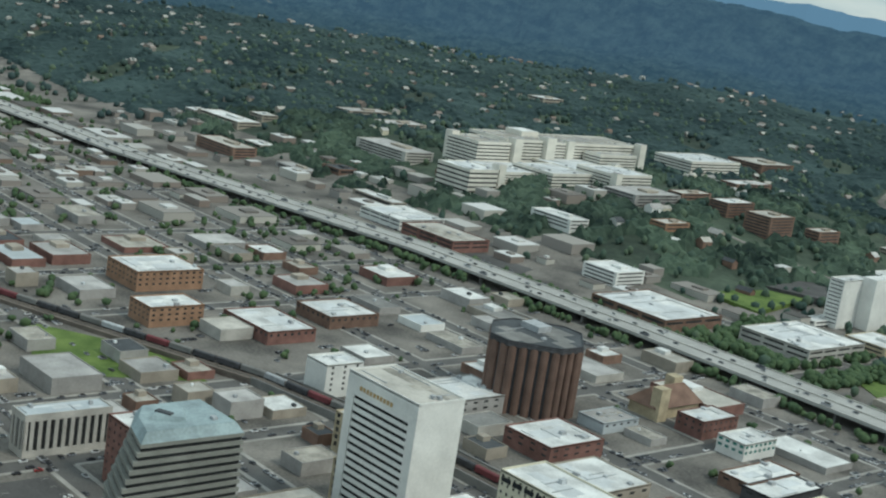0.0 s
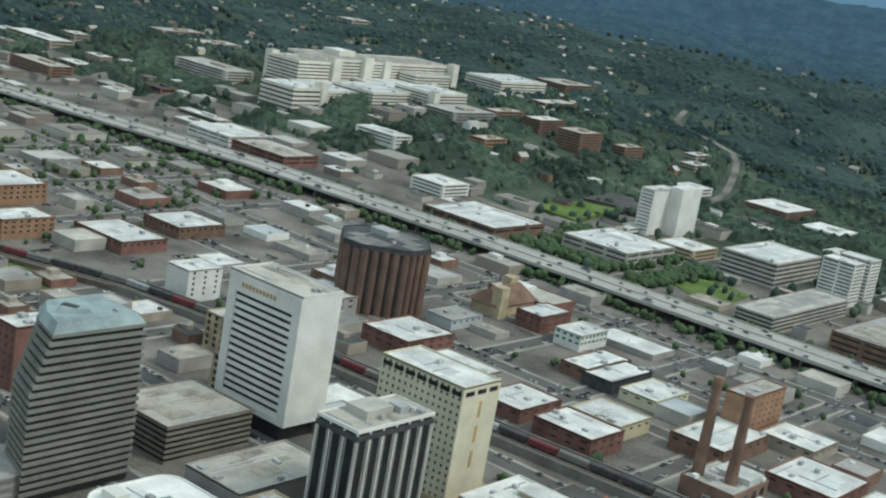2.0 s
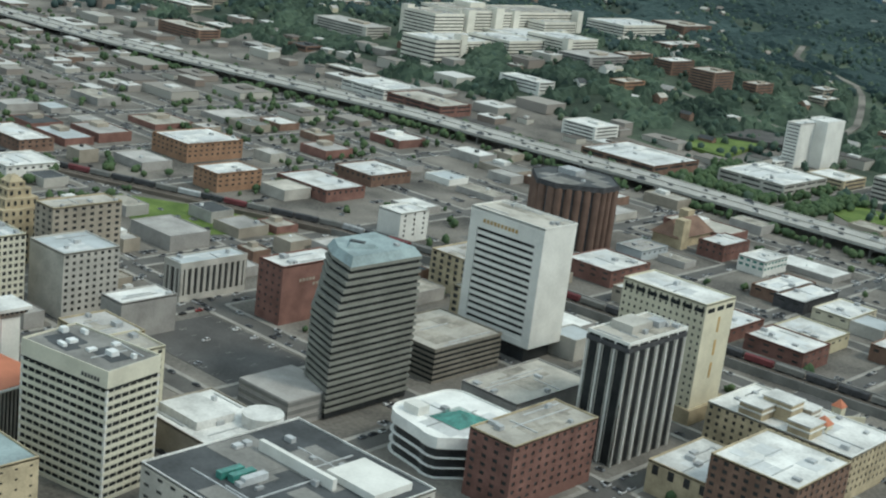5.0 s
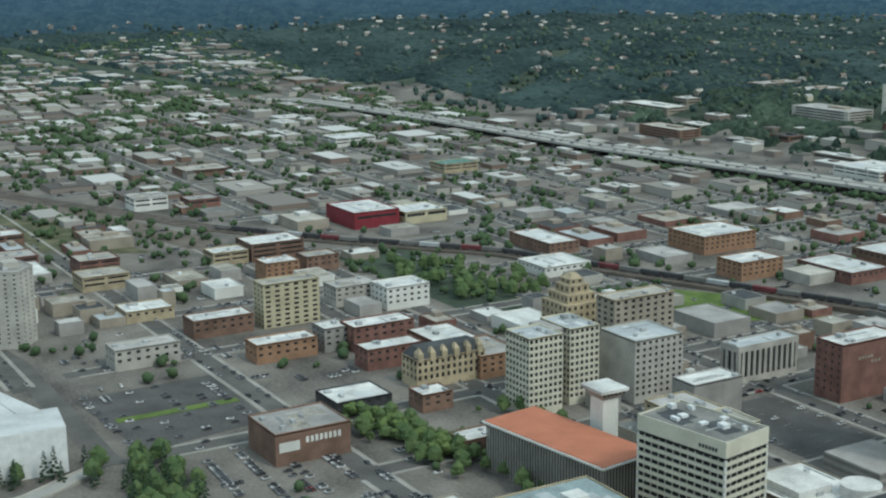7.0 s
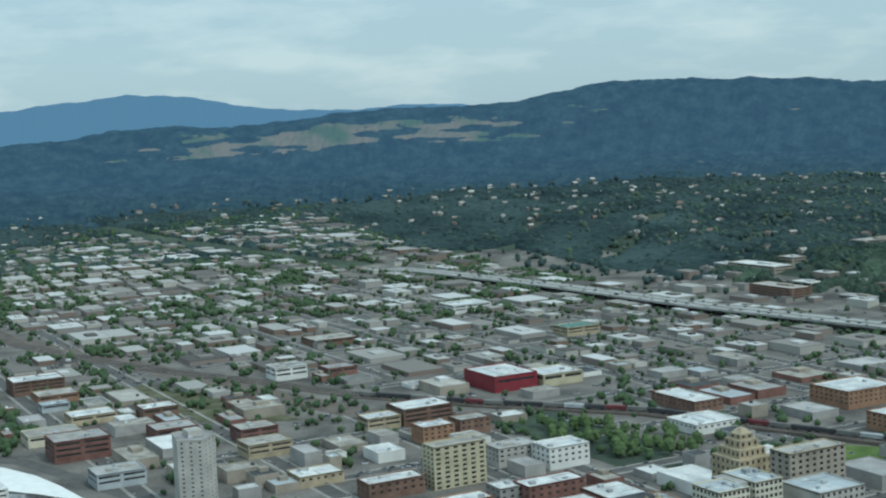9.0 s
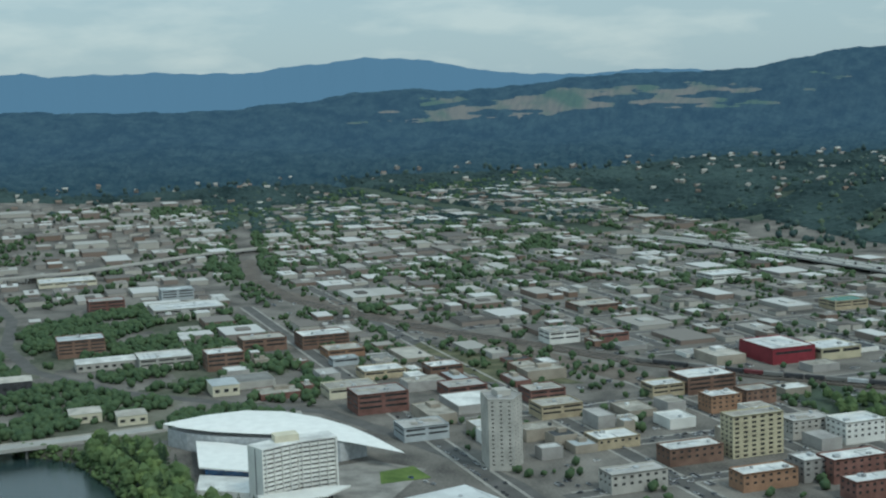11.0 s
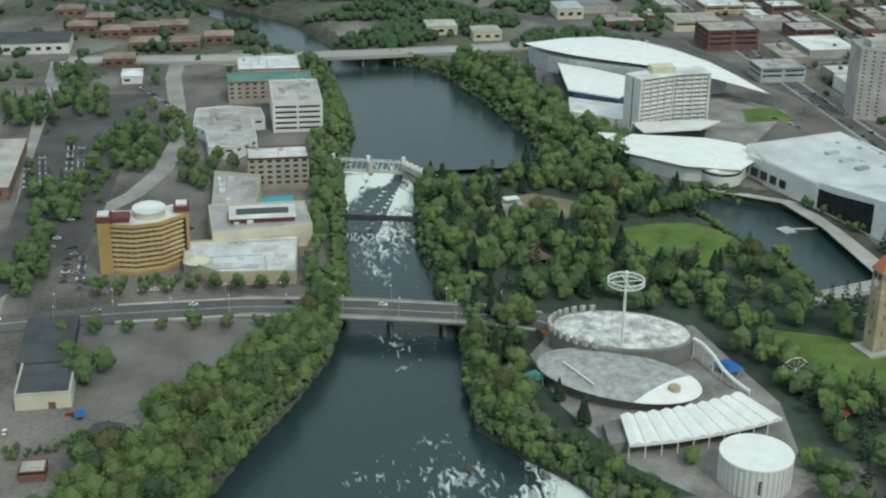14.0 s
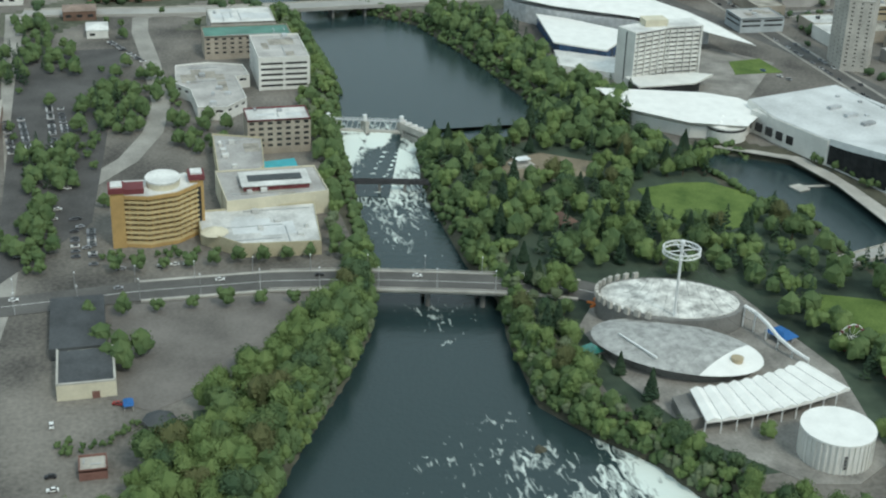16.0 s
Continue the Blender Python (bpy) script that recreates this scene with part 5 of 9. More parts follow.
def east_side():
    """The blocks east of the core."""
    p = rect(429, 446, 236, 277)
    punched("yellow_block", "pale yellow warehouse with square windows", p, 30, "yellow_wall", "roof_tan", 4.5, 3.5, 0.5, 0.5, faces=(2, 3), units=2, skip=0)
    e = punched("red_hall", "bright red metal hall with white roof", rect(694, 752, 24, 70), 15, "red_metal", "roof_white", 12, 7, 0.12, 0.3, faces=(3,), units=3)
    punched("yellow_shop", "cream and yellow shop block", rect(690, 730, -26, 18), 11, "yellow_wall", "roof_white", 6, 5, 0.5, 0.5, faces=(2, 3), units=3)
    # slender apartment tower
    p = [(474, 425), (490, 412), (509, 416), (509, 436), (481, 441)]
    e = punched("apartment_tower", "pale concrete apartment tower with small windows", p, 50, "concrete", "roof_grey", 4.6, 2.9, 0.28, 0.36, faces=(0, 3, 4), units=1, category="apartment tower")
    put("penthouse", PANES["concrete"], e, Matrix.Translation((494, 426, 52)) @ scaled(12, 10, 4))
    for x0, x1, y0, y1, h, w, r, name, lab in (
            (431, 456, 146, 180, 16, "white_wall", "roof_white", "white_warehouse", "white warehouse with faded wall lettering"),
            (459, 480, 172, 206, 14, "concrete", "roof_grey", "pale_warehouse", "pale concrete warehouse with flat roof"),
            (446, 484, -5, 38, 8, "white_wall", "roof_white", "white_hall", "low white hall with bright roof"),
            (357, 375, 272, 313, 12, "brick_orange", "roof_white", "orange_block", "orange brick block with blank side"),
            (389, 408, 350, 391, 13, "concrete", "roof_grey", "pale_banded_office", "pale office with ribbon windows"),
            (348, 368, 208, 251, 16, "brick_red", "roof_white", "red_warehouse", "red painted warehouse with white roof"),
            (309, 326, 224, 262, 13, "brick_red", "roof_white", "crimson_shop", "crimson painted shop block"),
            (363, 382, 244, 262, 15, "grey_wall", "roof_white", "grey_narrow_block", "narrow grey rendered block between shops"),
            (430, 450, 284, 326, 12, "brick_brown", "roof_white", "long_brick_shops", "long brick shop row with arched windows"),
            (249, 276, 270, 304, 7, "steel_dark", "roof_white", "carport_hall", "low open hall with white roof"),
            (228, 244, 243, 262, 10, "brick_brown", "roof_white", "brick_house_block", "small brick block with white roof"),
            (158, 174, 256, 278, 9, "brick_brown", "roof_white", "brick_corner_shop", "small brick shop with white roof"),
            (512, 572, -48, -18, 10, "brick_brown", "roof_white", "brick_depot", "brick depot with white roof"),
            (441, 487, -172, -116, 15, "brick_orange", "roof_white", "gabled_warehouse", "orange brick warehouse with broken white roof"),
            (358, 386, -122, -80, 14, "brick_orange", "roof_white", "brick_mill", "orange brick mill with regular windows"),
            (310, 366, -190, -150, 9, "brick_red", "roof_white", "red_row", "long red brick row with white roofs"),
            (330, 372, -250, -205, 9, "brick_brown", "roof_white", "brick_store", "brick store with white roof"),
            (579, 606, 436, 472, 11, "roof_bluegrey", "roof_grey", "grey_apartments", "blue-grey apartment row with small windows"),
            (678, 712, 436, 480, 17, "brick_red", "roof_grey", "brick_apartments", "red brick apartments in tall bays"),
            (747, 778, 442, 486, 9, "cream_wall", "roof_tan", "cream_offices", "cream low offices with a flat roof"),
            (808, 838, 396, 436, 8, "tan_stone", "roof_white", "tan_store", "tan low store with a white roof"),
            (884, 902, 420, 446, 7, "roof_bluegrey", "roof_bluegrey", "light_blue_store", "light blue store with a flat roof"),
            (924, 958, 402, 440, 8, "brick_orange", "roof_tan", "orange_low_block", "low orange brick block with tan roof"),
            (983, 1020, 402, 452, 14, "brick_brown", "roof_white", "brick_works", "brown brick works with a white roof"),
            (992, 1024, 466, 512, 13, "brick_brown", "roof_tan", "brick_annexe", "brown brick annexe with a flat roof"),
            (913, 942, 526, 562, 17, "brick_brown", "roof_white", "campus_laboratory", "tall brown brick campus laboratory with white roof"),
            (949, 990, 570, 622, 11, "concrete", "roof_white", "campus_library", "pale campus building with broad white roof"),
            (1053, 1088, 644, 692, 18, "brick_brown", "roof_bluegrey", "campus_tower_block", "brown brick campus block with pale roof"),
            (1333, 1365, 592, 636, 16, "brick_red", "roof_grey", "far_campus_block", "red brick campus block among trees"),
            (1265, 1325, 480, 566, 9, "concrete", "roof_white", "white_depot", "wide depot with a bright white roof"),
            (1399, 1428, 496, 538, 14, "roof_bluegrey", "roof_bluegrey", "metal_barn", "pale blue metal barn"),
            (1616, 1670, 600, 680, 7, "cream_wall", "roof_white", "long_low_store", "long low store with white roof"),
            (620, 654, 156, 202, 15, "brick_brown", "roof_white", "old_mill", "old dark brick mill with patched white roof"),
            (623, 645, 204, 234, 11, "tan_stone", "roof_white", "mill_wing", "pale mill wing with a white roof"),
            (555, 576, 190, 218, 14, "brick_orange", "roof_white", "orange_warehouse", "orange brick warehouse with white roof"),
            (567, 588, 150, 178, 12, "brick_brown", "roof_tan", "brick_stores", "brick stores with a flat tan roof"),
            (495, 520, 314, 348, 8, "tan_stone", "roof_white", "tan_shop_row", "tan shop row with white roof"),
            (652, 680, 302, 334, 11, "brick_red", "roof_tan", "brick_row", "red brick row of flats with chimneys"),
            (597, 624, 312, 348, 11, "tan_stone", "roof_tan", "stone_row", "tan stone row of flats"),
            (796, 822, 342, 374, 9, "brick_brown", "roof_white", "brick_shed", "brick shed with a white roof"),
            (886, 914, 178, 212, 13, "white_wall", "roof_grey", "green_white_flats", "pale green and white flats beside the railway"),
            (869, 896, 130, 162, 9, "brick_red", "roof_grey", "red_depot", "low red brick depot"),
            (1053, 1096, 44, 98, 7, "brick_brown", "roof_tan", "brown_shed", "wide brown shed with flat roof"),
            (1170, 1212, -206, -150, 11, "white_wall", "roof_white", "white_factory", "white factory with rows of windows"),
            (918, 950, -204, -160, 10, "tan_stone", "roof_green", "pale_green_hall", "pale hall with greenish roof"),
            (300, 345, 182, 212, 12, "brick_brown", "roof_white", "brick_lofts", "brick lofts with pale roofs"),
            (262, 300, 178, 206, 14, "brick_orange", "roof_grey", "brick_terrace", "orange brick terrace with flat roof"),
            (700, 730, 356, 392, 9, "brick_red", "roof_grey", "brick_flats", "red brick flats with bays")):
        punched(name, lab, rect(x0, x1, y0, y1), h, w, r, 4.6, 3.9, 0.42, 0.42, faces=(2, 3), units=3)
    for x0, x1, y0, y1, h in ((84, 112, 346, 374, 8), (86, 104, 316, 338, 9)):
        punched("low_store", "low store with a patched white roof and machines", rect(x0, x1, y0, y1), h, "taupe_wall", "roof_white", 6, 4, 0.4, 0.35, faces=(2, 3), units=7)
    # castle-like hotel with turrets
    p = rect(263, 281, 208, 254)
    e = punched("turret_hotel", "tan stone turreted hotel with a dark slate roof", p, 17, "tan_stone", "roof_dark", 3.2, 4, 0.5, 0.6, faces=(2, 3), units=0, category="hotel")
    m = Mesh()
    m.prism(p, 17, 23, top=grown(p, -4))
    part("slate_roof", m, "roof_dark", e)
    for k in range(6):
        m = Mesh()
        y = 211.5 + 8 * k
        m.prism(rect(262.5, 268, y - 1.7, y + 1.7), 16, 21)
        m.prism(rect(262.5, 268, y - 1.7, y + 1.7), 21, 24, top=rect(264.5, 266, y - 0.2, y + 0.2))
        part("dormer", m, "tan_stone", e)
    # brick hall with a painted wall
    p = rect(195, 229, 331, 372)
    e = punched("mural_hall", "brown brick hall with a painted white mural band", p, 16.5, "brick_brown", "roof_grey", 6, 5, 0.2, 0.2, faces=(), units=6)
    bars(e, (195, 372), (195, 331), 11.5, 3.2, 16, 20, 8, "white_wall")
    put("sign", PANES["white_wall"], e, edge_pose((195, 372), (195, 331), 7.5, 9.5, 0.12) @ scaled(11, 0.2, 5))


def riverside():
    """Halls and hotels along the river."""
    # exhibition hall under a white leaf-shaped roof
    back = [(649, 642), (662, 606), (664, 575), (648, 548), (619, 527), (585, 512), (552, 503), (503, 494)]
    front = [(649, 642), (628, 630), (608, 612), (592, 590), (577, 565), (558, 540), (537, 520), (503, 494)]
    e = start("exhibition_hall", "exhibition hall under a sweeping white leaf-shaped roof", "convention centre", [(520, 505), (650, 505), (650, 640), (580, 640)])
    m = Mesh()
    n = len(back)
    for i in range(n - 1):
        for j in range(6):
            def q(k, u):
                s = k / (n - 1)
                b, f = back[k], front[k]
                z = 17.5 + 2.5 * math.sin(math.pi * min(1, s * 1.1)) * math.sin(math.pi * u) - 5.0 * s ** 3
                return (b[0] + (f[0] - b[0]) * u, b[1] + (f[1] - b[1]) * u, z)
            m.face([q(i, j / 6), q(i, (j + 1) / 6), q(i + 1, (j + 1) / 6), q(i + 1, j / 6)])
    r = part("roof", m, "shell_white", e)
    m = Mesh()
    outline = [(648, 638), (626, 627), (607, 609), (591, 587), (577, 566), (560, 545), (545, 530), (552, 508), (585, 515), (618, 531), (645, 552), (660, 577), (658, 606)]
    m.prism(outline[::-1] if sum((b[0] - a[0]) * (b[1] + a[1]) for a, b in zip(outline, outline[1:] + outline[:1])) > 0 else outline, 0, 13.5)
    part("wall", m, "metal_grey", e)
    m = Mesh()
    m.prism([(540, 628), (520, 600), (556, 570), (596, 604), (612, 622)], 0, 8.5)
    part("glass_wing", m, "glass_blue", e)
    m = Mesh()
    m.prism([(542, 632), (517, 601), (556, 566), (600, 602), (616, 622)], 8.5, 9.6)
    part("wing_roof", m, "shell_white", e)
    m = Mesh()
    m.prism([(505, 640), (480, 606), (515, 594), (540, 632)], 0, 4.5)
    part("terrace", m, "roof_white", e)

    # angled white hotel
    for name, pts in (("wing", [(464, 597), (474, 571), (491, 577), (481, 603)]), ("wing", [(474, 571), (476, 545), (494, 546), (492, 575)])):
        if name == "wing" and pts[0][0] == 464:
            h_e = start("river_hotel", "white angled hotel tower with balcony bands", "hotel", [(464, 545), (494, 545), (494, 603), (464, 603)])
        m = Mesh()
        m.prism(grown(pts, -1.4), 0, 37)
        part("glazing", m, "glass_dark", h_e)
        for k in range(12):
            m = Mesh()
            m.prism(pts, 3.0 * k + 1.2, 3.0 * k + 3.0)
            part("balcony_band", m, "white_wall", h_e)
        part("roof", slab(pts, 37.2, 38.2), "roof_white", h_e)
    for a, b in (((481.2, 603.2), (463.8, 597.2)), ((475.9, 544.8), (494.2, 545.8))):
        put("end_wall", PANES["white_wall"], h_e, edge_pose(a, b, (Vector(b) - Vector(a)).length / 2, 19, 0.0) @ scaled((Vector(b) - Vector(a)).length, 0.8, 38))
    put("dark_strip", PANES["glass_dark"], h_e, edge_pose((481.2, 603.2), (463.8, 597.2), 9.5, 20, 0.35) @ scaled(1.0, 0.2, 34))
    for j in range(5):
        put("balcony_divider", PANES["white_wall"], h_e, edge_pose((474, 571), (464, 597), 1.2 + 6.2 * j, 18.5, -0.8) @ scaled(0.35, 1.0, 37))
        put("balcony_divider", PANES["white_wall"], h_e, edge_pose((476, 545), (474, 571), 1.0 + 5.8 * j, 18.5, -0.8) @ scaled(0.35, 1.0, 37))
    put("penthouse", PANES["cream_wall"], h_e, Matrix.Translation((482, 578, 40.3)) @ scaled(11, 16, 4.6))
    m = Mesh()
    m.prism([(446, 598), (448, 556), (466, 552), (464, 600)], 0, 7)
    part("podium", m, "glass_dark", h_e)
    m = Mesh()
    m.prism([(444, 600), (446, 560), (462, 540), (467, 552), (466, 602)], 7, 8)
    part("podium_roof", m, "white_wall", h_e)

    # theatre with a long faceted white roof
    p = [(427, 632), (395, 627), (368, 601), (358, 574), (380, 553), (398, 560), (410, 576)]
    e = start("theatre", "white theatre with a long faceted roof and a round lobby", "theatre", p)
    part("wall", slab(grown(p[::-1], -2), 0, 7.5), "white_wall", e)
    m = Mesh()
    m.prism(p[::-1], 7.2, 11, top=grown(p[::-1], -6))
    part("roof", m, "shell_white", e)
    part("lobby_drum", tubed(364, 580, 0, 9, 12.5, 28), "white_wall", e)
    part("drum_window", tubed(364, 580, 6.8, 8.2, 12.6, 28), "glass_dark", e)
    for a in range(3):
        m = Mesh()
        x, y = 364 + 6.5 * math.cos(a * 2.1), 580 + 6.5 * math.sin(a * 2.1)
        m.tube((x, y, 9), (x, y, 12), 5.5, 0.3, 10)
        part("tent_peak", m, "shell_white", e)
    # convention centre
    p = [(404, 486), (352, 556), (330, 545), (300, 536), (262, 520), (276, 447), (300, 452)]
    a = sum((u[0] - v[0]) * (u[1] + v[1]) for u, v in zip(p, p[1:] + p[:1]))
    p = [(404, 486), (386, 556), (352, 556), (310, 542), (290, 500), (285, 455)][::-1]
    p = p if sum((v[0] - u[0]) * (v[1] + u[1]) for u, v in zip(p, p[1:] + p[:1])) < 0 else p[::-1]
    e = start("convention_centre", "white convention centre with broad grey roofs and a dark glass wall", "convention centre", p)
    part("wall", slab(p, 0, 15.3), "white_wall", e)
    part("roof", slab(grown(p, -0.8), 15.3, 15.8), "roof_pale", e)
    q = [(246, 520), (264, 528), (310, 541), (293, 498), (290, 452), (244, 460)][::-1]
    q = q if sum((v[0] - u[0]) * (v[1] + u[1]) for u, v in zip(q, q[1:] + q[:1])) < 0 else q[::-1]
    rise = lambda x: 16.4 + 7.0 * float(smooth((312 - x) / 66))
    m = Mesh()
    k = len(q)
    m.v = [(x, y, 0) for x, y in q] + [(x, y, rise(x)) for x, y in q]
    m.f = [tuple(range(k, 2 * k))] + [(i, (i + 1) % k, k + (i + 1) % k, k + i) for i in range(k)]
    m.mi = [1] + [0] * k
    part("hall_wall", m, ["metal_white", "roof_pale"], e)
    a, b = (310, 541), (264, 528)
    u = (Vector(b) - Vector(a)).normalized()
    o = Vector((u.y, -u.x)) * 0.4
    for i in range(8):
        # matte black panes: the dark trees they would mirror are put into the colour
        p0, p1 = Vector(a).lerp(Vector(b), 0.02 + 0.12 * i) + o, Vector(a).lerp(Vector(b), 0.135 + 0.12 * i) + o
        m = Mesh()
        m.prism([tuple(p0), tuple(p1), tuple(p1 - 2 * o), tuple(p0 - 2 * o)][::-1], 1.2, 1.4)
        m.v[4:] = [(x, y, rise(x) - 3.5) for x, y, z in m.v[4:]]
        part("glass_wall", m, "black_glass", e)
    for k in range(3):
        put("roof_ridge", PANES["metal_grey"], e, Matrix.Translation((330 + 15 * k, 505 + 3 * k, 16.6)) @ Matrix.Rotation(radians(-75), 4, "Z") @ scaled(9, 3.5, 2))
    for k in range(6):
        put("rooftop_unit", PANES["metal_grey"], e, Matrix.Translation((320 + 12 * k, 480 + 9 * (k % 3), 16.3)) @ scaled(2.4, 2, 1.2))
    put("roof_seam", PANES["metal_grey"], e, Matrix.Translation((345, 478, 15.9)) @ Matrix.Rotation(radians(8), 4, "Z") @ scaled(96, 0.8, 0.4))
    put("gallery", PANES["white_wall"], e, Matrix.Translation((352, 549, 7)) @ Matrix.Rotation(radians(20), 4, "Z") @ scaled(44, 9, 14))
    for k in range(5):
        put("gallery_window", PANES["glass_dark"], e, Matrix.Translation((337 + 8 * k, 551 + 2.9 * k, 6)) @ Matrix.Rotation(radians(20), 4, "Z") @ scaled(5, 1.2, 5))
    # golden hotel with maroon caps
    p = [(263, 948), (259, 931), (262, 915), (272, 902), (287, 908), (280, 925), (281, 950)]
    p = p if sum((v[0] - u[0]) * (v[1] + u[1]) for u, v in zip(p, p[1:] + p[:1])) < 0 else p[::-1]
    e = start("golden_hotel", "golden hotel with a curved front, balconies and maroon caps", "hotel", p)
    # recessed wall between the bands, a darker brown than the gold
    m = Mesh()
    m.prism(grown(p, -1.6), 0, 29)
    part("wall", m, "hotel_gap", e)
    for k in range(9):
        m = Mesh()
        m.prism(p, 2.0 + 3.05 * k, 3.3 + 3.05 * k)
        part("balcony_band", m, "balcony_cream", e)
    for i in range(len(p)):
        a, b = p[i], p[(i + 1) % len(p)]
        L = (Vector(b) - Vector(a)).length
        for j in range(max(1, round(L / 4.2))):
            put("balcony_divider", PANES["gold_wall"], e, edge_pose(a, b, (j + 0.5) * L / max(1, round(L / 4.2)), 15.2, -0.9) @ scaled(0.5, 1.4, 27))
    part("base_course", slab(grown(p, 0.2), 0, 2.0), "gold_wall", e)
    part("cornice", slab(grown(p, 0.3), 29, 31), "gold_wall", e)
    part("roof", slab(grown(p, -0.4), 31, 31.5), "roof_white", e)
    for x, y in ((265, 948), (276, 903)):
        part("stair_tower", slab(rect(x - 3.8, x + 4.2, y - 3.8, y + 3.8), 0, 33), "gold_wall", e)
        part("maroon_cap", slab(rect(x - 4.6, x + 5, y - 4.6, y + 4.6), 33, 36), "maroon", e)
        part("cap_roof", slab(rect(x - 3.2, x + 3.4, y - 3.2, y + 3.2), 36, 37), "roof_white", e)
    put("window_slot", PANES["glass_dark"], e, Matrix.Translation((272.1, 902, 18)) @ scaled(0.4, 2.4, 22))
    part("maroon_cap", slab(rect(262, 272, 933, 944), 31.5, 34.5), "maroon", e)
    part("round_lounge", tubed(273, 922, 31.5, 35, 9.5, 24), "cream_wall", e)
    part("lounge_roof", tubed(273, 922, 35, 36, 9.9, 24), "roof_white", e)
    # its low wings
    for name, lab, pts, h, w, r in (
            ("hotel_wing", "low hotel wing with a grey roof", [(386, 891), (376, 864), (332, 868), (300, 894), (330, 893)], 11, "yellow_wall", "roof_grey"),
            ("hotel_ballroom", "low hotel ballroom with pale grey roofs", [(326, 895), (326, 842), (290, 840), (284, 893)], 12, "cream_wall", "roof_grey"),
            ("hotel_lobby", "low hotel lobby with a white roof and domes", [(286, 908), (288, 848), (240, 852), (243, 890), (262, 908)], 7, "yellow_wall", "roof_white")):
        pts = pts if sum((v[0] - u[0]) * (v[1] + u[1]) for u, v in zip(pts, pts[1:] + pts[:1])) < 0 else pts[::-1]
        ee = start(name, lab, "hotel", pts)
        part("wall", slab(pts, 0, h - 0.6), w, ee)
        roof_kit(ee, pts, h, r, w, units=7, unit="roof_white")
        if name == "hotel_ballroom":
            put("clerestory", PANES["maroon"], ee, Matrix.Translation((306, 866, 13)) @ scaled(18, 34, 3))
            put("clerestory_roof", PANES["roof_white"], ee, Matrix.Translation((306, 866, 14.7)) @ scaled(20, 36, 0.5))
            put("skylight", PANES["glass_dark"], ee, Matrix.Translation((306, 866, 15.1)) @ scaled(8, 28, 0.4))
    m = Mesh()
    for k in range(10):
        a0, a1 = k * 0.62832, (k + 1) * 0.62832
        m.face([(262 + 7 * math.cos(a0), 897 + 7 * math.sin(a0), 7), (262 + 7 * math.cos(a1), 897 + 7 * math.sin(a1), 7), (262, 897, 10)])
    tagged(part("entrance_dome", m, "cream_wall"), "cream domed entrance canopy of the hotel", "canopy")
    tagged(part("swimming_pool", slab([(368, 862), (371, 842), (356, 842), (351, 848), (352, 861)][::-1], 0.05, 0.3), "pool_blue"), "turquoise hotel swimming pool", "pool")
    # smaller hotels and offices on the north bank
    punched("inn", "brick inn with vertical window bays and white roof", rect(381, 403, 831, 867), 20, "taupe_wall", "roof_white", 3.6, 3.1, 0.55, 0.5, faces=(3, 0), units=3, rim="maroon", category="hotel")
    e = banded("white_office", "white office block with dark ribbon windows", rect(494, 546, 814, 847), 21.5, "white_wall", "roof_grey", 5, 0.55, crown=3.2, units=1, proud=0.9, glass="black_glass")
    for i, (a, b) in enumerate((((494, 847), (494, 814)), ((494, 814), (546, 814)))):
        L = (Vector(b) - Vector(a)).length
        for s in (0.8, L / 2, L - 0.8):
            put("pier", PANES["white_wall"], e, edge_pose(a, b, s, 10.7, -0.1) @ scaled(1.6, 0.8, 21.4))
    punched("low_white_block", "low spreading white block with flat roofs", [(529, 898), (491, 900), (478, 892), (443, 890), (441, 873), (457, 859), (500, 861), (502, 852), (525, 854), (533, 876)], 8, "white_wall", "roof_grey", 6, 4, 0.5, 0.4, units=9)
    punched("green_roof_inn", "brick inn with a green roof edge", rect(563, 588, 820, 880), 16, "taupe_wall", "roof_green", 3.8, 3.4, 0.45, 0.45, faces=(3, 0), units=0, category="hotel")
    punched("white_top_hall", "hall with a bright white roof", rect(600, 640, 826, 872), 15, "concrete", "roof_white", 6, 5, 0.3, 0.3, faces=(3,), units=1)
    # workshop by the gravel lot
    p = rect(127, 155, 948, 971)
    e = start("workshop", "cream workshop with a dark roof", "workshop", rect(127, 207, 948, 974))
    part("wall", slab(p, 0, 7), "cream_wall", e)
    part("roof", slab(grown(p, -0.8), 7, 7.4), "roof_dark", e)
    m = Mesh()
    m.box(127, 155, 948, 948.9, 7, 8)
    m.box(127, 155, 970.1, 971, 7, 8)
    m.box(126.9, 127.8, 948, 971, 7, 7.6)
    part("parapet", m, "concrete", e)
    part("shed_roof", slab(rect(160, 207, 951, 974), 0, 5.5), "roof_dark", e)
    put("door", PANES["brick_red"], e, Matrix.Translation((126.95, 956, 1.6)) @ scaled(0.2, 3, 3.2))
    punched("brick_kiosk", "small red roofed shed", rect(70, 80, 953, 963), 4, "brick_red", "roof_tan", 4, 4, 0.3, 0.3, faces=(3,), units=0)


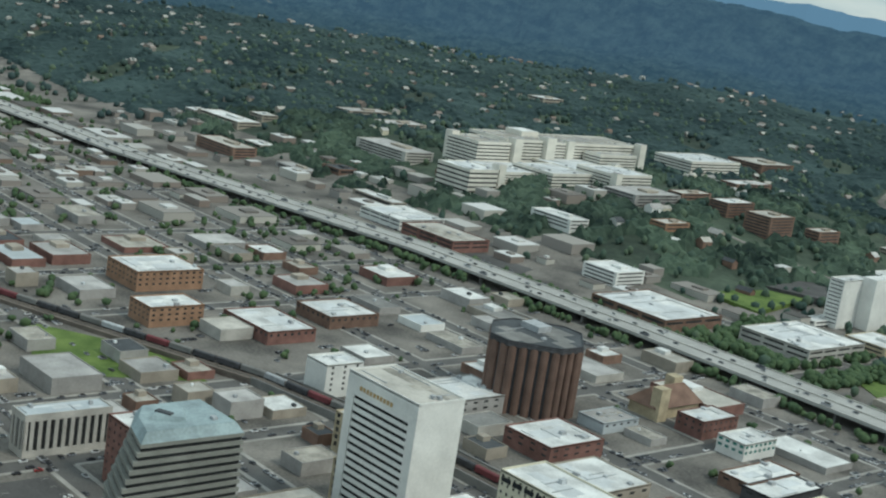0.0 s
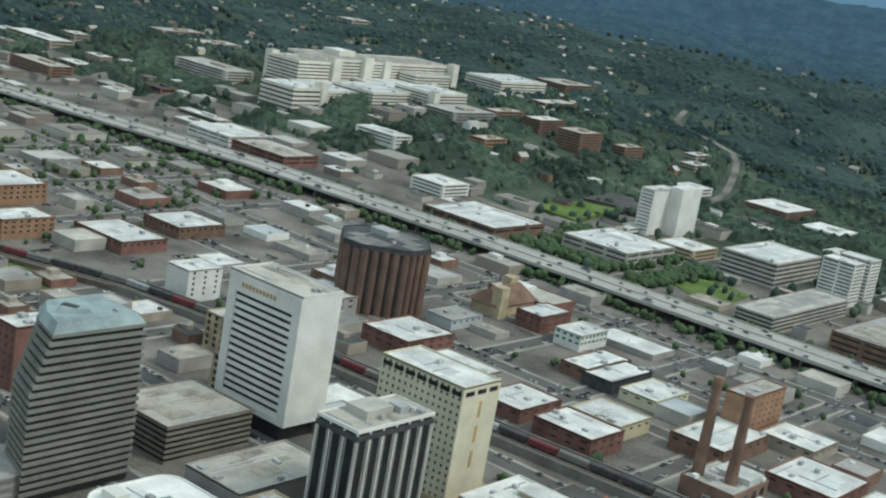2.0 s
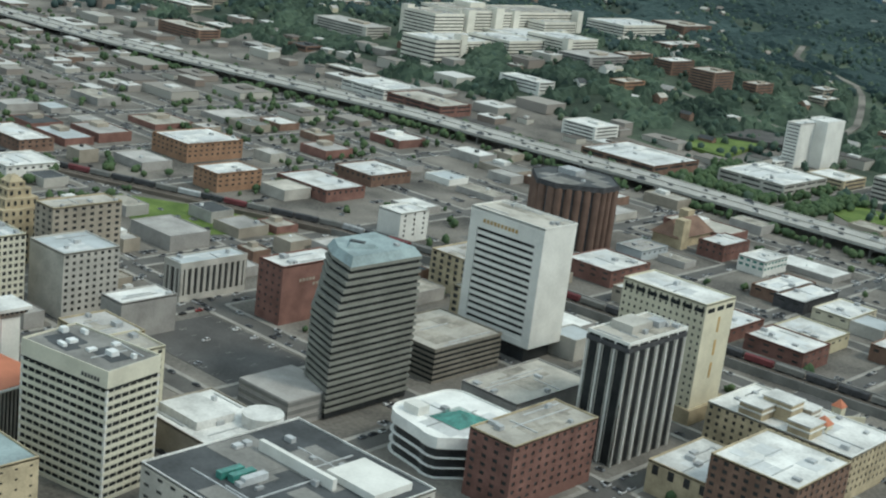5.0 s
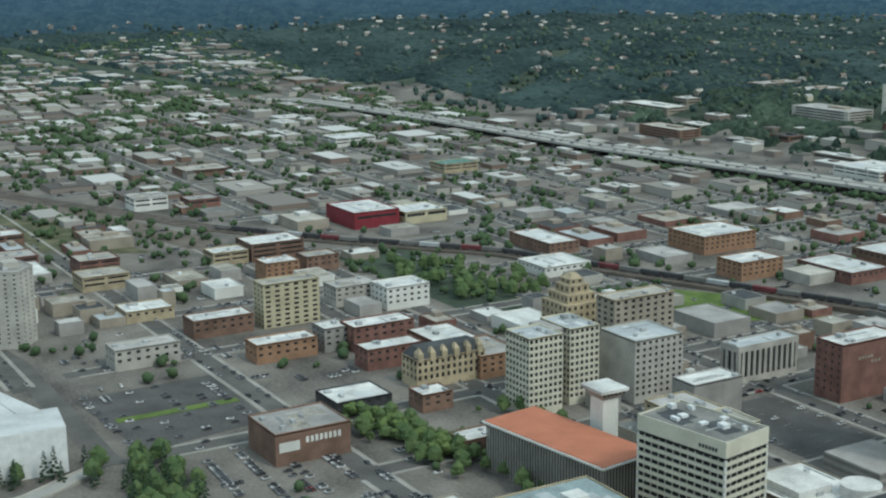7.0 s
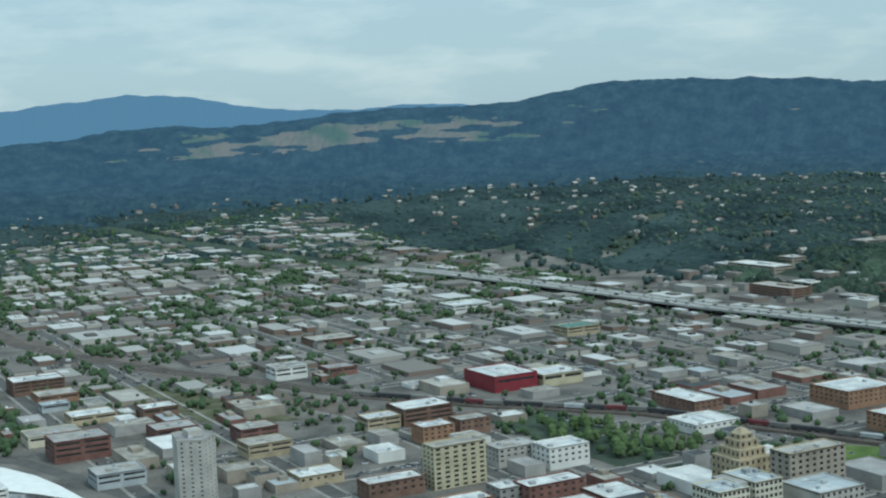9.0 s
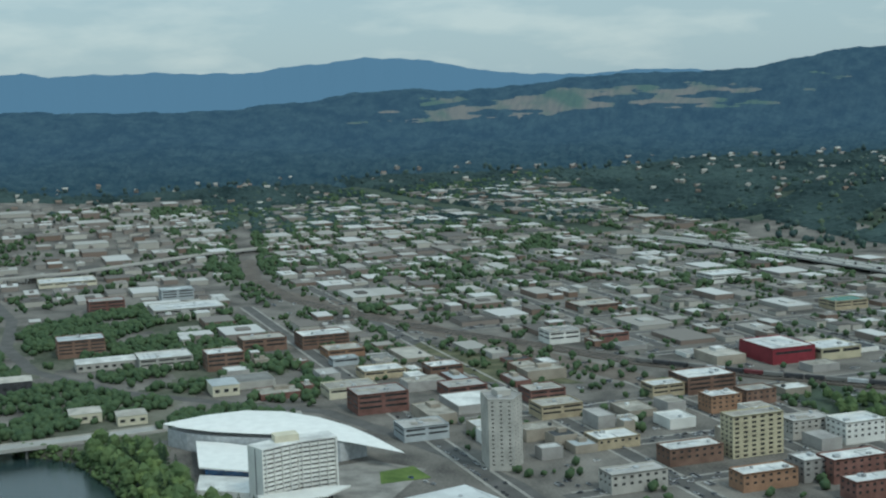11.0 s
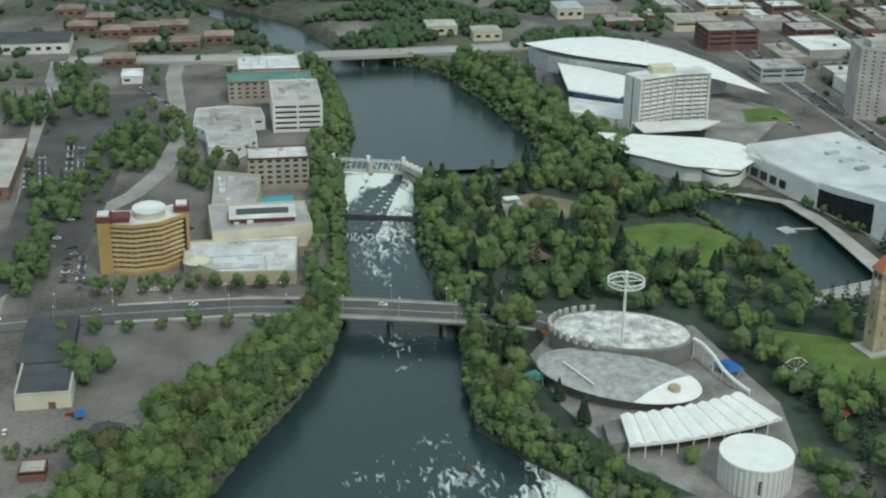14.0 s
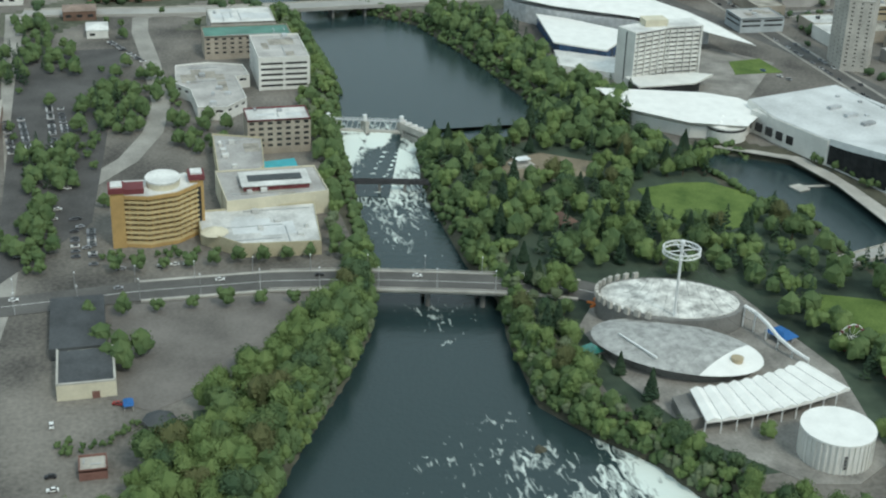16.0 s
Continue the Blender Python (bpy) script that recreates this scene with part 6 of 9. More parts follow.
def pavilion():
    """Old fairground: mast with ring, ring stand, two shells, tents and a drum theatre."""
    e = start("ring_mast", "white steel mast with a ring and cables", "mast", rect(130, 137, 707, 714))
    m = Mesh()
    m.tube((133, 710, 0), (133, 710, 44), 0.75, 0.6, 10)
    part("pole", m, "metal_white", e)
    m = Mesh()
    for k in range(28):
        a0, a1 = k * 0.2244, (k + 1) * 0.2244
        for z in (40, 42):
            m.tube((133 + 8 * math.cos(a0), 710 + 8 * math.sin(a0), z), (133 + 8 * math.cos(a1), 710 + 8 * math.sin(a1), z), 0.32, 0.32, 5)
        m.tube((133 + 8 * math.cos(a0), 710 + 8 * math.sin(a0), 40), (133 + 8 * math.cos(a1), 710 + 8 * math.sin(a1), 42), 0.18, 0.18, 4)
    part("ring", m, "metal_white", e)
    for k in range(4):
        m = Mesh()
        a = k * 1.5708
        m.tube((133, 710, 41), (133 + 8 * math.cos(a), 710 + 8 * math.sin(a), 41), 0.25, 0.25, 5)
        part("spoke", m, "metal_white", e)
    ball = Mesh()
    for i in range(6):
        for j in range(10):
            def s(u, v):
                return (133 + 1.1 * math.sin(u) * math.cos(v), 710 + 1.1 * math.sin(u) * math.sin(v), 45 + 1.1 * math.cos(u))
            u0, u1, v0, v1 = i * math.pi / 6, (i + 1) * math.pi / 6, j * 0.62832, (j + 1) * 0.62832
            ball.face([s(u0, v0), s(u1, v0), s(u1, v1), s(u0, v1)])
    part("beacon", ball, "metal_white", e)
    for k in range(22):
        a = k * 6.2832 / 22
        ax, ay = 133 + 8 * math.cos(a), 710 + 8 * math.sin(a)
        bx, by = 150 + 36 * math.cos(a), 690 + 40 * math.sin(a)
        m = Mesh()
        prev = (ax, ay, 40)
        for i in range(1, 7):
            t = i / 6
            cur = (ax + (bx - ax) * t, ay + (by - ay) * t, 40 - 32 * (1 - (1 - t) ** 2.2))
            m.tube(prev, cur, 0.05, 0.05, 3)
            prev = cur
        part("cable", m, "steel_dark", e)
    # ring stand with crenellated wall
    def oval(cx, cy, a, b, deg, n=40):
        c, s = math.cos(radians(deg)), math.sin(radians(deg))
        return [(cx + a * math.cos(6.28319 * k / n) * c - b * math.sin(6.28319 * k / n) * s, cy + a * math.cos(6.28319 * k / n) * s + b * math.sin(6.28319 * k / n) * c) for k in range(n)]
    o = oval(150, 705, 33, 21, 70)
    e = start("ring_stand", "concrete ring stand with a worn white floor", "pavilion", [(140, 680), (165, 715)])
    part("drum", slab(o, 0, 9), "dark_concrete", e)
    part("floor_sheet", slab(grown(o, -2), 9, 9.4), "worn_floor", e)
    for k, (x, y) in enumerate(o):
        if k < 9 or k >= 33:
            put("merlon", PANES["concrete"], e, Matrix.Translation((x, y, 10)) @ Matrix.Rotation(math.atan2(y - 705, x - 150), 4, "Z") @ scaled(1.4, 2.6, 3.2))
    # flat shell roof, grey with a white southern lens
    o = oval(113, 717, 37, 22, 54, 48)
    e = start("shell_roof", "low oval shell roof, weathered grey with a white end", "pavilion", [(85, 690), (128, 750)])
    part("wall", slab(grown(o, -5), 0, 6), "dark_concrete", e)
    m = Mesh()
    for k in range(48):
        a, b = o[k], o[(k + 1) % 48]
        for i in range(4):
            u0, u1 = i / 4, (i + 1) / 4
            def q(p, u):
                return (113 + (p[0] - 113) * u, 717 + (p[1] - 717) * u, 6 + 3.6 * (1 - u * u))
            m.face([q(a, u0), q(a, u1), q(b, u1), q(b, u0)] if i else [q(a, u1), q(b, u1), (113, 717, 9.6)])
    me = m.data("roof", "shell_grey", "shell_white")
    bm = bmesh.new()
    bm.from_mesh(me)
    seam, across = Vector((95.5, 706, 0)), Vector((36, 23, 0)).normalized()
    bmesh.ops.bisect_plane(bm, geom=bm.verts[:] + bm.edges[:] + bm.faces[:], plane_co=seam, plane_no=across)
    for f in bm.faces:
        f.material_index = 1 if (f.calc_center_median() - seam).dot(across) < 0 else 0
    bm.to_mesh(me)
    bm.free()
    part("roof", me, "", e)
    part("cap", tubed(94, 698, 7.2, 9.2, 2.6, 16), "tan_stone", e)
    put("roof_rib", PANES["metal_white"], e, Matrix.Translation((112, 735, 8.8)) @ Matrix.Rotation(radians(20), 4, "Z") @ scaled(24, 0.7, 0.5))
    # white tent row
    e = start("tent_row", "curved row of white tent roofs", "tent", [(52, 662), (84, 734)])
    for k in range(10):
        t0, t1 = k / 10, (k + 1) / 10
        def edge(t, r):
            a = radians(196 - 48 * t)
            return (118 + r * math.cos(a) * 1.0 + 8 * t, 722 + r * math.sin(a) * 1.0 - 64 * t + 6)
        def lane(t, w):
            x, y = 65 + 12 * t * t, 728 - 62 * t
            return (x + 11 * w, y + 6 * w * (t - 0.2))
        m = Mesh()
        a, b, c, d = lane(t0, -1), lane(t0, 1), lane(t1, 1), lane(t1, -1)
        mid0, mid1 = ((a[0] + d[0]) / 2, (a[1] + d[1]) / 2), ((b[0] + c[0]) / 2, (b[1] + c[1]) / 2)
        m.face([(*a, 6.5), (*b, 7.6), (*mid1, 8.8), (*mid0, 7.7)])
        m.face([(*mid0, 7.7), (*mid1, 8.8), (*c, 7.6), (*d, 6.5)])
        m.face([(*a, 5.6), (*a, 6.5), (*mid0, 7.7), (*d, 6.5), (*d, 5.6)])
        part("tent_roof", m, "shell_white", e)
        m = Mesh()
        m.tube((*a, 6.55), (*b, 7.65), 0.12, 0.12, 6)
        part("seam", m, "metal_grey", e)
        put("post", PANES["metal_white"], e, Matrix.Translation((a[0] + 0.4, a[1], 3)) @ scaled(0.4, 0.4, 6))
    part("back_wall", slab([(58, 736), (76, 734), (90, 668), (74, 664)], 0, 5), "dark_concrete", e)
    # drum theatre
    e = start("drum_theatre", "white ribbed drum theatre with a domed flat roof", "theatre", [(12, 676), (42, 706)])
    part("wall", tubed(32, 686, 0, 12.2, 13.6, 48), "white_wall", e)
    rib = unit_box("rib", "white_wall")
    for k in range(40):
        a = k * 6.28319 / 40
        put("rib", rib, e, Matrix.Translation((32 + 13.7 * math.cos(a), 686 + 13.7 * math.sin(a), 6.1)) @ Matrix.Rotation(a, 4, "Z") @ scaled(0.6, 0.7, 12.1))
    part("roof", tubed(32, 686, 12.2, 13, 14.1, 48), "shell_white", e)
    for k in range(4):
        put("sign_bar", PANES["steel_dark"], e, Matrix.Translation((18.2, 689.5, 3.5 + 1.5 * k)) @ scaled(0.3, 0.9, 1.0))
    # rides and stalls
    e = start("slide_tower", "long white slide on posts", "ride", [(100, 628), (170, 672)])
    pts = [(134, 676, 10.5), (129, 673, 9.5), (121, 671, 8), (112, 670, 6), (104, 667, 4), (97, 663, 2.5)]
    m = Mesh()
    for a, b in zip(pts, pts[1:]):
        m.tube(a, b, 0.9, 0.9, 6)
    part("chute", m, "metal_white", e)
    for x, y, z in pts:
        put("post", PANES["metal_white"], e, Matrix.Translation((x, y, z / 2)) @ scaled(0.5, 0.5, z))
    for x, y, w, d, c, lab in ((120, 664, 12, 9, "blue_canvas", "blue canvas stall roof"), (150, 722, 6, 6, "blue_canvas", "blue canvas stall roof"), (122, 752, 8, 9, "glass_green", "green canvas stall roof"), (74, 634, 9, 8, "red_metal", "red roofed food stall")):
        ee = empty("market_stall", x, y, 0, lab, "stall", "fairground stalls")
        claim(rect(x - w / 2, x + w / 2, y - d / 2, y + d / 2), 0)
        m = Mesh()
        m.prism(turned(x, y, w, d, 20), 3, 5.2, top=turned(x, y, w * 0.4, d * 0.4, 20))
        part("canopy", m, c, ee)
        for u in (-1, 1):
            for v in (-1, 1):
                put("post", PANES["metal_white"], ee, Matrix.Translation((x + u * w * 0.36, y + v * d * 0.36, 1.5)) @ scaled(0.25, 0.25, 3))
    e = empty("carousel_ride", 160, 735, 0, "orange fairground ride with arms", "ride")
    part("hub", tubed(160, 735, 0, 5, 1.2, 10), "ride_orange", e)
    for k in range(6):
        put("arm", unit_box("arm", "ride_orange"), e, Matrix.Translation((160, 735, 4.2)) @ Matrix.Rotation(k * 1.047, 4, "Z") @ Matrix.Translation((2.6, 0, 0)) @ scaled(5, 0.8, 0.9))
    # wheel
    e = empty("ferris_wheel", 104, 640, 0, "small white ferris wheel", "ride")
    m = Mesh()
    for k in range(20):
        a0, a1 = k * 0.31416, (k + 1) * 0.31416
        m.tube((104, 640 + 6 * math.cos(a0), 7.5 + 6 * math.sin(a0)), (104, 640 + 6 * math.cos(a1), 7.5 + 6 * math.sin(a1)), 0.2, 0.2, 5)
    part("rim", m, "metal_white", e)
    for k in range(10):
        a = k * 0.62832
        m = Mesh()
        m.tube((104, 640, 7.5), (104, 640 + 6 * math.cos(a), 7.5 + 6 * math.sin(a)), 0.1, 0.1, 4)
        part("spoke", m, "metal_white", e)
        put("gondola", PANES["maroon"], e, Matrix.Translation((104, 640 + 6 * math.cos(a), 7 + 6 * math.sin(a))) @ scaled(1, 1.1, 1.1))
    for s in (-1, 1):
        m = Mesh()
        m.tube((104 + s, 640 + 3.5 * s, 0), (104, 640, 7.5), 0.2, 0.2, 5)
        part("stand", m, "metal_white", e)


def clock_tower():
    p = turned(130, 586, 7.4, 7.4, 12)
    e = start("clock_tower", "tan brick clock tower with a red pyramid roof", "clock tower", p)
    part("base", slab(turned(130, 586, 15, 15, 12), 0, 1.4), "concrete", e)
    part("shaft", slab(p, 1.4, 33), "tan_stone", e)
    for k, z in enumerate((30.5, 40.0)):
        part("cornice", slab(grown(p, 0.5), z, z + 0.9), "tan_stone", e)
    part("belfry", slab(grown(p, -0.1), 33, 40), "tan_stone", e)
    m = Mesh()
    m.prism(grown(p, 0.5), 41, 48.6, top=turned(130, 586, 0.3, 0.3, 12))
    part("roof", m, "terracotta_roof", e)
    for i in range(4):
        a, b = p[i], p[(i + 1) % 4]
        m = Mesh()
        q = edge_pose(a, b, 3.7, 34.5, 0.12)
        m.tube(q @ Vector((0, 0, 0)), q @ Vector((0, 0.15, 0)), 1.7, 1.7, 20)
        part("clock_face", m, "white_wall", e)
        for s in (-1.5, 1.5):
            put("arch_opening", PANES["steel_dark"], e, edge_pose(a, b, 3.7 + s, 38.2, 0.0) @ scaled(1.7, 0.3, 2.6))
        for z in (10, 18, 25):
            put("slit_window", PANES["steel_dark"], e, edge_pose(a, b, 3.7, z, 0.0) @ scaled(0.7, 0.3, 2.4))


core_towers()
core_blocks()
south_side()
hospital()
east_side()
riverside()
pavilion()
clock_tower()
for e in PLACED:
    kind = e.name.split(".")[0]
    dx, dy = (0.0, 0.0) if kind in EXACT | HILL_BLOCKS else SHIFT.get(kind) or drift(e.location.x, e.location.y)
    e.location = (e.location.x + dx, e.location.y + dy, e.location.z)
    if kind == "golden_hotel":
        e.scale = (1.0, 0.86, 0.87)


# ---- roads, railway, bridges ----
def ribbon(pts, half, z0, z1):
    """A band of constant width along a line, as one slab; z may differ from point to point."""
    m = Mesh()
    n = len(pts)
    rim = []
    for i, p in enumerate(pts):
        a, b = Vector(pts[max(0, i - 1)][:2]), Vector(pts[min(n - 1, i + 1)][:2])
        u = (b - a).normalized()
        o = Vector((-u.y, u.x))
        h = p[2] if len(p) > 2 else 0.0
        q = Vector(p[:2])
        rim.append(((q + o * half), (q - o * half), h))
    for (l0, r0, h0), (l1, r1, h1) in zip(rim, rim[1:]):
        k = len(m.v)
        m.v += [(l0.x, l0.y, h0 + z0), (r0.x, r0.y, h0 + z0), (r1.x, r1.y, h1 + z0), (l1.x, l1.y, h1 + z0),
                (l0.x, l0.y, h0 + z1), (r0.x, r0.y, h0 + z1), (r1.x, r1.y, h1 + z1), (l1.x, l1.y, h1 + z1)]
        for q in ((3, 2, 1, 0), (4, 5, 6, 7), (0, 1, 5, 4), (2, 3, 7, 6), (1, 2, 6, 5), (3, 0, 4, 7)):
            m.f.append(tuple(k + i for i in q))
            m.mi.append(0)
    return m


def offset(pts, d):
    out = []
    for i, p in enumerate(pts):
        a, b = Vector(pts[max(0, i - 1)][:2]), Vector(pts[min(len(pts) - 1, i + 1)][:2])
        u = (b - a).normalized()
        out.append((p[0] - u.y * d, p[1] + u.x * d, *p[2:]))
    return out


def along(pts, step):
    """Places at even steps along a line, with the heading there."""
    out, rest = [], 0.0
    for a, b in zip(pts, pts[1:]):
        va, vb = Vector(a[:2]), Vector(b[:2])
        L = (vb - va).length
        s = rest
        while s < L:
            t = s / L
            za, zb = (a[2], b[2]) if len(a) > 2 else (0, 0)
            out.append((a[0] + (b[0] - a[0]) * t, a[1] + (b[1] - a[1]) * t, za + (zb - za) * t, math.atan2(b[1] - a[1], b[0] - a[0])))
            s += step
        rest = s - L
    return out


FREEWAY = [(-900, -466, 9), (-400, -463, 9), (0, -462, 9), (250, -461, 9), (510, -452, 9), (650, -430, 9), (780, -408, 9), (960, -385, 8), (1290, -368, 7), (1600, -330, 6), (2000, -190, 5), (2300, -80, 5), (2700, 20, 12)]
RAIL = [(-420, -150, 4), (-208, -138, 4), (-36, -125, 4), (110, -118, 4), (241, -94, 4), (347, -53, 3), (538, 21, 2), (651, 110, 1.5), (760, 180, 1), (900, 235, 0.6), (1020, 290, 0.5), (1162, 340, 0.4), (1317, 380, 0.4), (1545, 387, 0.4), (1900, 330, 0.4), (2300, 250, 0.4)]

e = empty("freeway", 0, -462, 0, "elevated concrete freeway with barriers on dark piers", "freeway", kind="structure")
part("deck", ribbon(FREEWAY, 19.5, -1.6, 0.0), "freeway_concrete", e)
for d in (19.2, 0, -19.2):
    part("barrier", ribbon(offset(FREEWAY, d), 0.3, 0.0, 1.0), "concrete", e)
for d in (4.2, 8.0, 11.8, -4.2, -8.0, -11.8):
    m = Mesh()
    for x, y, z, a in along(offset(FREEWAY, d), 12.0):
        c, s = math.cos(a) * 2.2, math.sin(a) * 2.2
        m.face([(x - c + 0.05 * s, y - s - 0.05 * c, z + 0.02), (x + c + 0.05 * s, y + s - 0.05 * c, z + 0.02), (x + c - 0.05 * s, y + s + 0.05 * c, z + 0.02), (x - c - 0.05 * s, y - s + 0.05 * c, z + 0.02)])
    part("lane_marks", m, "paint_marking", e)
pier = unit_box("pier", "dark_concrete")
for x, y, z, a in along(FREEWAY, 40.0):
    if -500 < x < 1300:
        for k in (-12, 12):
            put("pier", pier, e, Matrix.Translation((x - math.sin(a) * k, y + math.cos(a) * k, (z - 1.6) / 2)) @ Matrix.Rotation(a, 4, "Z") @ scaled(1.6, 5, z - 1.6))

YARD = [(560, 150, 0.1), (662, 205, 0.1), (778, 233, 0.1), (951, 278, 0.1), (1194, 328, 0.1), (1461, 405, 0.1)]
tagged(part("ground", ribbon(YARD, 17, -1.0, 0.0), "rail_ballast"), "wide brown gravel strip beside the railway", "rail yard", kind="structure")
e = empty("railway", 0, -125, 0, "railway on a low embankment with several tracks", "railway", kind="structure")
m = ribbon(RAIL, 11, -6, 0.0)
part("embankment", m, "rail_ballast", e)
for d in (-7.5, -2.5, 2.5, 7.5):
    for g in (-0.75, 0.75):
        part("rail", ribbon(offset(RAIL, d + g), 0.12, 0.0, 0.2), "steel_dark", e)
for d in (10.6, -10.6):
    part("viaduct_wall", ribbon(offset(RAIL[:5], d), 0.5, -4.2, 1.0), "dark_concrete", e)


def railcar_mesh():
    m = Mesh()
    m.box(-8.6, 8.6, -1.5, 1.5, 1.0, 3.9)
    m.prism([(-8.6, -1.5), (8.6, -1.5), (8.6, 1.5), (-8.6, 1.5)], 3.9, 4.5, top=[(-8.4, -0.7), (8.4, -0.7), (8.4, 0.7), (-8.4, 0.7)])
    return m.data("body", "steel_dark"), m.data("body", "metal_grey"), m.data("body", "maroon"), m.data("body", "dark_concrete")


RAILCAR = railcar_mesh()
BOGIE = unit_box("bogie", "tyre")
k = 0
for x, y, z, a in along(offset(RAIL[:9], 2.5), 18.6):
    if -380 < x < 760:
        c = empty("railcar", x, y, z, "%s goods railcar standing on the track" % ("black steel", "dusty grey", "dark maroon", "black steel", "pale grey", "dusty grey", "black steel")[k % 7], "railcar", "goods train")
        put("body", RAILCAR[(0, 3, 2, 0, 1, 3, 0)[k % 7]], c, Matrix.Translation((x, y, z)) @ Matrix.Rotation(a, 4, "Z"))
        for u in (-6, 6):
            put("bogie", BOGIE, c, Matrix.Translation((x + u * math.cos(a), y + u * math.sin(a), z + 0.55)) @ Matrix.Rotation(a, 4, "Z") @ scaled(3, 2.2, 0.9))
        k += 1

# street grid
STREETS_X = [(-9, -420, 640), (79, -420, 420), (163, -420, 700), (221, -420, 700), (336, 120, 1450), (-100, -420, 240), (-226, -420, 900), (-315, -420, 1100), (-400, -420, 1100), (-505, -420, 900), (-600, -420, 800), (448, 380, 1300), (20, 700, 1500), (-60, 600, 1700), (-150, 500, 1700), (-240, 900, 1900), (120, 820, 1500)]
STREETS_Y = [(-205, -430, 420), (-112, -430, 420), (-18, -430, 420), (58, -430, 340), (165, -430, 340), (243, -430, 420), (398, -430, 420), (500, -430, 330), (620, -430, 420), (790, -430, 160), (900, -430, 230), (1010, -420, 270), (1120, -420, 320), (1240, -420, 350), (1370, -400, 360), (1500, -380, 370), (1640, -340, 360), (300, -900, -480), (430, -900, -480), (140, -900, -480), (20, -900, -480)]
for y, x0, x1 in STREETS_X:
    m = Mesh()
    m.box(x0, x1, y - 6, y + 6, -0.4, 0.05)
    tagged(part("road", m, "street"), "straight grey asphalt city street", "street", "city streets", "structure")
    for s in (-1, 1):
        m = Mesh()
        cuts = sorted([x0] + [v for v, a, b in STREETS_Y if x0 < v < x1 and a <= y <= b] + [x1])
        for a, b in zip(cuts, cuts[1:]):
            if b - a > 20:
                m.box(a + 7, b - 7, y + s * 7.4 - 1.4, y + s * 7.4 + 1.4, -0.3, 0.18)
        tagged(part("pavement", m, "pale_paving"), "pale concrete pavement with a raised kerb", "pavement", "pavements", "structure")
for x, y0, y1 in STREETS_Y:
    m = Mesh()
    m.box(x - 5.5, x + 5.5, y0, y1, -0.4, 0.054)
    tagged(part("road", m, "street"), "straight grey asphalt city street", "street", "city streets", "structure")
    for s in (-1, 1):
        m = Mesh()
        cuts = sorted([y0] + [v for v, a, b in STREETS_X if y0 < v < y1 and a <= x <= b] + [y1])
        for a, b in zip(cuts, cuts[1:]):
            if b - a > 20:
                m.box(x + s * 6.9 - 1.3, x + s * 6.9 + 1.3, a + 7.5, b - 7.5, -0.3, 0.176)
        tagged(part("pavement", m, "pale_paving"), "pale concrete pavement with a raised kerb", "pavement", "pavements", "structure")

# parkway and lanes on the north bank
for pts, half in (([(1987, 797), (1613, 753), (1338, 727), (1150, 740), (1000, 720), (860, 650), (760, 560), (700, 500), (600, 470), (520, 450), (440, 438), (240, 440)], 7),
                  ([(676, 868), (690, 900), (676, 914), (640, 916), (570, 912), (481, 910), (427, 918), (384, 934), (354, 955), (325, 978), (293, 990), (250, 997)], 6), ([(700, 1006), (520, 1002), (350, 993), (223, 996), (100, 1010), (-40, 1030)], 6)):
    tagged(part("road", ribbon([(x, y, 0.0) for x, y in pts], half, -0.4, 0.07), "pale_paving" if half == 6 else "street"), "curving paved parkway through trees", "street", "parkways", "structure")
    RECTS += [(x - 12, x + 12, y - 12, y + 12) for x, y, _, _ in along(pts, 10)]

# the street bridge over the river
BRIDGE = [(208, 1050, 0.3), (213, 990, 0.3), (217, 935, 0.5), (216, 876, 0.9), (210.5, 841, 1.3), (200.5, 798, 1.3), (190.5, 757, 0.9), (182, 736, 0.5), (168, 717, 0.3)]
e = empty("bridge", 206, 805, 0, "concrete street bridge with railings and lamps over rapids", "bridge", kind="structure")
part("deck", ribbon(BRIDGE, 9.5, -0.5, 0.0), "street", e)
SPAN = BRIDGE[3:7]
part("girder", ribbon(SPAN, 9.0, -2.2, -0.52), "concrete", e)
for d in (9.7, -9.7):
    part("pavement_edge", ribbon(offset(BRIDGE[2:8], d), 0.9, -0.6, 0.25), "concrete", e)
    part("rail", ribbon(offset(SPAN, d), 0.15, 1.0, 1.25), "concrete", e)
    post = unit_box("post", "concrete")
    for x, y, z, a in along(offset(SPAN, d), 5.0):
        put("rail_post", post, e, Matrix.Translation((x, y, z + 0.6)) @ scaled(0.2, 0.2, 0.9))
part("centre_line", ribbon(BRIDGE, 0.18, 0.004, 0.02), "paint_marking", e)
for y, x in ((830, 208), (805, 202), (780, 196)):
    for u in (-5, 5):
        m = Mesh()
        m.tube((x + u, y, -13), (x + u, y, -0.8), 1.1, 1.1, 12)
        part("pier", m, "dark_concrete", e)
RECTS += [(x - 13, x + 13, y - 13, y + 13) for x, y, _, _ in along(BRIDGE, 10)]


def street_lamp(x, y, z, a):
    o = empty("street_lamp", x, y, z, "tall grey street lamp with a curved arm", "street lamp", "street lamps")
    m = Mesh()
    m.tube((x, y, z), (x, y, z + 9), 0.16, 0.1, 6)
    part("pole", m, "metal_grey", o)
    m = Mesh()
    m.tube((x, y, z + 9), (x + 2.2 * math.cos(a), y + 2.2 * math.sin(a), z + 9.5), 0.08, 0.08, 5)
    part("arm", m, "metal_grey", o)
    put("lamp_head", PANES["metal_white"], o, Matrix.Translation((x + 2.3 * math.cos(a), y + 2.3 * math.sin(a), z + 9.5)) @ Matrix.Rotation(a, 4, "Z") @ scaled(1.2, 0.5, 0.3))


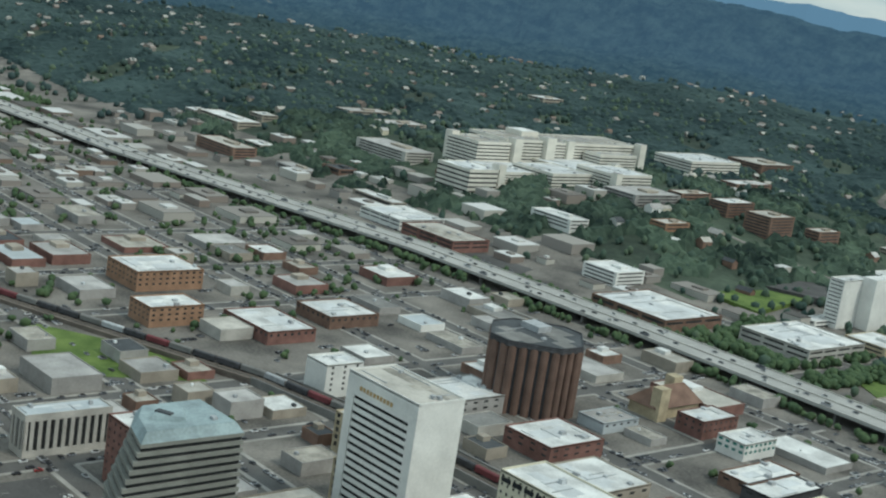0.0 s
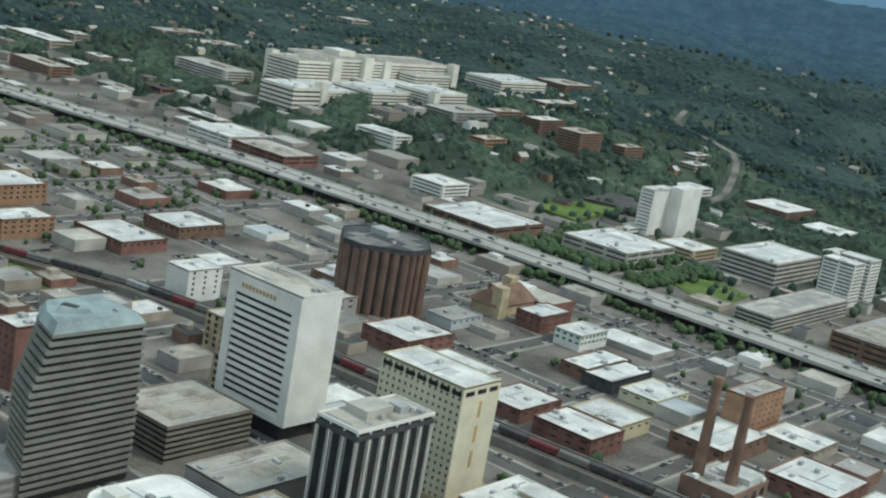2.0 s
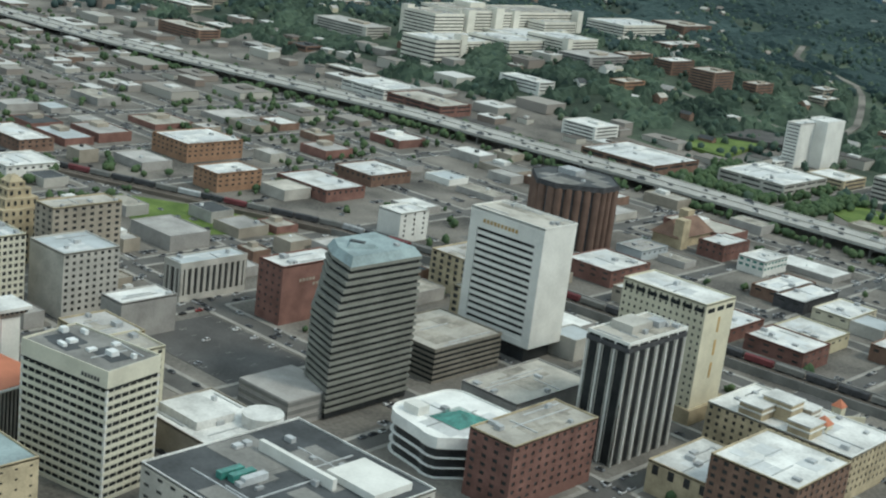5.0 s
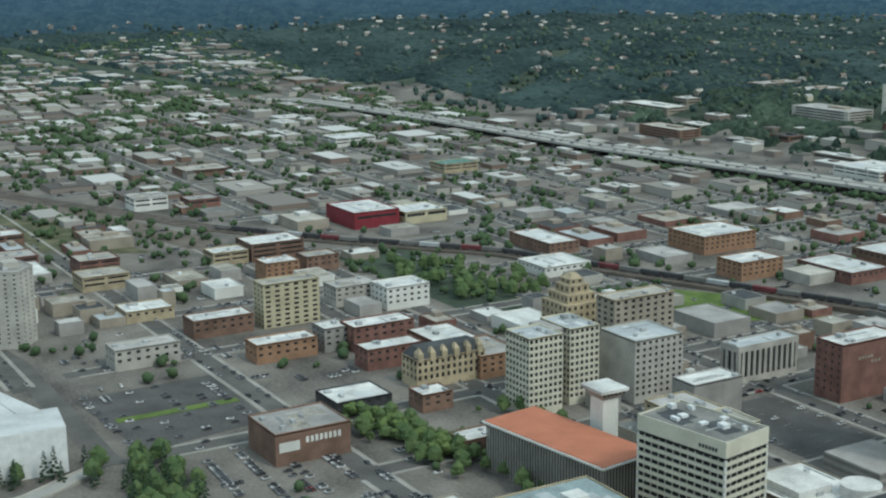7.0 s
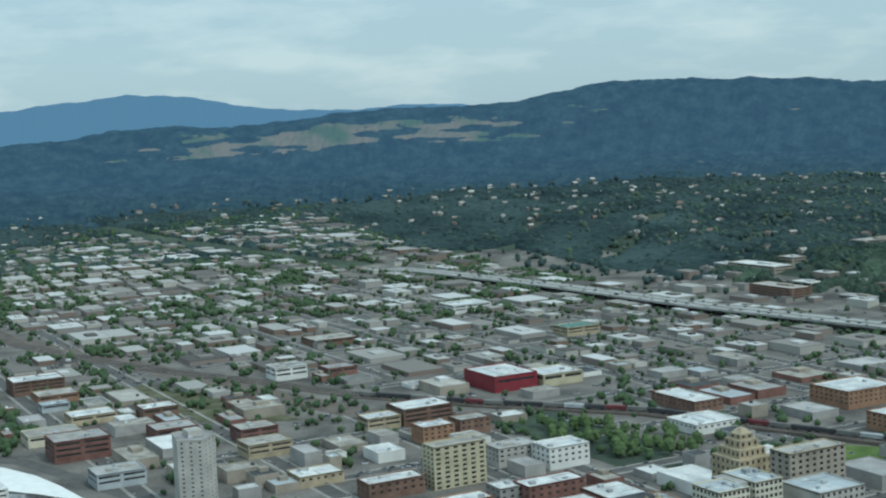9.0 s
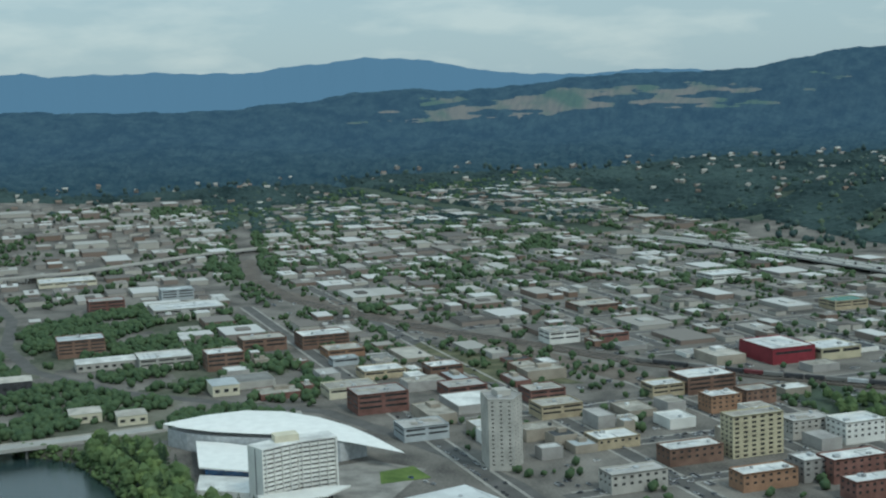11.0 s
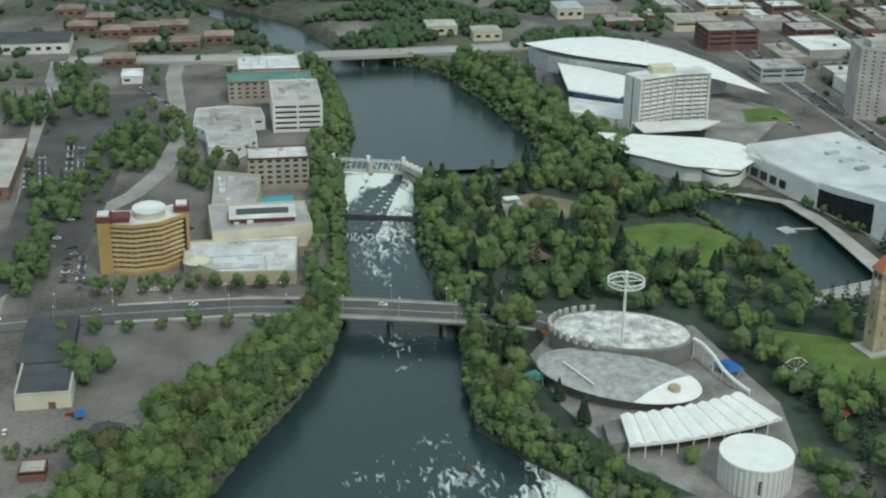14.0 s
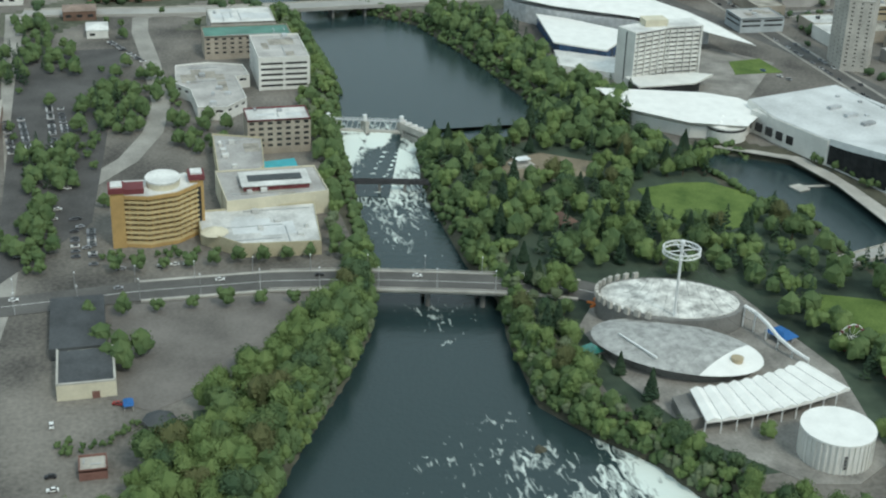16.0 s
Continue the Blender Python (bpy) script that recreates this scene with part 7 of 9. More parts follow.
for d, t in ((9.2, 1), (-9.2, -1)):
    for x, y, z, a in along(offset(BRIDGE[1:8], d), 27):
        street_lamp(x, y, z + 0.2, a - t * math.pi / 2)

# far bridge, footbridges, viaduct
for name, lab, pts, half, thick in (
        ("river_bridge", "long pale concrete road bridge on piers", [(700, 1000, 0.5), (689, 900, 1.5), (684, 830, 2.5), (688, 770, 2.5), (694, 690, 2.0), (706, 625, 1.0), (700, 520, 0.4)], 10, 2.0),
        ("park_bridge", "low pale park bridge over the channel", [(236, 452, 1.0), (216, 487, 1.2), (199, 552, 1.6), (186, 600, 0.8)], 5, 1.2),
        ("park_footbridge", "low grey footbridge beside the clock tower", [(96, 470, 0.8), (131, 507, 1.4), (166, 562, 1.4), (172, 585, 0.6)], 4, 1.0),
        ("weir_footbridge", "narrow dark steel footbridge below the dam", [(331, 772, -3), (336, 795, -3), (341, 822, -3)], 1.6, 1.4),
        ("rail_viaduct", "long concrete viaduct on tall piers", [(1660, 900, 9), (1700, 618, 10), (1824, 410, 10), (1910, 155, 9), (1960, -60, 6)], 7, 2.2)):
    e = empty(name, pts[1][0], pts[1][1], 0, lab, "bridge", kind="structure")
    part("deck", ribbon(pts, half, -thick, 0.0), "steel_dark" if "steel" in lab else "freeway_concrete", e)
    for d in (half - 0.2, 0.2 - half):
        part("railing", ribbon(offset(pts, d), 0.18, 0.0, 1.0), "steel_dark" if "steel" in lab else "concrete", e)
    for x, y, z, a in along(pts, 26 if half > 4 else 14):
        put("pier", pier, e, Matrix.Translation((x, y, (z - thick - 12) / 2)) @ Matrix.Rotation(a, 4, "Z") @ scaled(1.6, half * 1.3, z - thick + 12))

# dam
e = empty("dam", 423, 790, -8, "low river dam with gates, catwalk and white spill", "dam")
for x0, y0, x1, y1 in ((420, 768, 433, 813), (369, 742, 420, 768)):
    m = ribbon([(x0, y0, 0), (x1, y1, 0)], 1.6, -13, -5.6)
    part("sill", m, "concrete", e)
def gate(u, out=0.0):
    """A place along the line of the gates, from the island to the north bank."""
    return 420 + 13 * u + 0.96 * out, 768 + 45 * u - 0.28 * out


for u in (0.02, 0.5, 0.98):
    x, y = gate(u)
    part("gate_pier", slab(turned(x, y, 7, 2.4, 16), -13, 0.5), "concrete", e)
    put("hoist", PANES["metal_white"], e, Matrix.Translation((x, y, 2.2)) @ scaled(2.6, 2.2, 3.6))
part("catwalk", ribbon([(*gate(0), 0), (*gate(1), 0)], 1.0, 0.2, 0.6), "metal_grey", e)
for d in (-0.9, 0.9):
    m = Mesh()
    m.tube((*gate(0, d), 1.6), (*gate(1, d), 1.6), 0.12, 0.12, 5)
    part("handrail", m, "metal_white", e)
for k in range(14):
    m = Mesh()
    m.tube((*gate(k / 14, -0.6), 0.6), (*gate((k + 0.5) / 14, -0.6), -5.2), 0.2, 0.2, 5)
    part("lattice", m, "metal_white", e)
part("flume_wall", ribbon([(368, 741, 0.5), (420, 768, 0.5)], 2.6, -4, -0.2), "concrete", e)
for k in range(12):
    t = k / 11
    put("baffle", PANES["metal_white"], e, Matrix.Translation((368 + 52 * t, 741 + 27 * t, 0.9)) @ scaled(0.5, 4, 1.6))
# white water rushing from the two gates and spreading over the pool below
gu, gv = np.meshgrid(np.linspace(0.02, 0.98, 49), np.linspace(0, 1, 41))
sx, sy = gate(gu, 1.5 - 100 * gv)
plume = np.maximum(np.exp(-((gu - 0.74) / (0.24 + 0.1 * gv)) ** 2) * (1 - 0.8 * smooth((gv - 0.4) / 0.5)), np.exp(-((gu - 0.26 - 0.5 * gv) / 0.16) ** 2) * (1 - smooth((gv - 0.14) / 0.2)))
ripple = np.sin(sx * 0.9 + 1.7 * np.sin(sy * 0.4)) * np.sin(sy * 0.8 + sx * 0.2)
sz = -8.86 + 2.2 * (1 - smooth(gv / 0.12)) + plume * (0.5 + 0.12 * ripple)
idx = np.arange(gu.size).reshape(gu.shape)
sf = np.stack([idx[:-1, :-1], idx[1:, :-1], idx[1:, 1:], idx[:-1, 1:]], -1).reshape(-1, 4)
me = bpy.data.meshes.new("spill")
me.from_pydata(np.stack([sx, sy, sz], -1).reshape(-1, 3).tolist(), [], sf.tolist())
me.materials.append(MATS["river_water"])
me.attributes.new("foam", "FLOAT", "POINT").data.foreach_set("value", (-0.22 + 0.85 * plume + 0.2 * (1 - gv)).reshape(-1).astype(np.float32))
me.polygons.foreach_set("use_smooth", np.ones(len(sf), bool))
me.update()
part("spill", me, "", e, "foaming white water below the gates")
for x, y, r in ((40, 872, 4), (28, 840, 5), (70, 790, 2.5), (22, 815, 3)):
    m = Mesh()
    for i in range(5):
        for j in range(9):
            a = j * 0.698
            rr = r * math.sin(math.pi * (i + 0.5) / 5) * (1 + 0.25 * math.sin(3 * a + x) + 0.15 * math.sin(5 * a + i))
            m.v.append((x + rr * math.cos(a), y + rr * math.sin(a), -9 + r * 0.7 * math.cos(math.pi * (i + 0.5) / 5)))
    for i in range(4):
        for j in range(9):
            m.f.append((i * 9 + j, (i + 1) * 9 + j, (i + 1) * 9 + (j + 1) % 9, i * 9 + (j + 1) % 9))
            m.mi.append(0)
    m.f.append(tuple(range(9)))
    m.mi.append(0)
    tagged(part("boulder", m, "bank_rock"), "dark wet rock in the rapids", "rock", "river boulders")


HILL_ROADS = [[(300, -960), (322, -1040), (350, -1105), (379, -1168), (410, -1230), (443, -1277), (490, -1292), (543, -1305), (580, -1350), (621, -1446)], [(250, -880), (330, -885), (420, -860), (520, -850)]]
for line in HILL_ROADS:
    tagged(part("hill_road", ribbon([(x, y, float(terrain(x, y))) for x, y in line], 4.5, -1.5, 0.9), "asphalt"), "grey road winding up the wooded slope", "road", kind="structure")

# ---- lots, lawns, paths ----
def sheet(name, pts, z, mt, label, category):
    pts = pts if sum((v[0] - u[0]) * (v[1] + u[1]) for u, v in zip(pts, pts[1:] + pts[:1])) < 0 else pts[::-1]
    return tagged(part(name, slab(pts, -1.5, z), mt), label, category, kind="structure")


sheet("lawn", [(294, 664), (299, 640), (297, 621), (280, 606), (261, 603), (240, 618), (234, 636), (246, 656), (268, 664)], 0.25, "grass", "open green island lawn", "lawn")
sheet("beach", [(322, 740), (350, 720), (356, 700), (336, 672), (312, 690), (312, 720)], 0.22, "dry_ground", "bare sandy clearing among trees", "ground")
sheet("lawn", [(160, 632), (138, 640), (84, 612), (72, 575), (105, 556), (128, 570), (148, 604)], 0.2, "grass", "mown park lawn beside the clock tower", "lawn")
sheet("lawn", [(507, 512), (511, 486), (478, 484), (478, 520)], 0.3, "grass", "small square lawn before the exhibition hall", "lawn")
sheet("lawn", [(340, -662), (344, -748), (300, -768), (278, -656)], float(terrain(330, -720)) + 0.8, "grass", "green sports field across the freeway", "lawn")
sheet("lawn", [(111, -561), (109, -620), (59, -605), (52, -520)], 0.6, "grass", "green sports field beside the freeway", "lawn")
sheet("lawn", [(390, -5), (300, -70), (250, -60), (290, 30)], 0.25, "grass", "rough green embankment under the railway", "lawn")
sheet("lawn", [(880, 360), (800, 290), (700, 262), (720, 310), (760, 350)], 0.15, "rough_grass", "green verge beside the railway", "lawn")
sheet("parking_lot", [(149, 144), (149, 90), (66, 90), (66, 144)], 0.14, "lot", "dark asphalt parking lot with a few cars", "parking lot")
sheet("parking_lot", [(350, 428), (354, 345), (262, 346), (250, 420)], 0.14, "lot", "wide dark parking lot with a planted strip", "parking lot")
sheet("lawn", [(306, 418), (306, 348), (299, 348), (299, 418)], 0.35, "grass", "yellow-green planted strip in the lot", "lawn")
sheet("parking_lot", [(205, 945), (203, 872), (180, 862), (130, 905), (112, 935), (125, 952), (200, 955)], 0.14, "gravel_lot", "pale gravel lot by the river", "parking lot")
sheet("parking_lot", [(600, 1000), (600, 930), (300, 955), (232, 1000)], 0.12, "lot", "dark hotel parking lot with tree rows", "parking lot")
sheet("promenade", [(352, 560), (345, 548), (300, 535), (240, 528), (216, 540), (218, 548), (284, 548), (325, 556), (352, 592), (366, 592)], -1.0, "concrete", "pale promenade along the channel", "promenade")
sheet("plaza", [(170, 733), (168, 664), (120, 657), (90, 652), (50, 660), (24, 666), (12, 686), (16, 704), (50, 730), (100, 745), (148, 748)], 0.18, "plaza_paving", "worn paved fairground plaza", "plaza")
sheet("plaza", [(545, 655), (480, 640), (430, 600), (420, 540), (500, 480), (540, 510), (520, 600)], 0.16, "plaza_paving", "grey paved forecourt of the halls", "plaza")
sheet("parking_lot", [(378, -756), (378, -835), (318, -850), (268, -786), (300, -770), (344, -752)], float(terrain(350, -790)) + 0.6, "lot", "brown dusty lot beyond the field", "parking lot")
sheet("parking_lot", [(700, -660), (500, -650), (430, -490), (545, -480)], 0.5, "lot", "sloping dark lots beyond the freeway", "parking lot")
# gazebo, hedge and tarpaulin beside the gravel lot
e = empty("gazebo", 102, 933, 0, "round gazebo with a dark shingled roof", "gazebo")
ring = [(102 + 6.5 * math.cos(a), 933 + 6.5 * math.sin(a)) for a in np.arange(8) * 0.7854]
m = Mesh()
m.prism(ring, 3.0, 5.6, top=[(102 + 0.4 * math.cos(a), 933 + 0.4 * math.sin(a)) for a in np.arange(8) * 0.7854])
part("roof", m, "roof_dark", e)
for x, y in ring:
    put("post", PANES["concrete"], e, Matrix.Translation((102 + (x - 102) * 0.86, 933 + (y - 933) * 0.86, 1.5)) @ scaled(0.3, 0.3, 3))
e = empty("park_shelter", 255, 720, 0, "brown roofed picnic shelter among trees", "shelter")
m = Mesh()
m.prism(turned(255, 720, 13, 11, 20), 3.2, 6.8, top=turned(255, 720, 5, 0.5, 20))
part("roof", m, "rib_brown", e)
for u in (-1, 1):
    for v in (-1, 1):
        put("post", PANES["taupe_wall"], e, Matrix.Translation((255 + 4.6 * u, 720 + 3.6 * v, 1.6)) @ scaled(0.4, 0.4, 3.2))
e = empty("stage", 338, 717, 0, "low pale open-air stage beside the clearing", "stage")
part("platform", slab(turned(338, 717, 9, 13, 10), 0, 1.6), "concrete", e)
part("canopy", slab(turned(338, 717, 6, 9, 10), 4.4, 4.8), "metal_white", e)
for u in (-1, 1):
    for v in (-1, 1):
        put("post", PANES["concrete"], e, Matrix.Translation((338 + 2.2 * u, 717 + 3.4 * v, 3)) @ scaled(0.3, 0.3, 2.9))
RECTS += [(248, 262, 713, 727)]
e = empty("stall", 117, 944, 0, "small stall under a blue tarpaulin", "stall")
m = Mesh()
m.prism(rect(114, 120, 942, 946), 2.4, 3.4, top=rect(115, 119, 943.6, 944.4))
part("tarpaulin", m, "blue_canvas", e)
for x in (114.4, 119.6):
    for y in (942.3, 945.7):
        put("post", PANES["concrete"], e, Matrix.Translation((x, y, 1.2)) @ scaled(0.15, 0.15, 2.4))
e = empty("dock", 292, 566, -5.4, "pale floating dock in the channel", "dock")
part("float", slab(turned(292, 566, 9, 8, 15), -5.6, -4.8), "concrete", e)
part("gangway", slab(turned(293, 555, 2, 16, -4), -5.4, -4.9), "concrete", e)
for k in range(0, 17, 2):
    for y in (93, 117, 141):
        put("stall_mark", PANES["concrete"], None, Matrix.Translation((70 + 4.8 * k, y, 0.15)) @ scaled(0.14, 4.4, 0.03)).name = "trim"
for ob in [o for o in bpy.data.objects if o.name.startswith("trim")]:
    tagged(ob, "painted white parking stall line", "marking", "stall lines", "structure")
RECTS += [(62, 152, 86, 148), (248, 356, 342, 430), (110, 210, 860, 990)]


# ---- filler blocks ----
def far_from(line, x, y):
    return float(gap_to([p[:2] for p in line], x, y, False))


def place_ok(x, y, w, d):
    if not free(x - w / 2, x + w / 2, y - d / 2, y + d / 2):
        return False
    if far_from(FREEWAY, x, y) < 24 + d / 2 or far_from(YARD, x, y) < 20 + d / 2 or far_from(RAIL, x, y) < (28 if x > 330 else 15) + d / 2:
        return False
    if 440 < y < 1100 and float(river_cut(x, y)) < 12 + w / 2:
        return False
    for v, a, b in STREETS_X:
        if a - 4 < x < b + 4 and abs(y - v) < 9 + d / 2:
            return False
    for v, a, b in STREETS_Y:
        if a - 4 < y < b + 4 and abs(x - v) < 8.5 + w / 2:
            return False
    return True


NOBUILD = [(50, 405, 236, 475), (-330, -215, -440, -140), (380, 470, 330, 440), (395, 560, 40, 145), (640, 730, 205, 300), (1130, 1560, 395, 450)]
ZONES = [  # x0, x1, y0, y1, share of plots built on, lowest and highest eaves, plot width and depth
    (-330, 330, -440, -140, 0.4, 4, 8, 40, 32), (330, 700, -440, -60, 0.75, 4, 8, 44, 34), (-330, 640, -95, 440, 0.4, 5, 11, 36, 30), (380, 780, 20, 440, 0.45, 4, 9, 40, 34),
    (700, 2350, -440, 400, 0.72, 3.5, 6.5, 62, 40), (-420, 1250, -660, -490, 0.3, 4, 9, 44, 34), (-420, 700, -900, -660, 0.16, 4, 10, 44, 34), (700, 1300, 390, 560, 0.3, 5, 9, 48, 36),
    (1450, 2500, 420, 1000, 0.7, 4, 7, 66, 44), (2450, 2520, 330, 900, 0.5, 4, 8, 70, 50), (1300, 1450, 420, 560, 0.4, 4, 7, 50, 40), (1150, 1450, 700, 800, 0.25, 6, 10, 48, 40)]
fr = random.Random(21)
plots = []
GREEN = [(770, 268), (860, 292), (960, 330), (940, 352), (800, 320)]
CELL = collections.defaultdict(list)


def cells(x0, x1, y0, y1):
    return [(i, j) for i in range(int(x0 // 60), int(x1 // 60) + 1) for j in range(int(y0 // 60), int(y1 // 60) + 1)]


def clear_of_plots(x0, x1, y0, y1, gap):
    return not any(x0 - gap < b and x1 + gap > a and y0 - gap < d and y1 + gap > c for k in cells(x0 - gap, x1 + gap, y0 - gap, y1 + gap) for a, b, c, d in CELL[k])


for x0, x1, y0, y1, share, lo, hi, pw, pd in ZONES:
    goal, got = share * (x1 - x0) * (y1 - y0) * 0.42, 0.0
    for k in range(int((x1 - x0) * (y1 - y0) / 190)):
        if got > goal:
            break
        size = 1.25 - 0.85 * min(1.0, got / goal + fr.uniform(-0.15, 0.25))
        w, d = pw * size * fr.uniform(0.55, 1.15), pd * size * fr.uniform(0.6, 1.2)
        x, y = fr.uniform(x0, x1), fr.uniform(y0, y1)
        if not clear_of_plots(x - w / 2, x + w / 2, y - d / 2, y + d / 2, fr.choice([0.6, 3, 7])) or not place_ok(x, y, w, d) or bool(inside(GREEN, x, y)) or any(a - w / 2 < x < b + w / 2 and c - d / 2 < y < e_ + d / 2 for a, b, c, e_ in NOBUILD):
            continue
        h = fr.uniform(lo, hi) * (1.4 if fr.random() < 0.06 else 1)
        plots.append((x, y, w, d, h, fr.random(), fr.random()))
        got += w * d
        for c in cells(x - w / 2, x + w / 2, y - d / 2, y + d / 2):
            CELL[c].append((x - w / 2, x + w / 2, y - d / 2, y + d / 2))
for p in plots:
    RECTS.append((p[0] - p[2] / 2, p[0] + p[2] / 2, p[1] - p[3] / 2, p[1] + p[3] / 2))
sheet("lawn", GREEN, 0.06, "rough_grass", "rough green lot beside the railway", "grass")
plots.sort(key=lambda p: math.hypot(p[0] + 390, p[1] - 600))
WALLS = ["brick_red", "brick_brown", "taupe_wall", "grey_wall", "concrete", "white_wall", "taupe_wall", "brick_brown", "grey_wall", "grey_wall"]
ROOFS = ["roof_white", "roof_white", "roof_grey", "roof_mid", "roof_tan", "roof_sand", "roof_grey", "roof_bluegrey", "roof_sand", "roof_dark"]
WORD = {"brick_red": "red brick", "brick_brown": "brown brick", "taupe_wall": "taupe", "grey_wall": "grey rendered", "concrete": "pale concrete", "white_wall": "white painted", "tan_stone": "tan stone", "yellow_wall": "yellow painted"}
RWORD = {"roof_white": "bright white", "roof_grey": "grey", "roof_tan": "tan", "roof_bluegrey": "pale metal", "roof_dark": "dark tarred", "roof_mid": "weathered dark grey", "roof_sand": "dusty sand-coloured"}
NEAR = 212
far_w, far_r = Mesh(), Mesh()
for k, (x, y, w, d, h, u, v) in enumerate(plots):
    g = float(terrain(x, y))
    if k >= NEAR:
        far_w.box(x - w / 2, x + w / 2, y - d / 2, y + d / 2, g - 2, g + h)
        far_r.box(x - w / 2 - 0.2, x + w / 2 + 0.2, y - d / 2 - 0.2, y + d / 2 + 0.2, g + h, g + h + 0.5)
        if u < 0.45:
            far_r.box(x - w * 0.2, x + w * 0.1, y - d * 0.2, y + d * 0.15, g + h + 0.5, g + h + 2.3)
        continue
    wm, rm = WALLS[int(u * 9.99)], ROOFS[int(v * 9.99)]
    e = empty("commercial_block", x, y, g, "low %s block with a %s flat roof" % (WORD[wm], RWORD[rm]), "building", "low commercial blocks")
    p = rect(x - w / 2, x + w / 2, y - d / 2, y + d / 2)
    m = Mesh()
    m.prism(grown(p, -0.4), g + h - 0.6, g + h - 0.3)
    part("roof", m, rm, e)
    m = slab(p, g - 2, g + h - 0.6)
    q = grown(p, -0.4)
    for i in range(4):
        j = (i + 1) % 4
        m.prism([p[i], p[j], q[j], q[i]], g + h - 0.62, g + h + 0.3)
    part("wall", m, wm, e)
    for _ in range(int(u * 1.9)):
        s = fr.uniform(1.2, 3.5)
        put("rooftop_unit", PANES[fr.choice(["metal_grey", "metal_white", "roof_dark"])], e, Matrix.Translation((x + fr.uniform(-0.35, 0.35) * w, y + fr.uniform(-0.35, 0.35) * d, g + h + s * 0.2)) @ scaled(s, s * 0.8, s * 0.55 + 0.4))
    if u < 0.3:
        put("roof_house", PANES["roof_white" if v < 0.5 else "taupe_wall"], e, Matrix.Translation((x + w * 0.2, y - d * 0.1, g + h + 1.1)) @ scaled(w * 0.3, d * 0.35, 3))
    if k < 45:
        put("window_band", PANES["glass_dark"], e, edge_pose(p[3], p[0], d / 2, g + h * 0.42, 0.0) @ scaled(d * 0.75, 0.16, min(1.8, h * 0.28)))
        put("window_band", PANES["glass_dark"], e, edge_pose(p[2], p[3], w * 0.55, g + h * 0.42, 0.0) @ scaled(w * 0.6, 0.16, min(1.8, h * 0.28)))
e = empty("warehouse_district", 1400, 0, 0, "many low warehouses with pale flat roofs", "buildings", kind="stuff")
part("wall", far_w, "far_walls", e)
part("roof", far_r, "far_roofs", e)

# landmark sheds far east
for x, y, w, d, h, wm, rm, lab in ((1860, -330, 110, 270, 9, "taupe_wall", "roof_tan", "long tan rail shed with a low curved roof"), 
                                   (430, 1014, 92, 18, 8, "brick_brown", "roof_tan", "long brown brick store beside the lots"), (638, 946, 22, 15, 6, "white_wall", "roof_white", "white gabled store beside the road"),
                                   (985, 645, 26, 70, 8, "concrete", "roof_white", "curved white roofed campus hall"),
                                   (908, 755, 26, 60, 12, "steel_dark", "roof_tan", "dark riverside office with a tan roof"),
                                   *((x, y, 20, 20, 6, "tan_stone", "roof_brown", "tan riverside house with a brown hipped roof") for x, y in ((996, 966), (993, 944), (990, 922), (995, 899), (1030, 972), (1032, 950), (1033, 927), (1034, 906), (1046, 888), (1086, 866), (1112, 830), (1062, 868))),
                                   *((x, y, 20, 24, 7, "brick_brown", "roof_brown", "brown riverside flats with hipped roofs") for x, y in ((866, 1010), (831, 982), (800, 995), (782, 966), (791, 942), (796, 918), (737, 940), (735, 908), (686, 958), (752, 880))), (745, 1030, 40, 60, 9, "white_wall", "roof_dark", "white store with a dark flat roof"),
                                   (815, 565, 30, 24, 10, "cream_wall", "roof_bluegrey", "cream house with a blue metal roof"), (765, 690, 24, 26, 8, "cream_wall", "roof_tan", "cream villa with tan roofs"), (740, 655, 22, 24, 8, "cream_wall", "roof_tan", "cream villa with tan roofs")):
    e = empty("large_hall", x, y, 0, lab, "building")
    p = rect(x - w / 2, x + w / 2, y - d / 2, y + d / 2)
    part("wall", slab(p, 0, h), wm, e)
    m = Mesh()
    m.prism(grown(p, 0.5), h, h + 1.8, top=grown(p, -6))
    part("roof", m, rm, e)
    for i in range(max(1, int(d / 8))):
        put("window", PANES["glass_dark"], e, edge_pose(p[3], p[0], (i + 0.5) * 8, h * 0.5, 0.0) @ scaled(4, 0.16, h * 0.3))


# ---- houses on the slopes ----
def gable(m_w, m_r, x, y, z, w, d, h, a):
    c, s = math.cos(a), math.sin(a)

    def q(u, v, t):
        return (x + u * c - v * s, y + u * s + v * c, z + t)
    k = len(m_w.v)
    m_w.v += [q(-w, -d, -2), q(w, -d, -2), q(w, d, -2), q(-w, d, -2), q(-w, -d, h), q(w, -d, h), q(w, d, h), q(-w, d, h), q(0, -d, h + w * 0.7), q(0, d, h + w * 0.7)]
    for f in ((0, 1, 5, 4), (1, 2, 6, 5), (2, 3, 7, 6), (3, 0, 4, 7), (4, 5, 8), (6, 7, 9)):
        m_w.f.append(tuple(k + i for i in f))
        m_w.mi.append(0)
    k = len(m_r.v)
    o = 0.5
    r = w * 0.7
    m_r.v += [q(-w - o, -d - o, h - 0.3), q(0, -d - o, h + r + 0.1), q(0, d + o, h + r + 0.1), q(-w - o, d + o, h - 0.3), q(w + o, -d - o, h - 0.3), q(w + o, d + o, h - 0.3)]
    for f in ((0, 1, 2, 3), (1, 4, 5, 2)):
        m_r.f.append(tuple(k + i for i in f))
        m_r.mi.append(0)


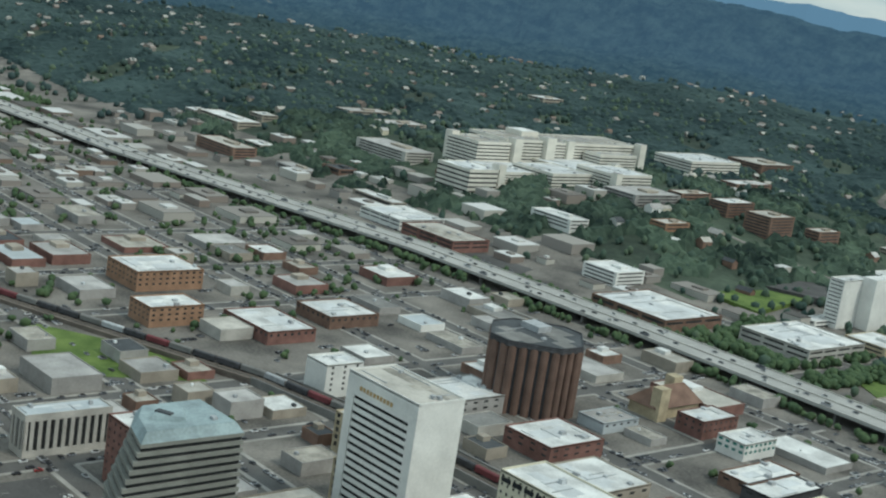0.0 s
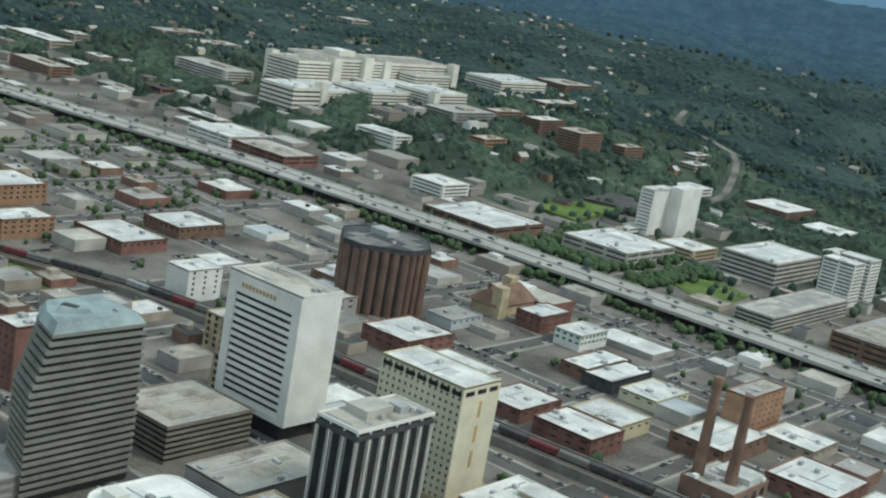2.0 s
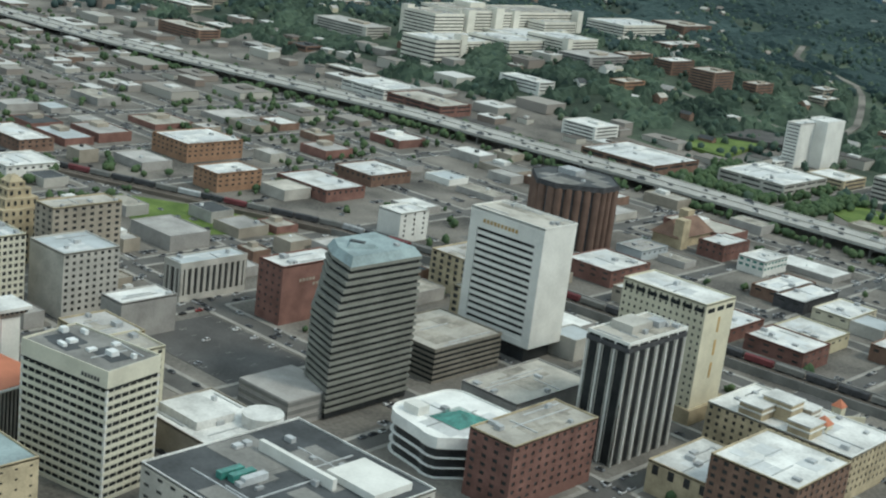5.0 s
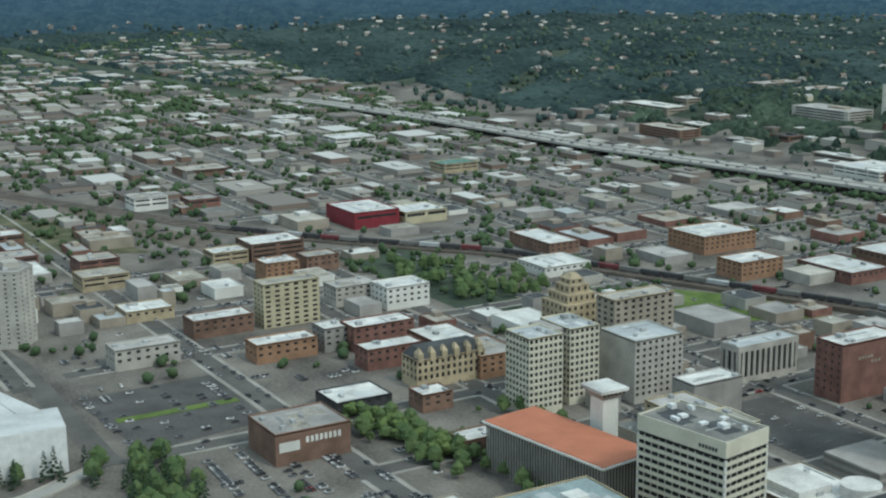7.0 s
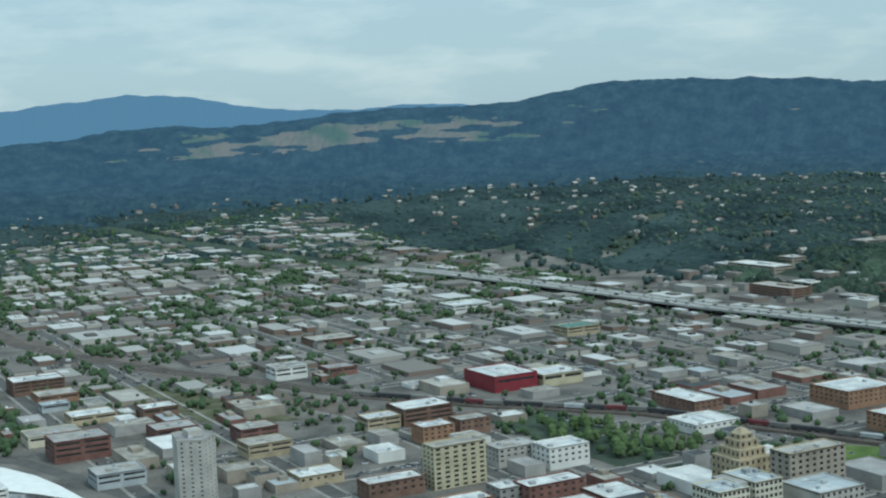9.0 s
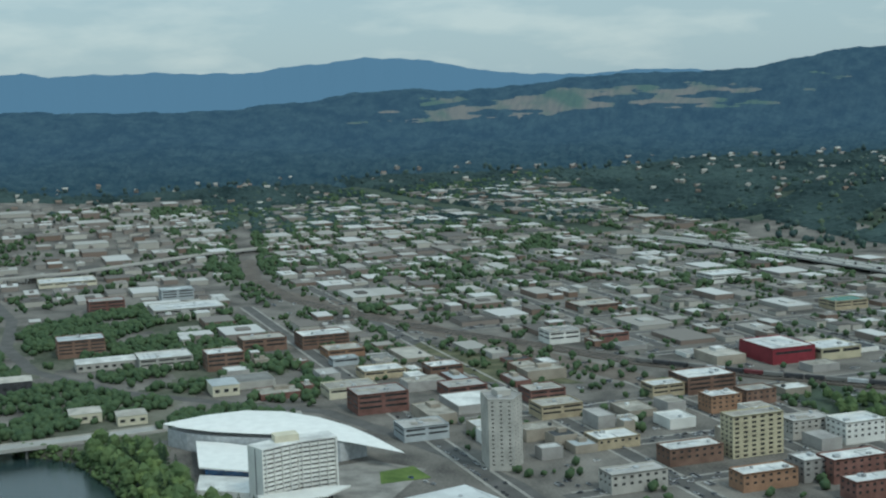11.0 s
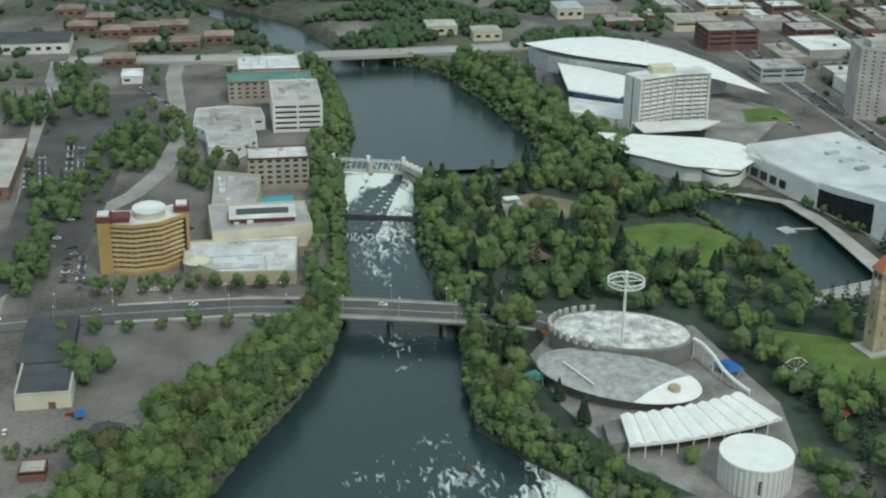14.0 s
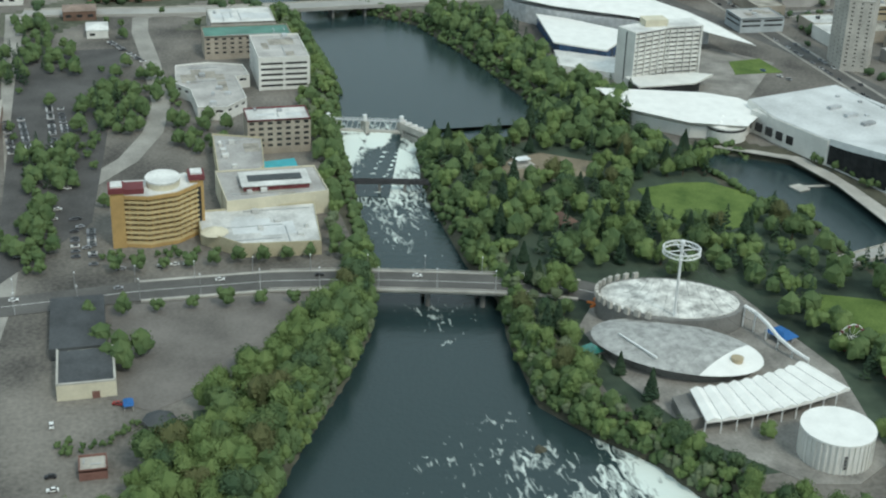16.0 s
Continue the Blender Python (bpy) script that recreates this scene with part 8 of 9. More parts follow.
hr_ = random.Random(5)
spots = []
while len(spots) < 540:
    if hr_.random() < 0.72:
        x, y = hr_.uniform(-500, 2700), hr_.uniform(-2300, -690)
        if x > 1700 and y > -900 and hr_.random() < 0.5:
            continue
    else:
        x, y = hr_.uniform(1700, 3100), hr_.uniform(-900, 700)
    d = math.hypot(x + 390, y - 650)
    if min(float(gap_to(line, x, y, False)) for line in HILL_ROADS) < 22:
        continue
    if x < 0.55 * (-y) - 60 and hr_.random() < 0.85:
        continue
    if d > 3200 or (x < 900 and y > -1000 and not free(x - 8, x + 8, y - 8, y + 8)) or far_from(FREEWAY, x, y) < 40:
        continue
    spots.append((x, y, d))
spots.sort(key=lambda s: s[2])
f_w, f_r = Mesh(), Mesh()
for k, (x, y, d) in enumerate(spots):
    z = float(terrain(x, y))
    w, dd, h, a = hr_.uniform(4, 6.5), hr_.uniform(5.5, 9), hr_.uniform(4, 6.5), hr_.choice([0, 1.5708]) + hr_.uniform(-0.1, 0.1)
    if d > 1900:
        w, dd, h = w * 0.8, dd * 0.8, h * 0.85
    if k < 60:
        e = empty("house", x, y, z, "small gabled house among dark trees", "house", "hillside houses")
        a1, a2 = Mesh(), Mesh()
        gable(a1, a2, x, y, z, w, dd, h, a)
        part("wall", a1, hr_.choice(["white_wall", "cream_wall", "taupe_wall", "brick_brown"]), e)
        part("roof", a2, hr_.choice(["roof_grey", "roof_dark", "roof_tan", "roof_grey"]), e)
    else:
        gable(f_w, f_r, x, y, z, w, dd, h, a)
e = empty("hillside_suburb", 900, -1500, 0, "hundreds of small pale houses among trees", "houses", kind="stuff")
part("wall", f_w, "house_paint", e)
part("roof", f_r, "far_walls", e)


# ---- trees ----
ICO_V = np.array([(0, 0, 1)] + [(0.894 * math.cos(a), 0.894 * math.sin(a), 0.447) for a in np.arange(5) * 1.2566] + [(0.894 * math.cos(a), 0.894 * math.sin(a), -0.447) for a in np.arange(5) * 1.2566 + 0.6283] + [(0, 0, -1)])
ICO_F = np.array([(0, 1 + i, 1 + (i + 1) % 5) for i in range(5)] + [(1 + i, 6 + i, 1 + (i + 1) % 5) for i in range(5)] + [(1 + (i + 1) % 5, 6 + i, 6 + (i + 1) % 5) for i in range(5)] + [(11, 6 + (i + 1) % 5, 6 + i) for i in range(5)])
ng = np.random.default_rng(11)


def clumps(centres, radii, squash=0.8, rough=0.3):
    """Uneven leaf clumps at the centres, as verts and faces."""
    n = len(centres)
    v = ICO_V[None] * (1 + ng.uniform(-rough, rough, (n, 12, 1))) * np.asarray(radii)[:, None, None]
    ang = ng.uniform(0, 6.28, n)
    c, s = np.cos(ang)[:, None], np.sin(ang)[:, None]
    v = np.stack([v[..., 0] * c - v[..., 1] * s, v[..., 0] * s + v[..., 1] * c, v[..., 2] * squash], -1) + np.asarray(centres)[:, None, :]
    f = ICO_F[None] + (np.arange(n) * 12)[:, None, None]
    return v.reshape(-1, 3), f.reshape(-1, 3)


def leaves(centres, size):
    """Loose leaf sprays, each a small bent quad."""
    n = len(centres)
    a, b = ng.normal(size=(n, 3)), ng.normal(size=(n, 3))
    a /= np.linalg.norm(a, axis=1)[:, None]
    b -= (a * b).sum(1)[:, None] * a
    b /= np.linalg.norm(b, axis=1)[:, None]
    r = size * ng.uniform(0.6, 1.3, (n, 1))
    c = np.asarray(centres)
    v = np.stack([c - a * r, c + b * r * 0.6, c + a * r, c - b * r * 0.6], 1).reshape(-1, 3)
    f = np.arange(n * 4).reshape(n, 4)
    return v, f


def mesh_of(name, chunks, mt):
    verts, faces, base = [], [], 0
    for v, f in chunks:
        verts.append(v)
        faces += (f + base).tolist()
        base += len(v)
    me = bpy.data.meshes.new(name)
    me.from_pydata(np.concatenate(verts).tolist(), [], faces)
    me.materials.append(MATS[mt])
    me.update()
    return me


def broad_crown(name, r, h, mt, lobes=7, n=44, sprays=620):
    """Several overlapping lobes of clumps with sprays round them."""
    pts, out = [], []
    heads = [(0, 0, h * 0.64, r * 0.78)]
    for k in range(lobes):
        a = k * 6.28 / lobes + ng.uniform(-0.4, 0.4)
        q = ng.uniform(0.35, 0.62) * r
        heads.append((q * math.cos(a), q * math.sin(a), h * ng.uniform(0.36, 0.82), r * ng.uniform(0.42, 0.6)))
    for _ in range(n):
        x, y, z, rr = heads[ng.integers(len(heads))]
        d = ng.normal(size=3)
        d /= np.linalg.norm(d)
        d[2] = abs(d[2]) * 1.0 - 0.25
        pts.append((x + d[0] * rr * 0.85, y + d[1] * rr * 0.85, z + d[2] * rr * 0.8))
    for _ in range(sprays):
        x, y, z, rr = heads[ng.integers(len(heads))]
        d = ng.normal(size=3)
        d /= np.linalg.norm(d)
        out.append((x + d[0] * rr * 1.12, y + d[1] * rr * 1.12, z + abs(d[2] + 0.15) * rr * 1.02))
    core = clumps(np.array([h_[:3] for h_ in heads]), [h_[3] * 0.9 for h_ in heads], 1.05, 0.28)
    return mesh_of(name, [core, clumps(np.array(pts), ng.uniform(0.07, 0.17, n) * r, 0.8, 0.4), leaves(np.array(out), 0.075 * r)], mt)


def spruce_crown(name, r, h, mt, n=130):
    pts, rad, out = [], [], []
    for k in range(n):
        t = (k + 0.5) / n
        a = k * 2.4
        q = r * (1 - t) * ng.uniform(0.5, 1.0)
        pts.append((q * math.cos(a), q * math.sin(a), h * (0.08 + 0.92 * t)))
        rad.append(0.1 * r + 0.28 * r * (1 - t))
        for _ in range(3):
            q2 = r * (1.12 - t) * ng.uniform(0.8, 1.1)
            aa = a + ng.uniform(-0.5, 0.5)
            out.append((q2 * math.cos(aa), q2 * math.sin(aa), h * (0.06 + 0.92 * t) - 0.3))
    return mesh_of(name, [clumps(np.array(pts), rad, 0.55), leaves(np.array(out), 0.11 * r)], mt)


def trunk_mesh(r, h, limbs=4):
    m = Mesh()
    m.tube((0, 0, -0.5), (0, 0, h), r, r * 0.55, 7)
    for k in range(limbs):
        a = k * 6.28 / max(1, limbs) + 0.4
        m.tube((0, 0, h * 0.7), (h * 0.45 * math.cos(a), h * 0.45 * math.sin(a), h * 1.25), r * 0.42, r * 0.16, 5)
    return m.data("trunk", "bark")


KINDS = {
    "broad": [(broad_crown("crown", 6.0, 11, "leaf_mid"), trunk_mesh(0.45, 5), "broad leafy tree with a full green crown"), (broad_crown("crown", 6.6, 12, "leaf_dark", 8), trunk_mesh(0.5, 5), "tall dark green leafy tree"),
              (broad_crown("crown", 5.6, 10, "leaf_light", 6), trunk_mesh(0.4, 4), "yellow-green leafy tree with a loose crown"), (broad_crown("crown", 6.2, 13, "leaf_mid", 9, 50), trunk_mesh(0.45, 6), "broad leafy tree with a full green crown"), (broad_crown("crown", 5.8, 12, "leaf_olive", 7), trunk_mesh(0.45, 6), "olive-brown leafy tree with a thin crown")],
    "spruce": [(spruce_crown("crown", 3.6, 14, "leaf_conifer"), trunk_mesh(0.35, 4, 0), "dark pointed spruce tree"), (spruce_crown("crown", 4.2, 17, "leaf_conifer", 150), trunk_mesh(0.4, 4, 0), "tall dark conifer with drooping boughs")],
    "small": [(broad_crown("crown", 3.2, 6.5, "leaf_mid", 5, 60, 300), trunk_mesh(0.2, 2.6, 3), "small round street tree"), (broad_crown("crown", 3.0, 6.0, "leaf_dark", 5, 60, 300), trunk_mesh(0.2, 2.6, 3), "small dark street tree")],
    "light": [(broad_crown("crown", 6.0, 11, "leaf_light", 8), trunk_mesh(0.45, 4), "bright yellow-green leafy tree on the bank"), (broad_crown("crown", 5.4, 12, "leaf_light", 6), trunk_mesh(0.4, 5), "bright yellow-green leafy tree on the bank")],
    "grey": [(broad_crown("crown", 4.6, 9, "leaf_grey", 6, 80, 420), trunk_mesh(0.3, 3.5, 3), "grey-green willow on the bank")],
}
tr = random.Random(3)
TREES = []
REST = []
MAXTREE = 245


def tree(kind, x, y, s=1.0, z=None):
    crown, trunk, lab = tr.choice(KINDS[kind])
    z = float(terrain(x, y)) - (13 * float(smooth((5 - river_cut(x, y)) / 11)) if 440 < y < 1100 else 0) if z is None else z
    s *= tr.uniform(0.8, 1.2)
    m = Matrix.Translation((x, y, z)) @ Matrix.Rotation(tr.uniform(0, 6.28), 4, "Z") @ Matrix.Diagonal((s, s, s * tr.uniform(0.95, 1.3), 1))
    TREES.append((x, y))
    if len(TREES) > MAXTREE:
        REST.append((kind, m))
        return
    e = new("conifer" if kind == "spruce" else "tree")
    e.matrix_basis = m
    tagged(e, lab, "tree", "park conifers" if kind == "spruce" else "street trees" if kind == "small" else "park trees")
    for nm, me in (("trunk", trunk), ("crown", crown)):
        o = new(nm, me)
        o.parent = e


OPEN_YARD = [(66, 970), (63, 948), (80, 940), (88, 924), (108, 916), (125, 935), (128, 962)]


def grove(pts, gap, mix, s=1.0, avoid=(), limit=400, keep_off_water=True):
    """Trees scattered over an outline, no closer than gap."""
    xs, ys = [p[0] for p in pts], [p[1] for p in pts]
    local, tries = [], 0
    while tries < 6000 and len(local) < limit:
        tries += 1
        x, y = tr.uniform(min(xs), max(xs)), tr.uniform(min(ys), max(ys))
        if not bool(inside(pts, x, y)) or (bool(inside(OPEN_YARD, x, y)) and gap > 3) or any(bool(inside(a, x, y)) for a in avoid) or any((x - u) ** 2 + (y - v) ** 2 < gap * gap for u, v in local):
            continue
        if 440 < y < 1100 and float(river_cut(x, y)) < (1.0 if keep_off_water else -1.8):
            continue
        local.append((x, y))
        tree(tr.choice(mix), x, y, s)


LAWN_I = [(300, 670), (302, 618), (258, 598), (230, 634), (262, 670)]
BEACH_I = [(322, 744), (358, 712), (338, 668), (308, 690)]
LAWN_P = [(158, 630), (138, 638), (88, 612), (76, 577), (105, 560), (128, 572), (148, 604)]
ISLE = [(374, 740), (389, 758), (318, 769), (236, 769), (214, 760), (206, 735), (198, 690), (200, 650), (212, 605), (232, 590), (270, 606), (328, 618), (346, 612), (386, 648), (418, 668), (384, 708)]
# north bank of the lower river
grove([(238, 830), (211, 834), (176, 841), (135, 860), (92, 884), (43, 907), (0, 930), (16, 958), (60, 942), (104, 924), (134, 900), (180, 860), (198, 846)], 6.0, ["broad"] * 8 + ["light"] * 6 + ["small"], 0.98, limit=100)
# south bank under the fairground
grove([(199, 766), (151, 773), (101, 776), (80, 762), (100, 756), (150, 756), (178, 738), (192, 740)], 5.0, ["broad", "small", "grey", "light", "spruce"], 0.75, limit=40)
grove([(88, 762), (53, 745), (20, 733), (-20, 720), (-10, 704), (14, 714), (46, 735), (88, 752)], 5.0, ["small", "broad", "light"], 0.7, limit=22)
for x, y in ((83, 740), (105, 719 + 26), (52, 706 + 32)):
    tree("spruce", x, y, 0.75)
# island
grove(ISLE, 6.9, ["broad"] * 6 + ["spruce"] * 3 + ["light"] * 3, 0.92, [LAWN_I, BEACH_I, [(239, 712), (261, 712), (261, 728), (239, 728)]], 215)
# park round the fair and the clock tower
grove([(200, 690), (200, 600), (180, 575), (120, 545), (60, 530), (-10, 540), (-20, 660), (60, 642), (100, 640), (130, 655), (178, 652), (182, 690)], 7.2, ["broad"] * 4 + ["spruce"] * 2 + ["light"], 0.85, [LAWN_P, [(118, 576), (145, 576), (145, 604), (118, 604)]], 150)
# south bank of the upper pool
grove([(424, 664), (544, 680), (652, 702), (672, 688), (640, 656), (560, 640), (500, 645), (440, 612), (392, 632), (372, 618), (400, 650)], 6.6, ["broad"] * 5 + ["spruce"] + ["light"], 0.95, limit=110)
grove([(236, 468), (232, 530), (248, 536), (244, 500), (240, 460)], 5, ["spruce"], 0.8, limit=16)
grove([(225, 430), (130, 470), (110, 440), (200, 410)], 7, ["spruce", "spruce", "broad"], 0.8, limit=22)
grove([(262, 532), (300, 545), (320, 552), (318, 545), (270, 525)], 4, ["small"], 0.7, limit=9)
# north bank
grove([(446, 812), (510, 800), (653, 802), (680, 815), (640, 822), (550, 814), (480, 822), (440, 830), (380, 828), (300, 834), (250, 842), (246, 834), (355, 822), (424, 815)], 5.4, ["broad", "broad", "small", "grey", "light"], 0.8, limit=95)
for k in range(10):
    tree("small", 238 + tr.uniform(-2, 2), 842 + 11.5 * k, 1.15)
for k in range(7):
    tree("small", 195 + tr.uniform(-2, 2), 868 + 15 * k, 1.2)
grove([(260, 950), (252, 896), (246, 896), (252, 952)], 4.0, ["small"], 0.6, limit=14)
# overhanging trees at the water's edge
for x0, x1, y0, y1, n, s_ in ((-20, 244, 810, 950, 95, 0.7), (20, 232, 725, 795, 70, 0.55)):
    local, tries = [], 0
    while len(local) < n and tries < 5000:
        tries += 1
        x, y = tr.uniform(x0, x1), tr.uniform(y0, y1)
        if -1.4 < float(river_cut(x, y)) < 2.6 and not any((x - u) ** 2 + (y - v) ** 2 < 9 for u, v in local):
            local.append((x, y))
            tree(tr.choice(["broad", "light", "small", "grey"]), x, y, s_ * tr.uniform(0.7, 1.2))
# rows and clumps over the northern lots
for pts in ([(669, 1007), (684, 988), (589, 961), (535, 961), (543, 982)], [(404, 993), (401, 966), (346, 963), (342, 987)], [(509, 951), (506, 925), (422, 924), (424, 948)], [(588, 1032), (592, 997), (525, 992), (529, 1025)]):
    grove(pts, 6.5, ["broad", "broad", "spruce"], 0.72, limit=34)
grove([(256, 983), (335, 984), (339, 974), (255, 973)], 5.5, ["small", "broad"], 0.8, limit=16)
grove([(690, 1010), (690, 840), (600, 890), (520, 915), (260, 905), (262, 985), (400, 1010)], 14, ["small", "small", "broad"], 0.75, limit=30)
# trees on the slope by the water and round the old lots
grove([(240, 822), (205, 822), (168, 829), (128, 848), (84, 872), (36, 894), (-9, 917), (4, 934), (45, 912), (95, 889), (136, 866), (178, 846), (240, 836)], 4.4, ["broad", "light", "broad", "small"], 0.74, limit=100, keep_off_water=False)
grove([(240, 776), (197, 774), (151, 781), (101, 784), (72, 770), (48, 753), (16, 741), (-20, 728), (-14, 714), (20, 728), (56, 742), (84, 758), (104, 770), (151, 768), (197, 762), (236, 768)], 3.6, ["small", "grey", "broad", "light", "small"], 0.62, limit=120, keep_off_water=False)
grove([(40, 664), (8, 666), (-4, 690), (2, 716), (-16, 712), (-16, 660), (30, 650)], 5, ["broad", "small", "light"], 0.7, limit=26)
grove([(110, 652), (74, 645), (70, 600), (84, 596), (100, 625)], 7.5, ["broad", "spruce", "light"], 0.75, limit=12)
grove([(440, 872), (386, 880), (384, 905), (430, 912), (440, 900)], 6.5, ["broad", "small"], 0.75, limit=16)
tree("light", 47, 706, 0.6)
grove([(250, 307), (232, 289), (175, 275), (127, 307), (180, 315)], 5.5, ["broad", "small", "light"], 0.72, limit=34)
grove([(237, 429), (236, 413), (122, 424), (90, 452), (141, 462)], 5.5, ["broad", "spruce", "broad"], 0.85, limit=40)
grove([(106, 942), (94, 954), (88, 970), (85, 968), (91, 952), (104, 939)], 2.2, ["small"], 0.42, limit=16)
for pts, gap, mix, s_, lim in (([(500, 938), (452, 922), (440, 945), (380, 955), (390, 970), (480, 960)], 6.5, ["broad", "small"], 0.85, 26),
                               ([(325, 987), (325, 980), (243, 979), (243, 986)], 4.5, ["small"], 0.9, 16), ([(300, 990), (262, 972), (250, 985), (280, 1000)], 6, ["small", "broad"], 0.8, 9),
                               ([(560, 912), (470, 896), (440, 905), (520, 925)], 6, ["small", "broad"], 0.8, 14), ([(190, 958), (150, 930), (140, 950), (180, 975)], 6, ["broad"], 0.8, 5),
                               ([(62, 944), (50, 925), (20, 940), (20, 985), (50, 975)], 6, ["broad", "light"], 0.8, 9), ([(98, 950), (103, 928), (98, 926), (90, 970), (94, 972)], 3.5, ["small"], 0.55, 10),
                               ([(235, 334), (180, 310), (140, 285), (150, 262), (200, 285), (240, 300)], 7, ["broad", "small"], 0.8, 20), ([(250, 505), (215, 460), (160, 430), (200, 400), (260, 460)], 7, ["spruce", "broad"], 0.8, 20),
                               ([(560, 130), (470, 140), (410, 130), (400, 60), (470, 50), (560, 90)], 7, ["broad", "small"], 0.85, 60), ([(215, 250), (200, 232), (160, 225), (165, 215), (205, 222)], 6, ["broad", "small"], 0.7, 10),
                               ([(160, 290), (150, 268), (70, 275), (60, 300)], 6, ["broad"], 0.7, 12)):
    grove(pts, gap, mix, s_, limit=lim)


def joined_rest():
    """The remaining trees, farther off, joined by kind."""
    light = {"broad": ("leaf_mid", broad_crown("crown", 6.0, 11, "leaf_mid", 6, 10, 125)), "light": ("leaf_light", broad_crown("crown", 5.6, 10, "leaf_light", 6, 10, 125)), "small": ("leaf_mid", broad_crown("crown", 3.2, 6.5, "leaf_mid", 5, 9, 90)),
             "spruce": ("leaf_conifer", spruce_crown("crown", 3.8, 15, "leaf_conifer", 24)), "grey": ("leaf_grey", broad_crown("crown", 4.6, 9, "leaf_grey", 5, 10, 90))}
    for kind, (mt, me) in light.items():
        v = np.empty(len(me.vertices) * 3)
        me.vertices.foreach_get("co", v)
        v = v.reshape(-1, 3)
        f = [tuple(p.vertices) for p in me.polygons]
        verts, faces, base = [], [], 0
        for k, m in REST:
            if k == kind:
                a = np.array(m)
                verts.append(v @ a[:3, :3].T + a[:3, 3])
                faces += [tuple(i + base for i in q) for q in f]
                base += len(v)
        if verts:
            out = bpy.data.meshes.new("grove")
            out.from_pydata(np.concatenate(verts).tolist(), [], faces)
            out.materials.append(MATS[mt])
            out.update()
            tagged(new("grove", out), "leafy green trees standing close together", "trees", kind="stuff")


joined_rest()


# woods too far to pick apart
def wood(name, label, pts_xy, rad, mt="far_leaf", tall=1.0, per=1):
    x, y = pts_xy[:, 0], pts_xy[:, 1]
    z = terrain(x, y)
    near = (y > 440) & (y < 1100) & (x > -1440) & (x < 1520)
    if near.any():
        z[near] = z[near] - 13 * smooth((5 - river_cut(x[near], y[near])) / 11)
    cs, rs = [], []
    for k in range(per):
        o = ng.normal(0, 0.38 if k else 0.0, (len(x), 3)) * rad[:, None]
        cs.append(np.stack([x, y, z + rad * 0.75 * tall], -1) + o * (1, 1, 0.6))
        rs.append(rad * (0.72 if per > 1 else 1.0) * ng.uniform(0.8, 1.15, len(x)))
    v, f = clumps(np.concatenate(cs), np.concatenate(rs), 0.95 * tall, 0.28)
    me = mesh_of(name, [(v, f)], mt)
    me.polygons.foreach_set("use_smooth", np.ones(len(me.polygons), bool))
    return tagged(new(name, me), label, "trees", kind="stuff")


def scatter(n, x0, x1, y0, y1, test):
    x, y = ng.uniform(x0, x1, n), ng.uniform(y0, y1, n)
    k = test(x, y)
    return np.stack([x[k], y[k]], -1)


def off_roads(x, y, pad=6):
    k = np.ones(len(x), bool)
    k &= gap_to([p[:2] for p in FREEWAY], x, y, False) > 25
    k &= gap_to([p[:2] for p in RAIL], x, y, False) > 14
    for line in HILL_ROADS:
        k &= gap_to(line, x, y, False) > 15
    for a, b, c, d in RECTS:
        k &= ~((x > a - 1) & (x < b + 1) & (y > c - 1) & (y < d + 1))
    for v, a, b in STREETS_X:
        k &= ~((x > a) & (x < b) & (abs(y - v) < pad))
    for v, a, b in STREETS_Y:
        k &= ~((y > a) & (y < b) & (abs(x - v) < pad))
    return k


def patchy(x, y, f=0.008):
    return np.sin(x * f + 1.3) * np.sin(y * f * 1.3 + 0.5) + 0.6 * np.sin(x * f * 2.7 + y * f * 1.9)


ROOM = np.zeros((760, 760), bool)   # clearings round the hillside houses, in cells of 6 m
for x, y, d in spots:
    cx, cy = x - 5, y + 5
    i0, j0 = int((cx + 900) / 6), int((cy + 3300) / 6)
    ROOM[max(0, i0 - 1):i0 + 2, max(0, j0 - 1):j0 + 2] = True


def canopy(name, label, x0, x1, y0, y1, step, test, tall, mt):
    """A closed roof of leaves: crowns of uneven height side by side, open where the test says no."""
    gx, gy = np.meshgrid(np.arange(x0, x1, step), np.arange(y0, y1, step))
    gx, gy = gx + ng.uniform(-0.4, 0.4, gx.shape) * step, gy + ng.uniform(-0.4, 0.4, gy.shape) * step
    fx, fy = gx.ravel(), gy.ravel()
    ok = test(fx, fy)
    ok[ok] &= off_roads(fx[ok], fy[ok], 7)
    ok &= ~ROOM[np.clip((fx + 900) / 6, 0, 759).astype(int), np.clip((fy + 3300) / 6, 0, 759).astype(int)]
    h = tall * (0.3 + 0.7 * ng.uniform(0, 1, len(fx)) ** 1.4) * (0.85 + 0.2 * np.sin(fx * 0.03 + 2 * np.sin(fy * 0.021)))
    z = terrain(fx, fy) + np.where(ok, h, -2.0)
    idx = np.arange(len(fx)).reshape(gx.shape)
    f = np.stack([idx[:-1, :-1], idx[:-1, 1:], idx[1:, 1:], idx[1:, :-1]], -1).reshape(-1, 4)
    f = f[ok[f].sum(1) > 0]
    used, back = np.unique(f, return_inverse=True)
    me = bpy.data.meshes.new(name)
    me.from_pydata(np.stack([fx, fy, z], -1)[used].tolist(), [], back.reshape(-1, 4).tolist())
    me.materials.append(MATS[mt])
    me.update()
    tagged(new(name, me), label, "trees", kind="stuff")


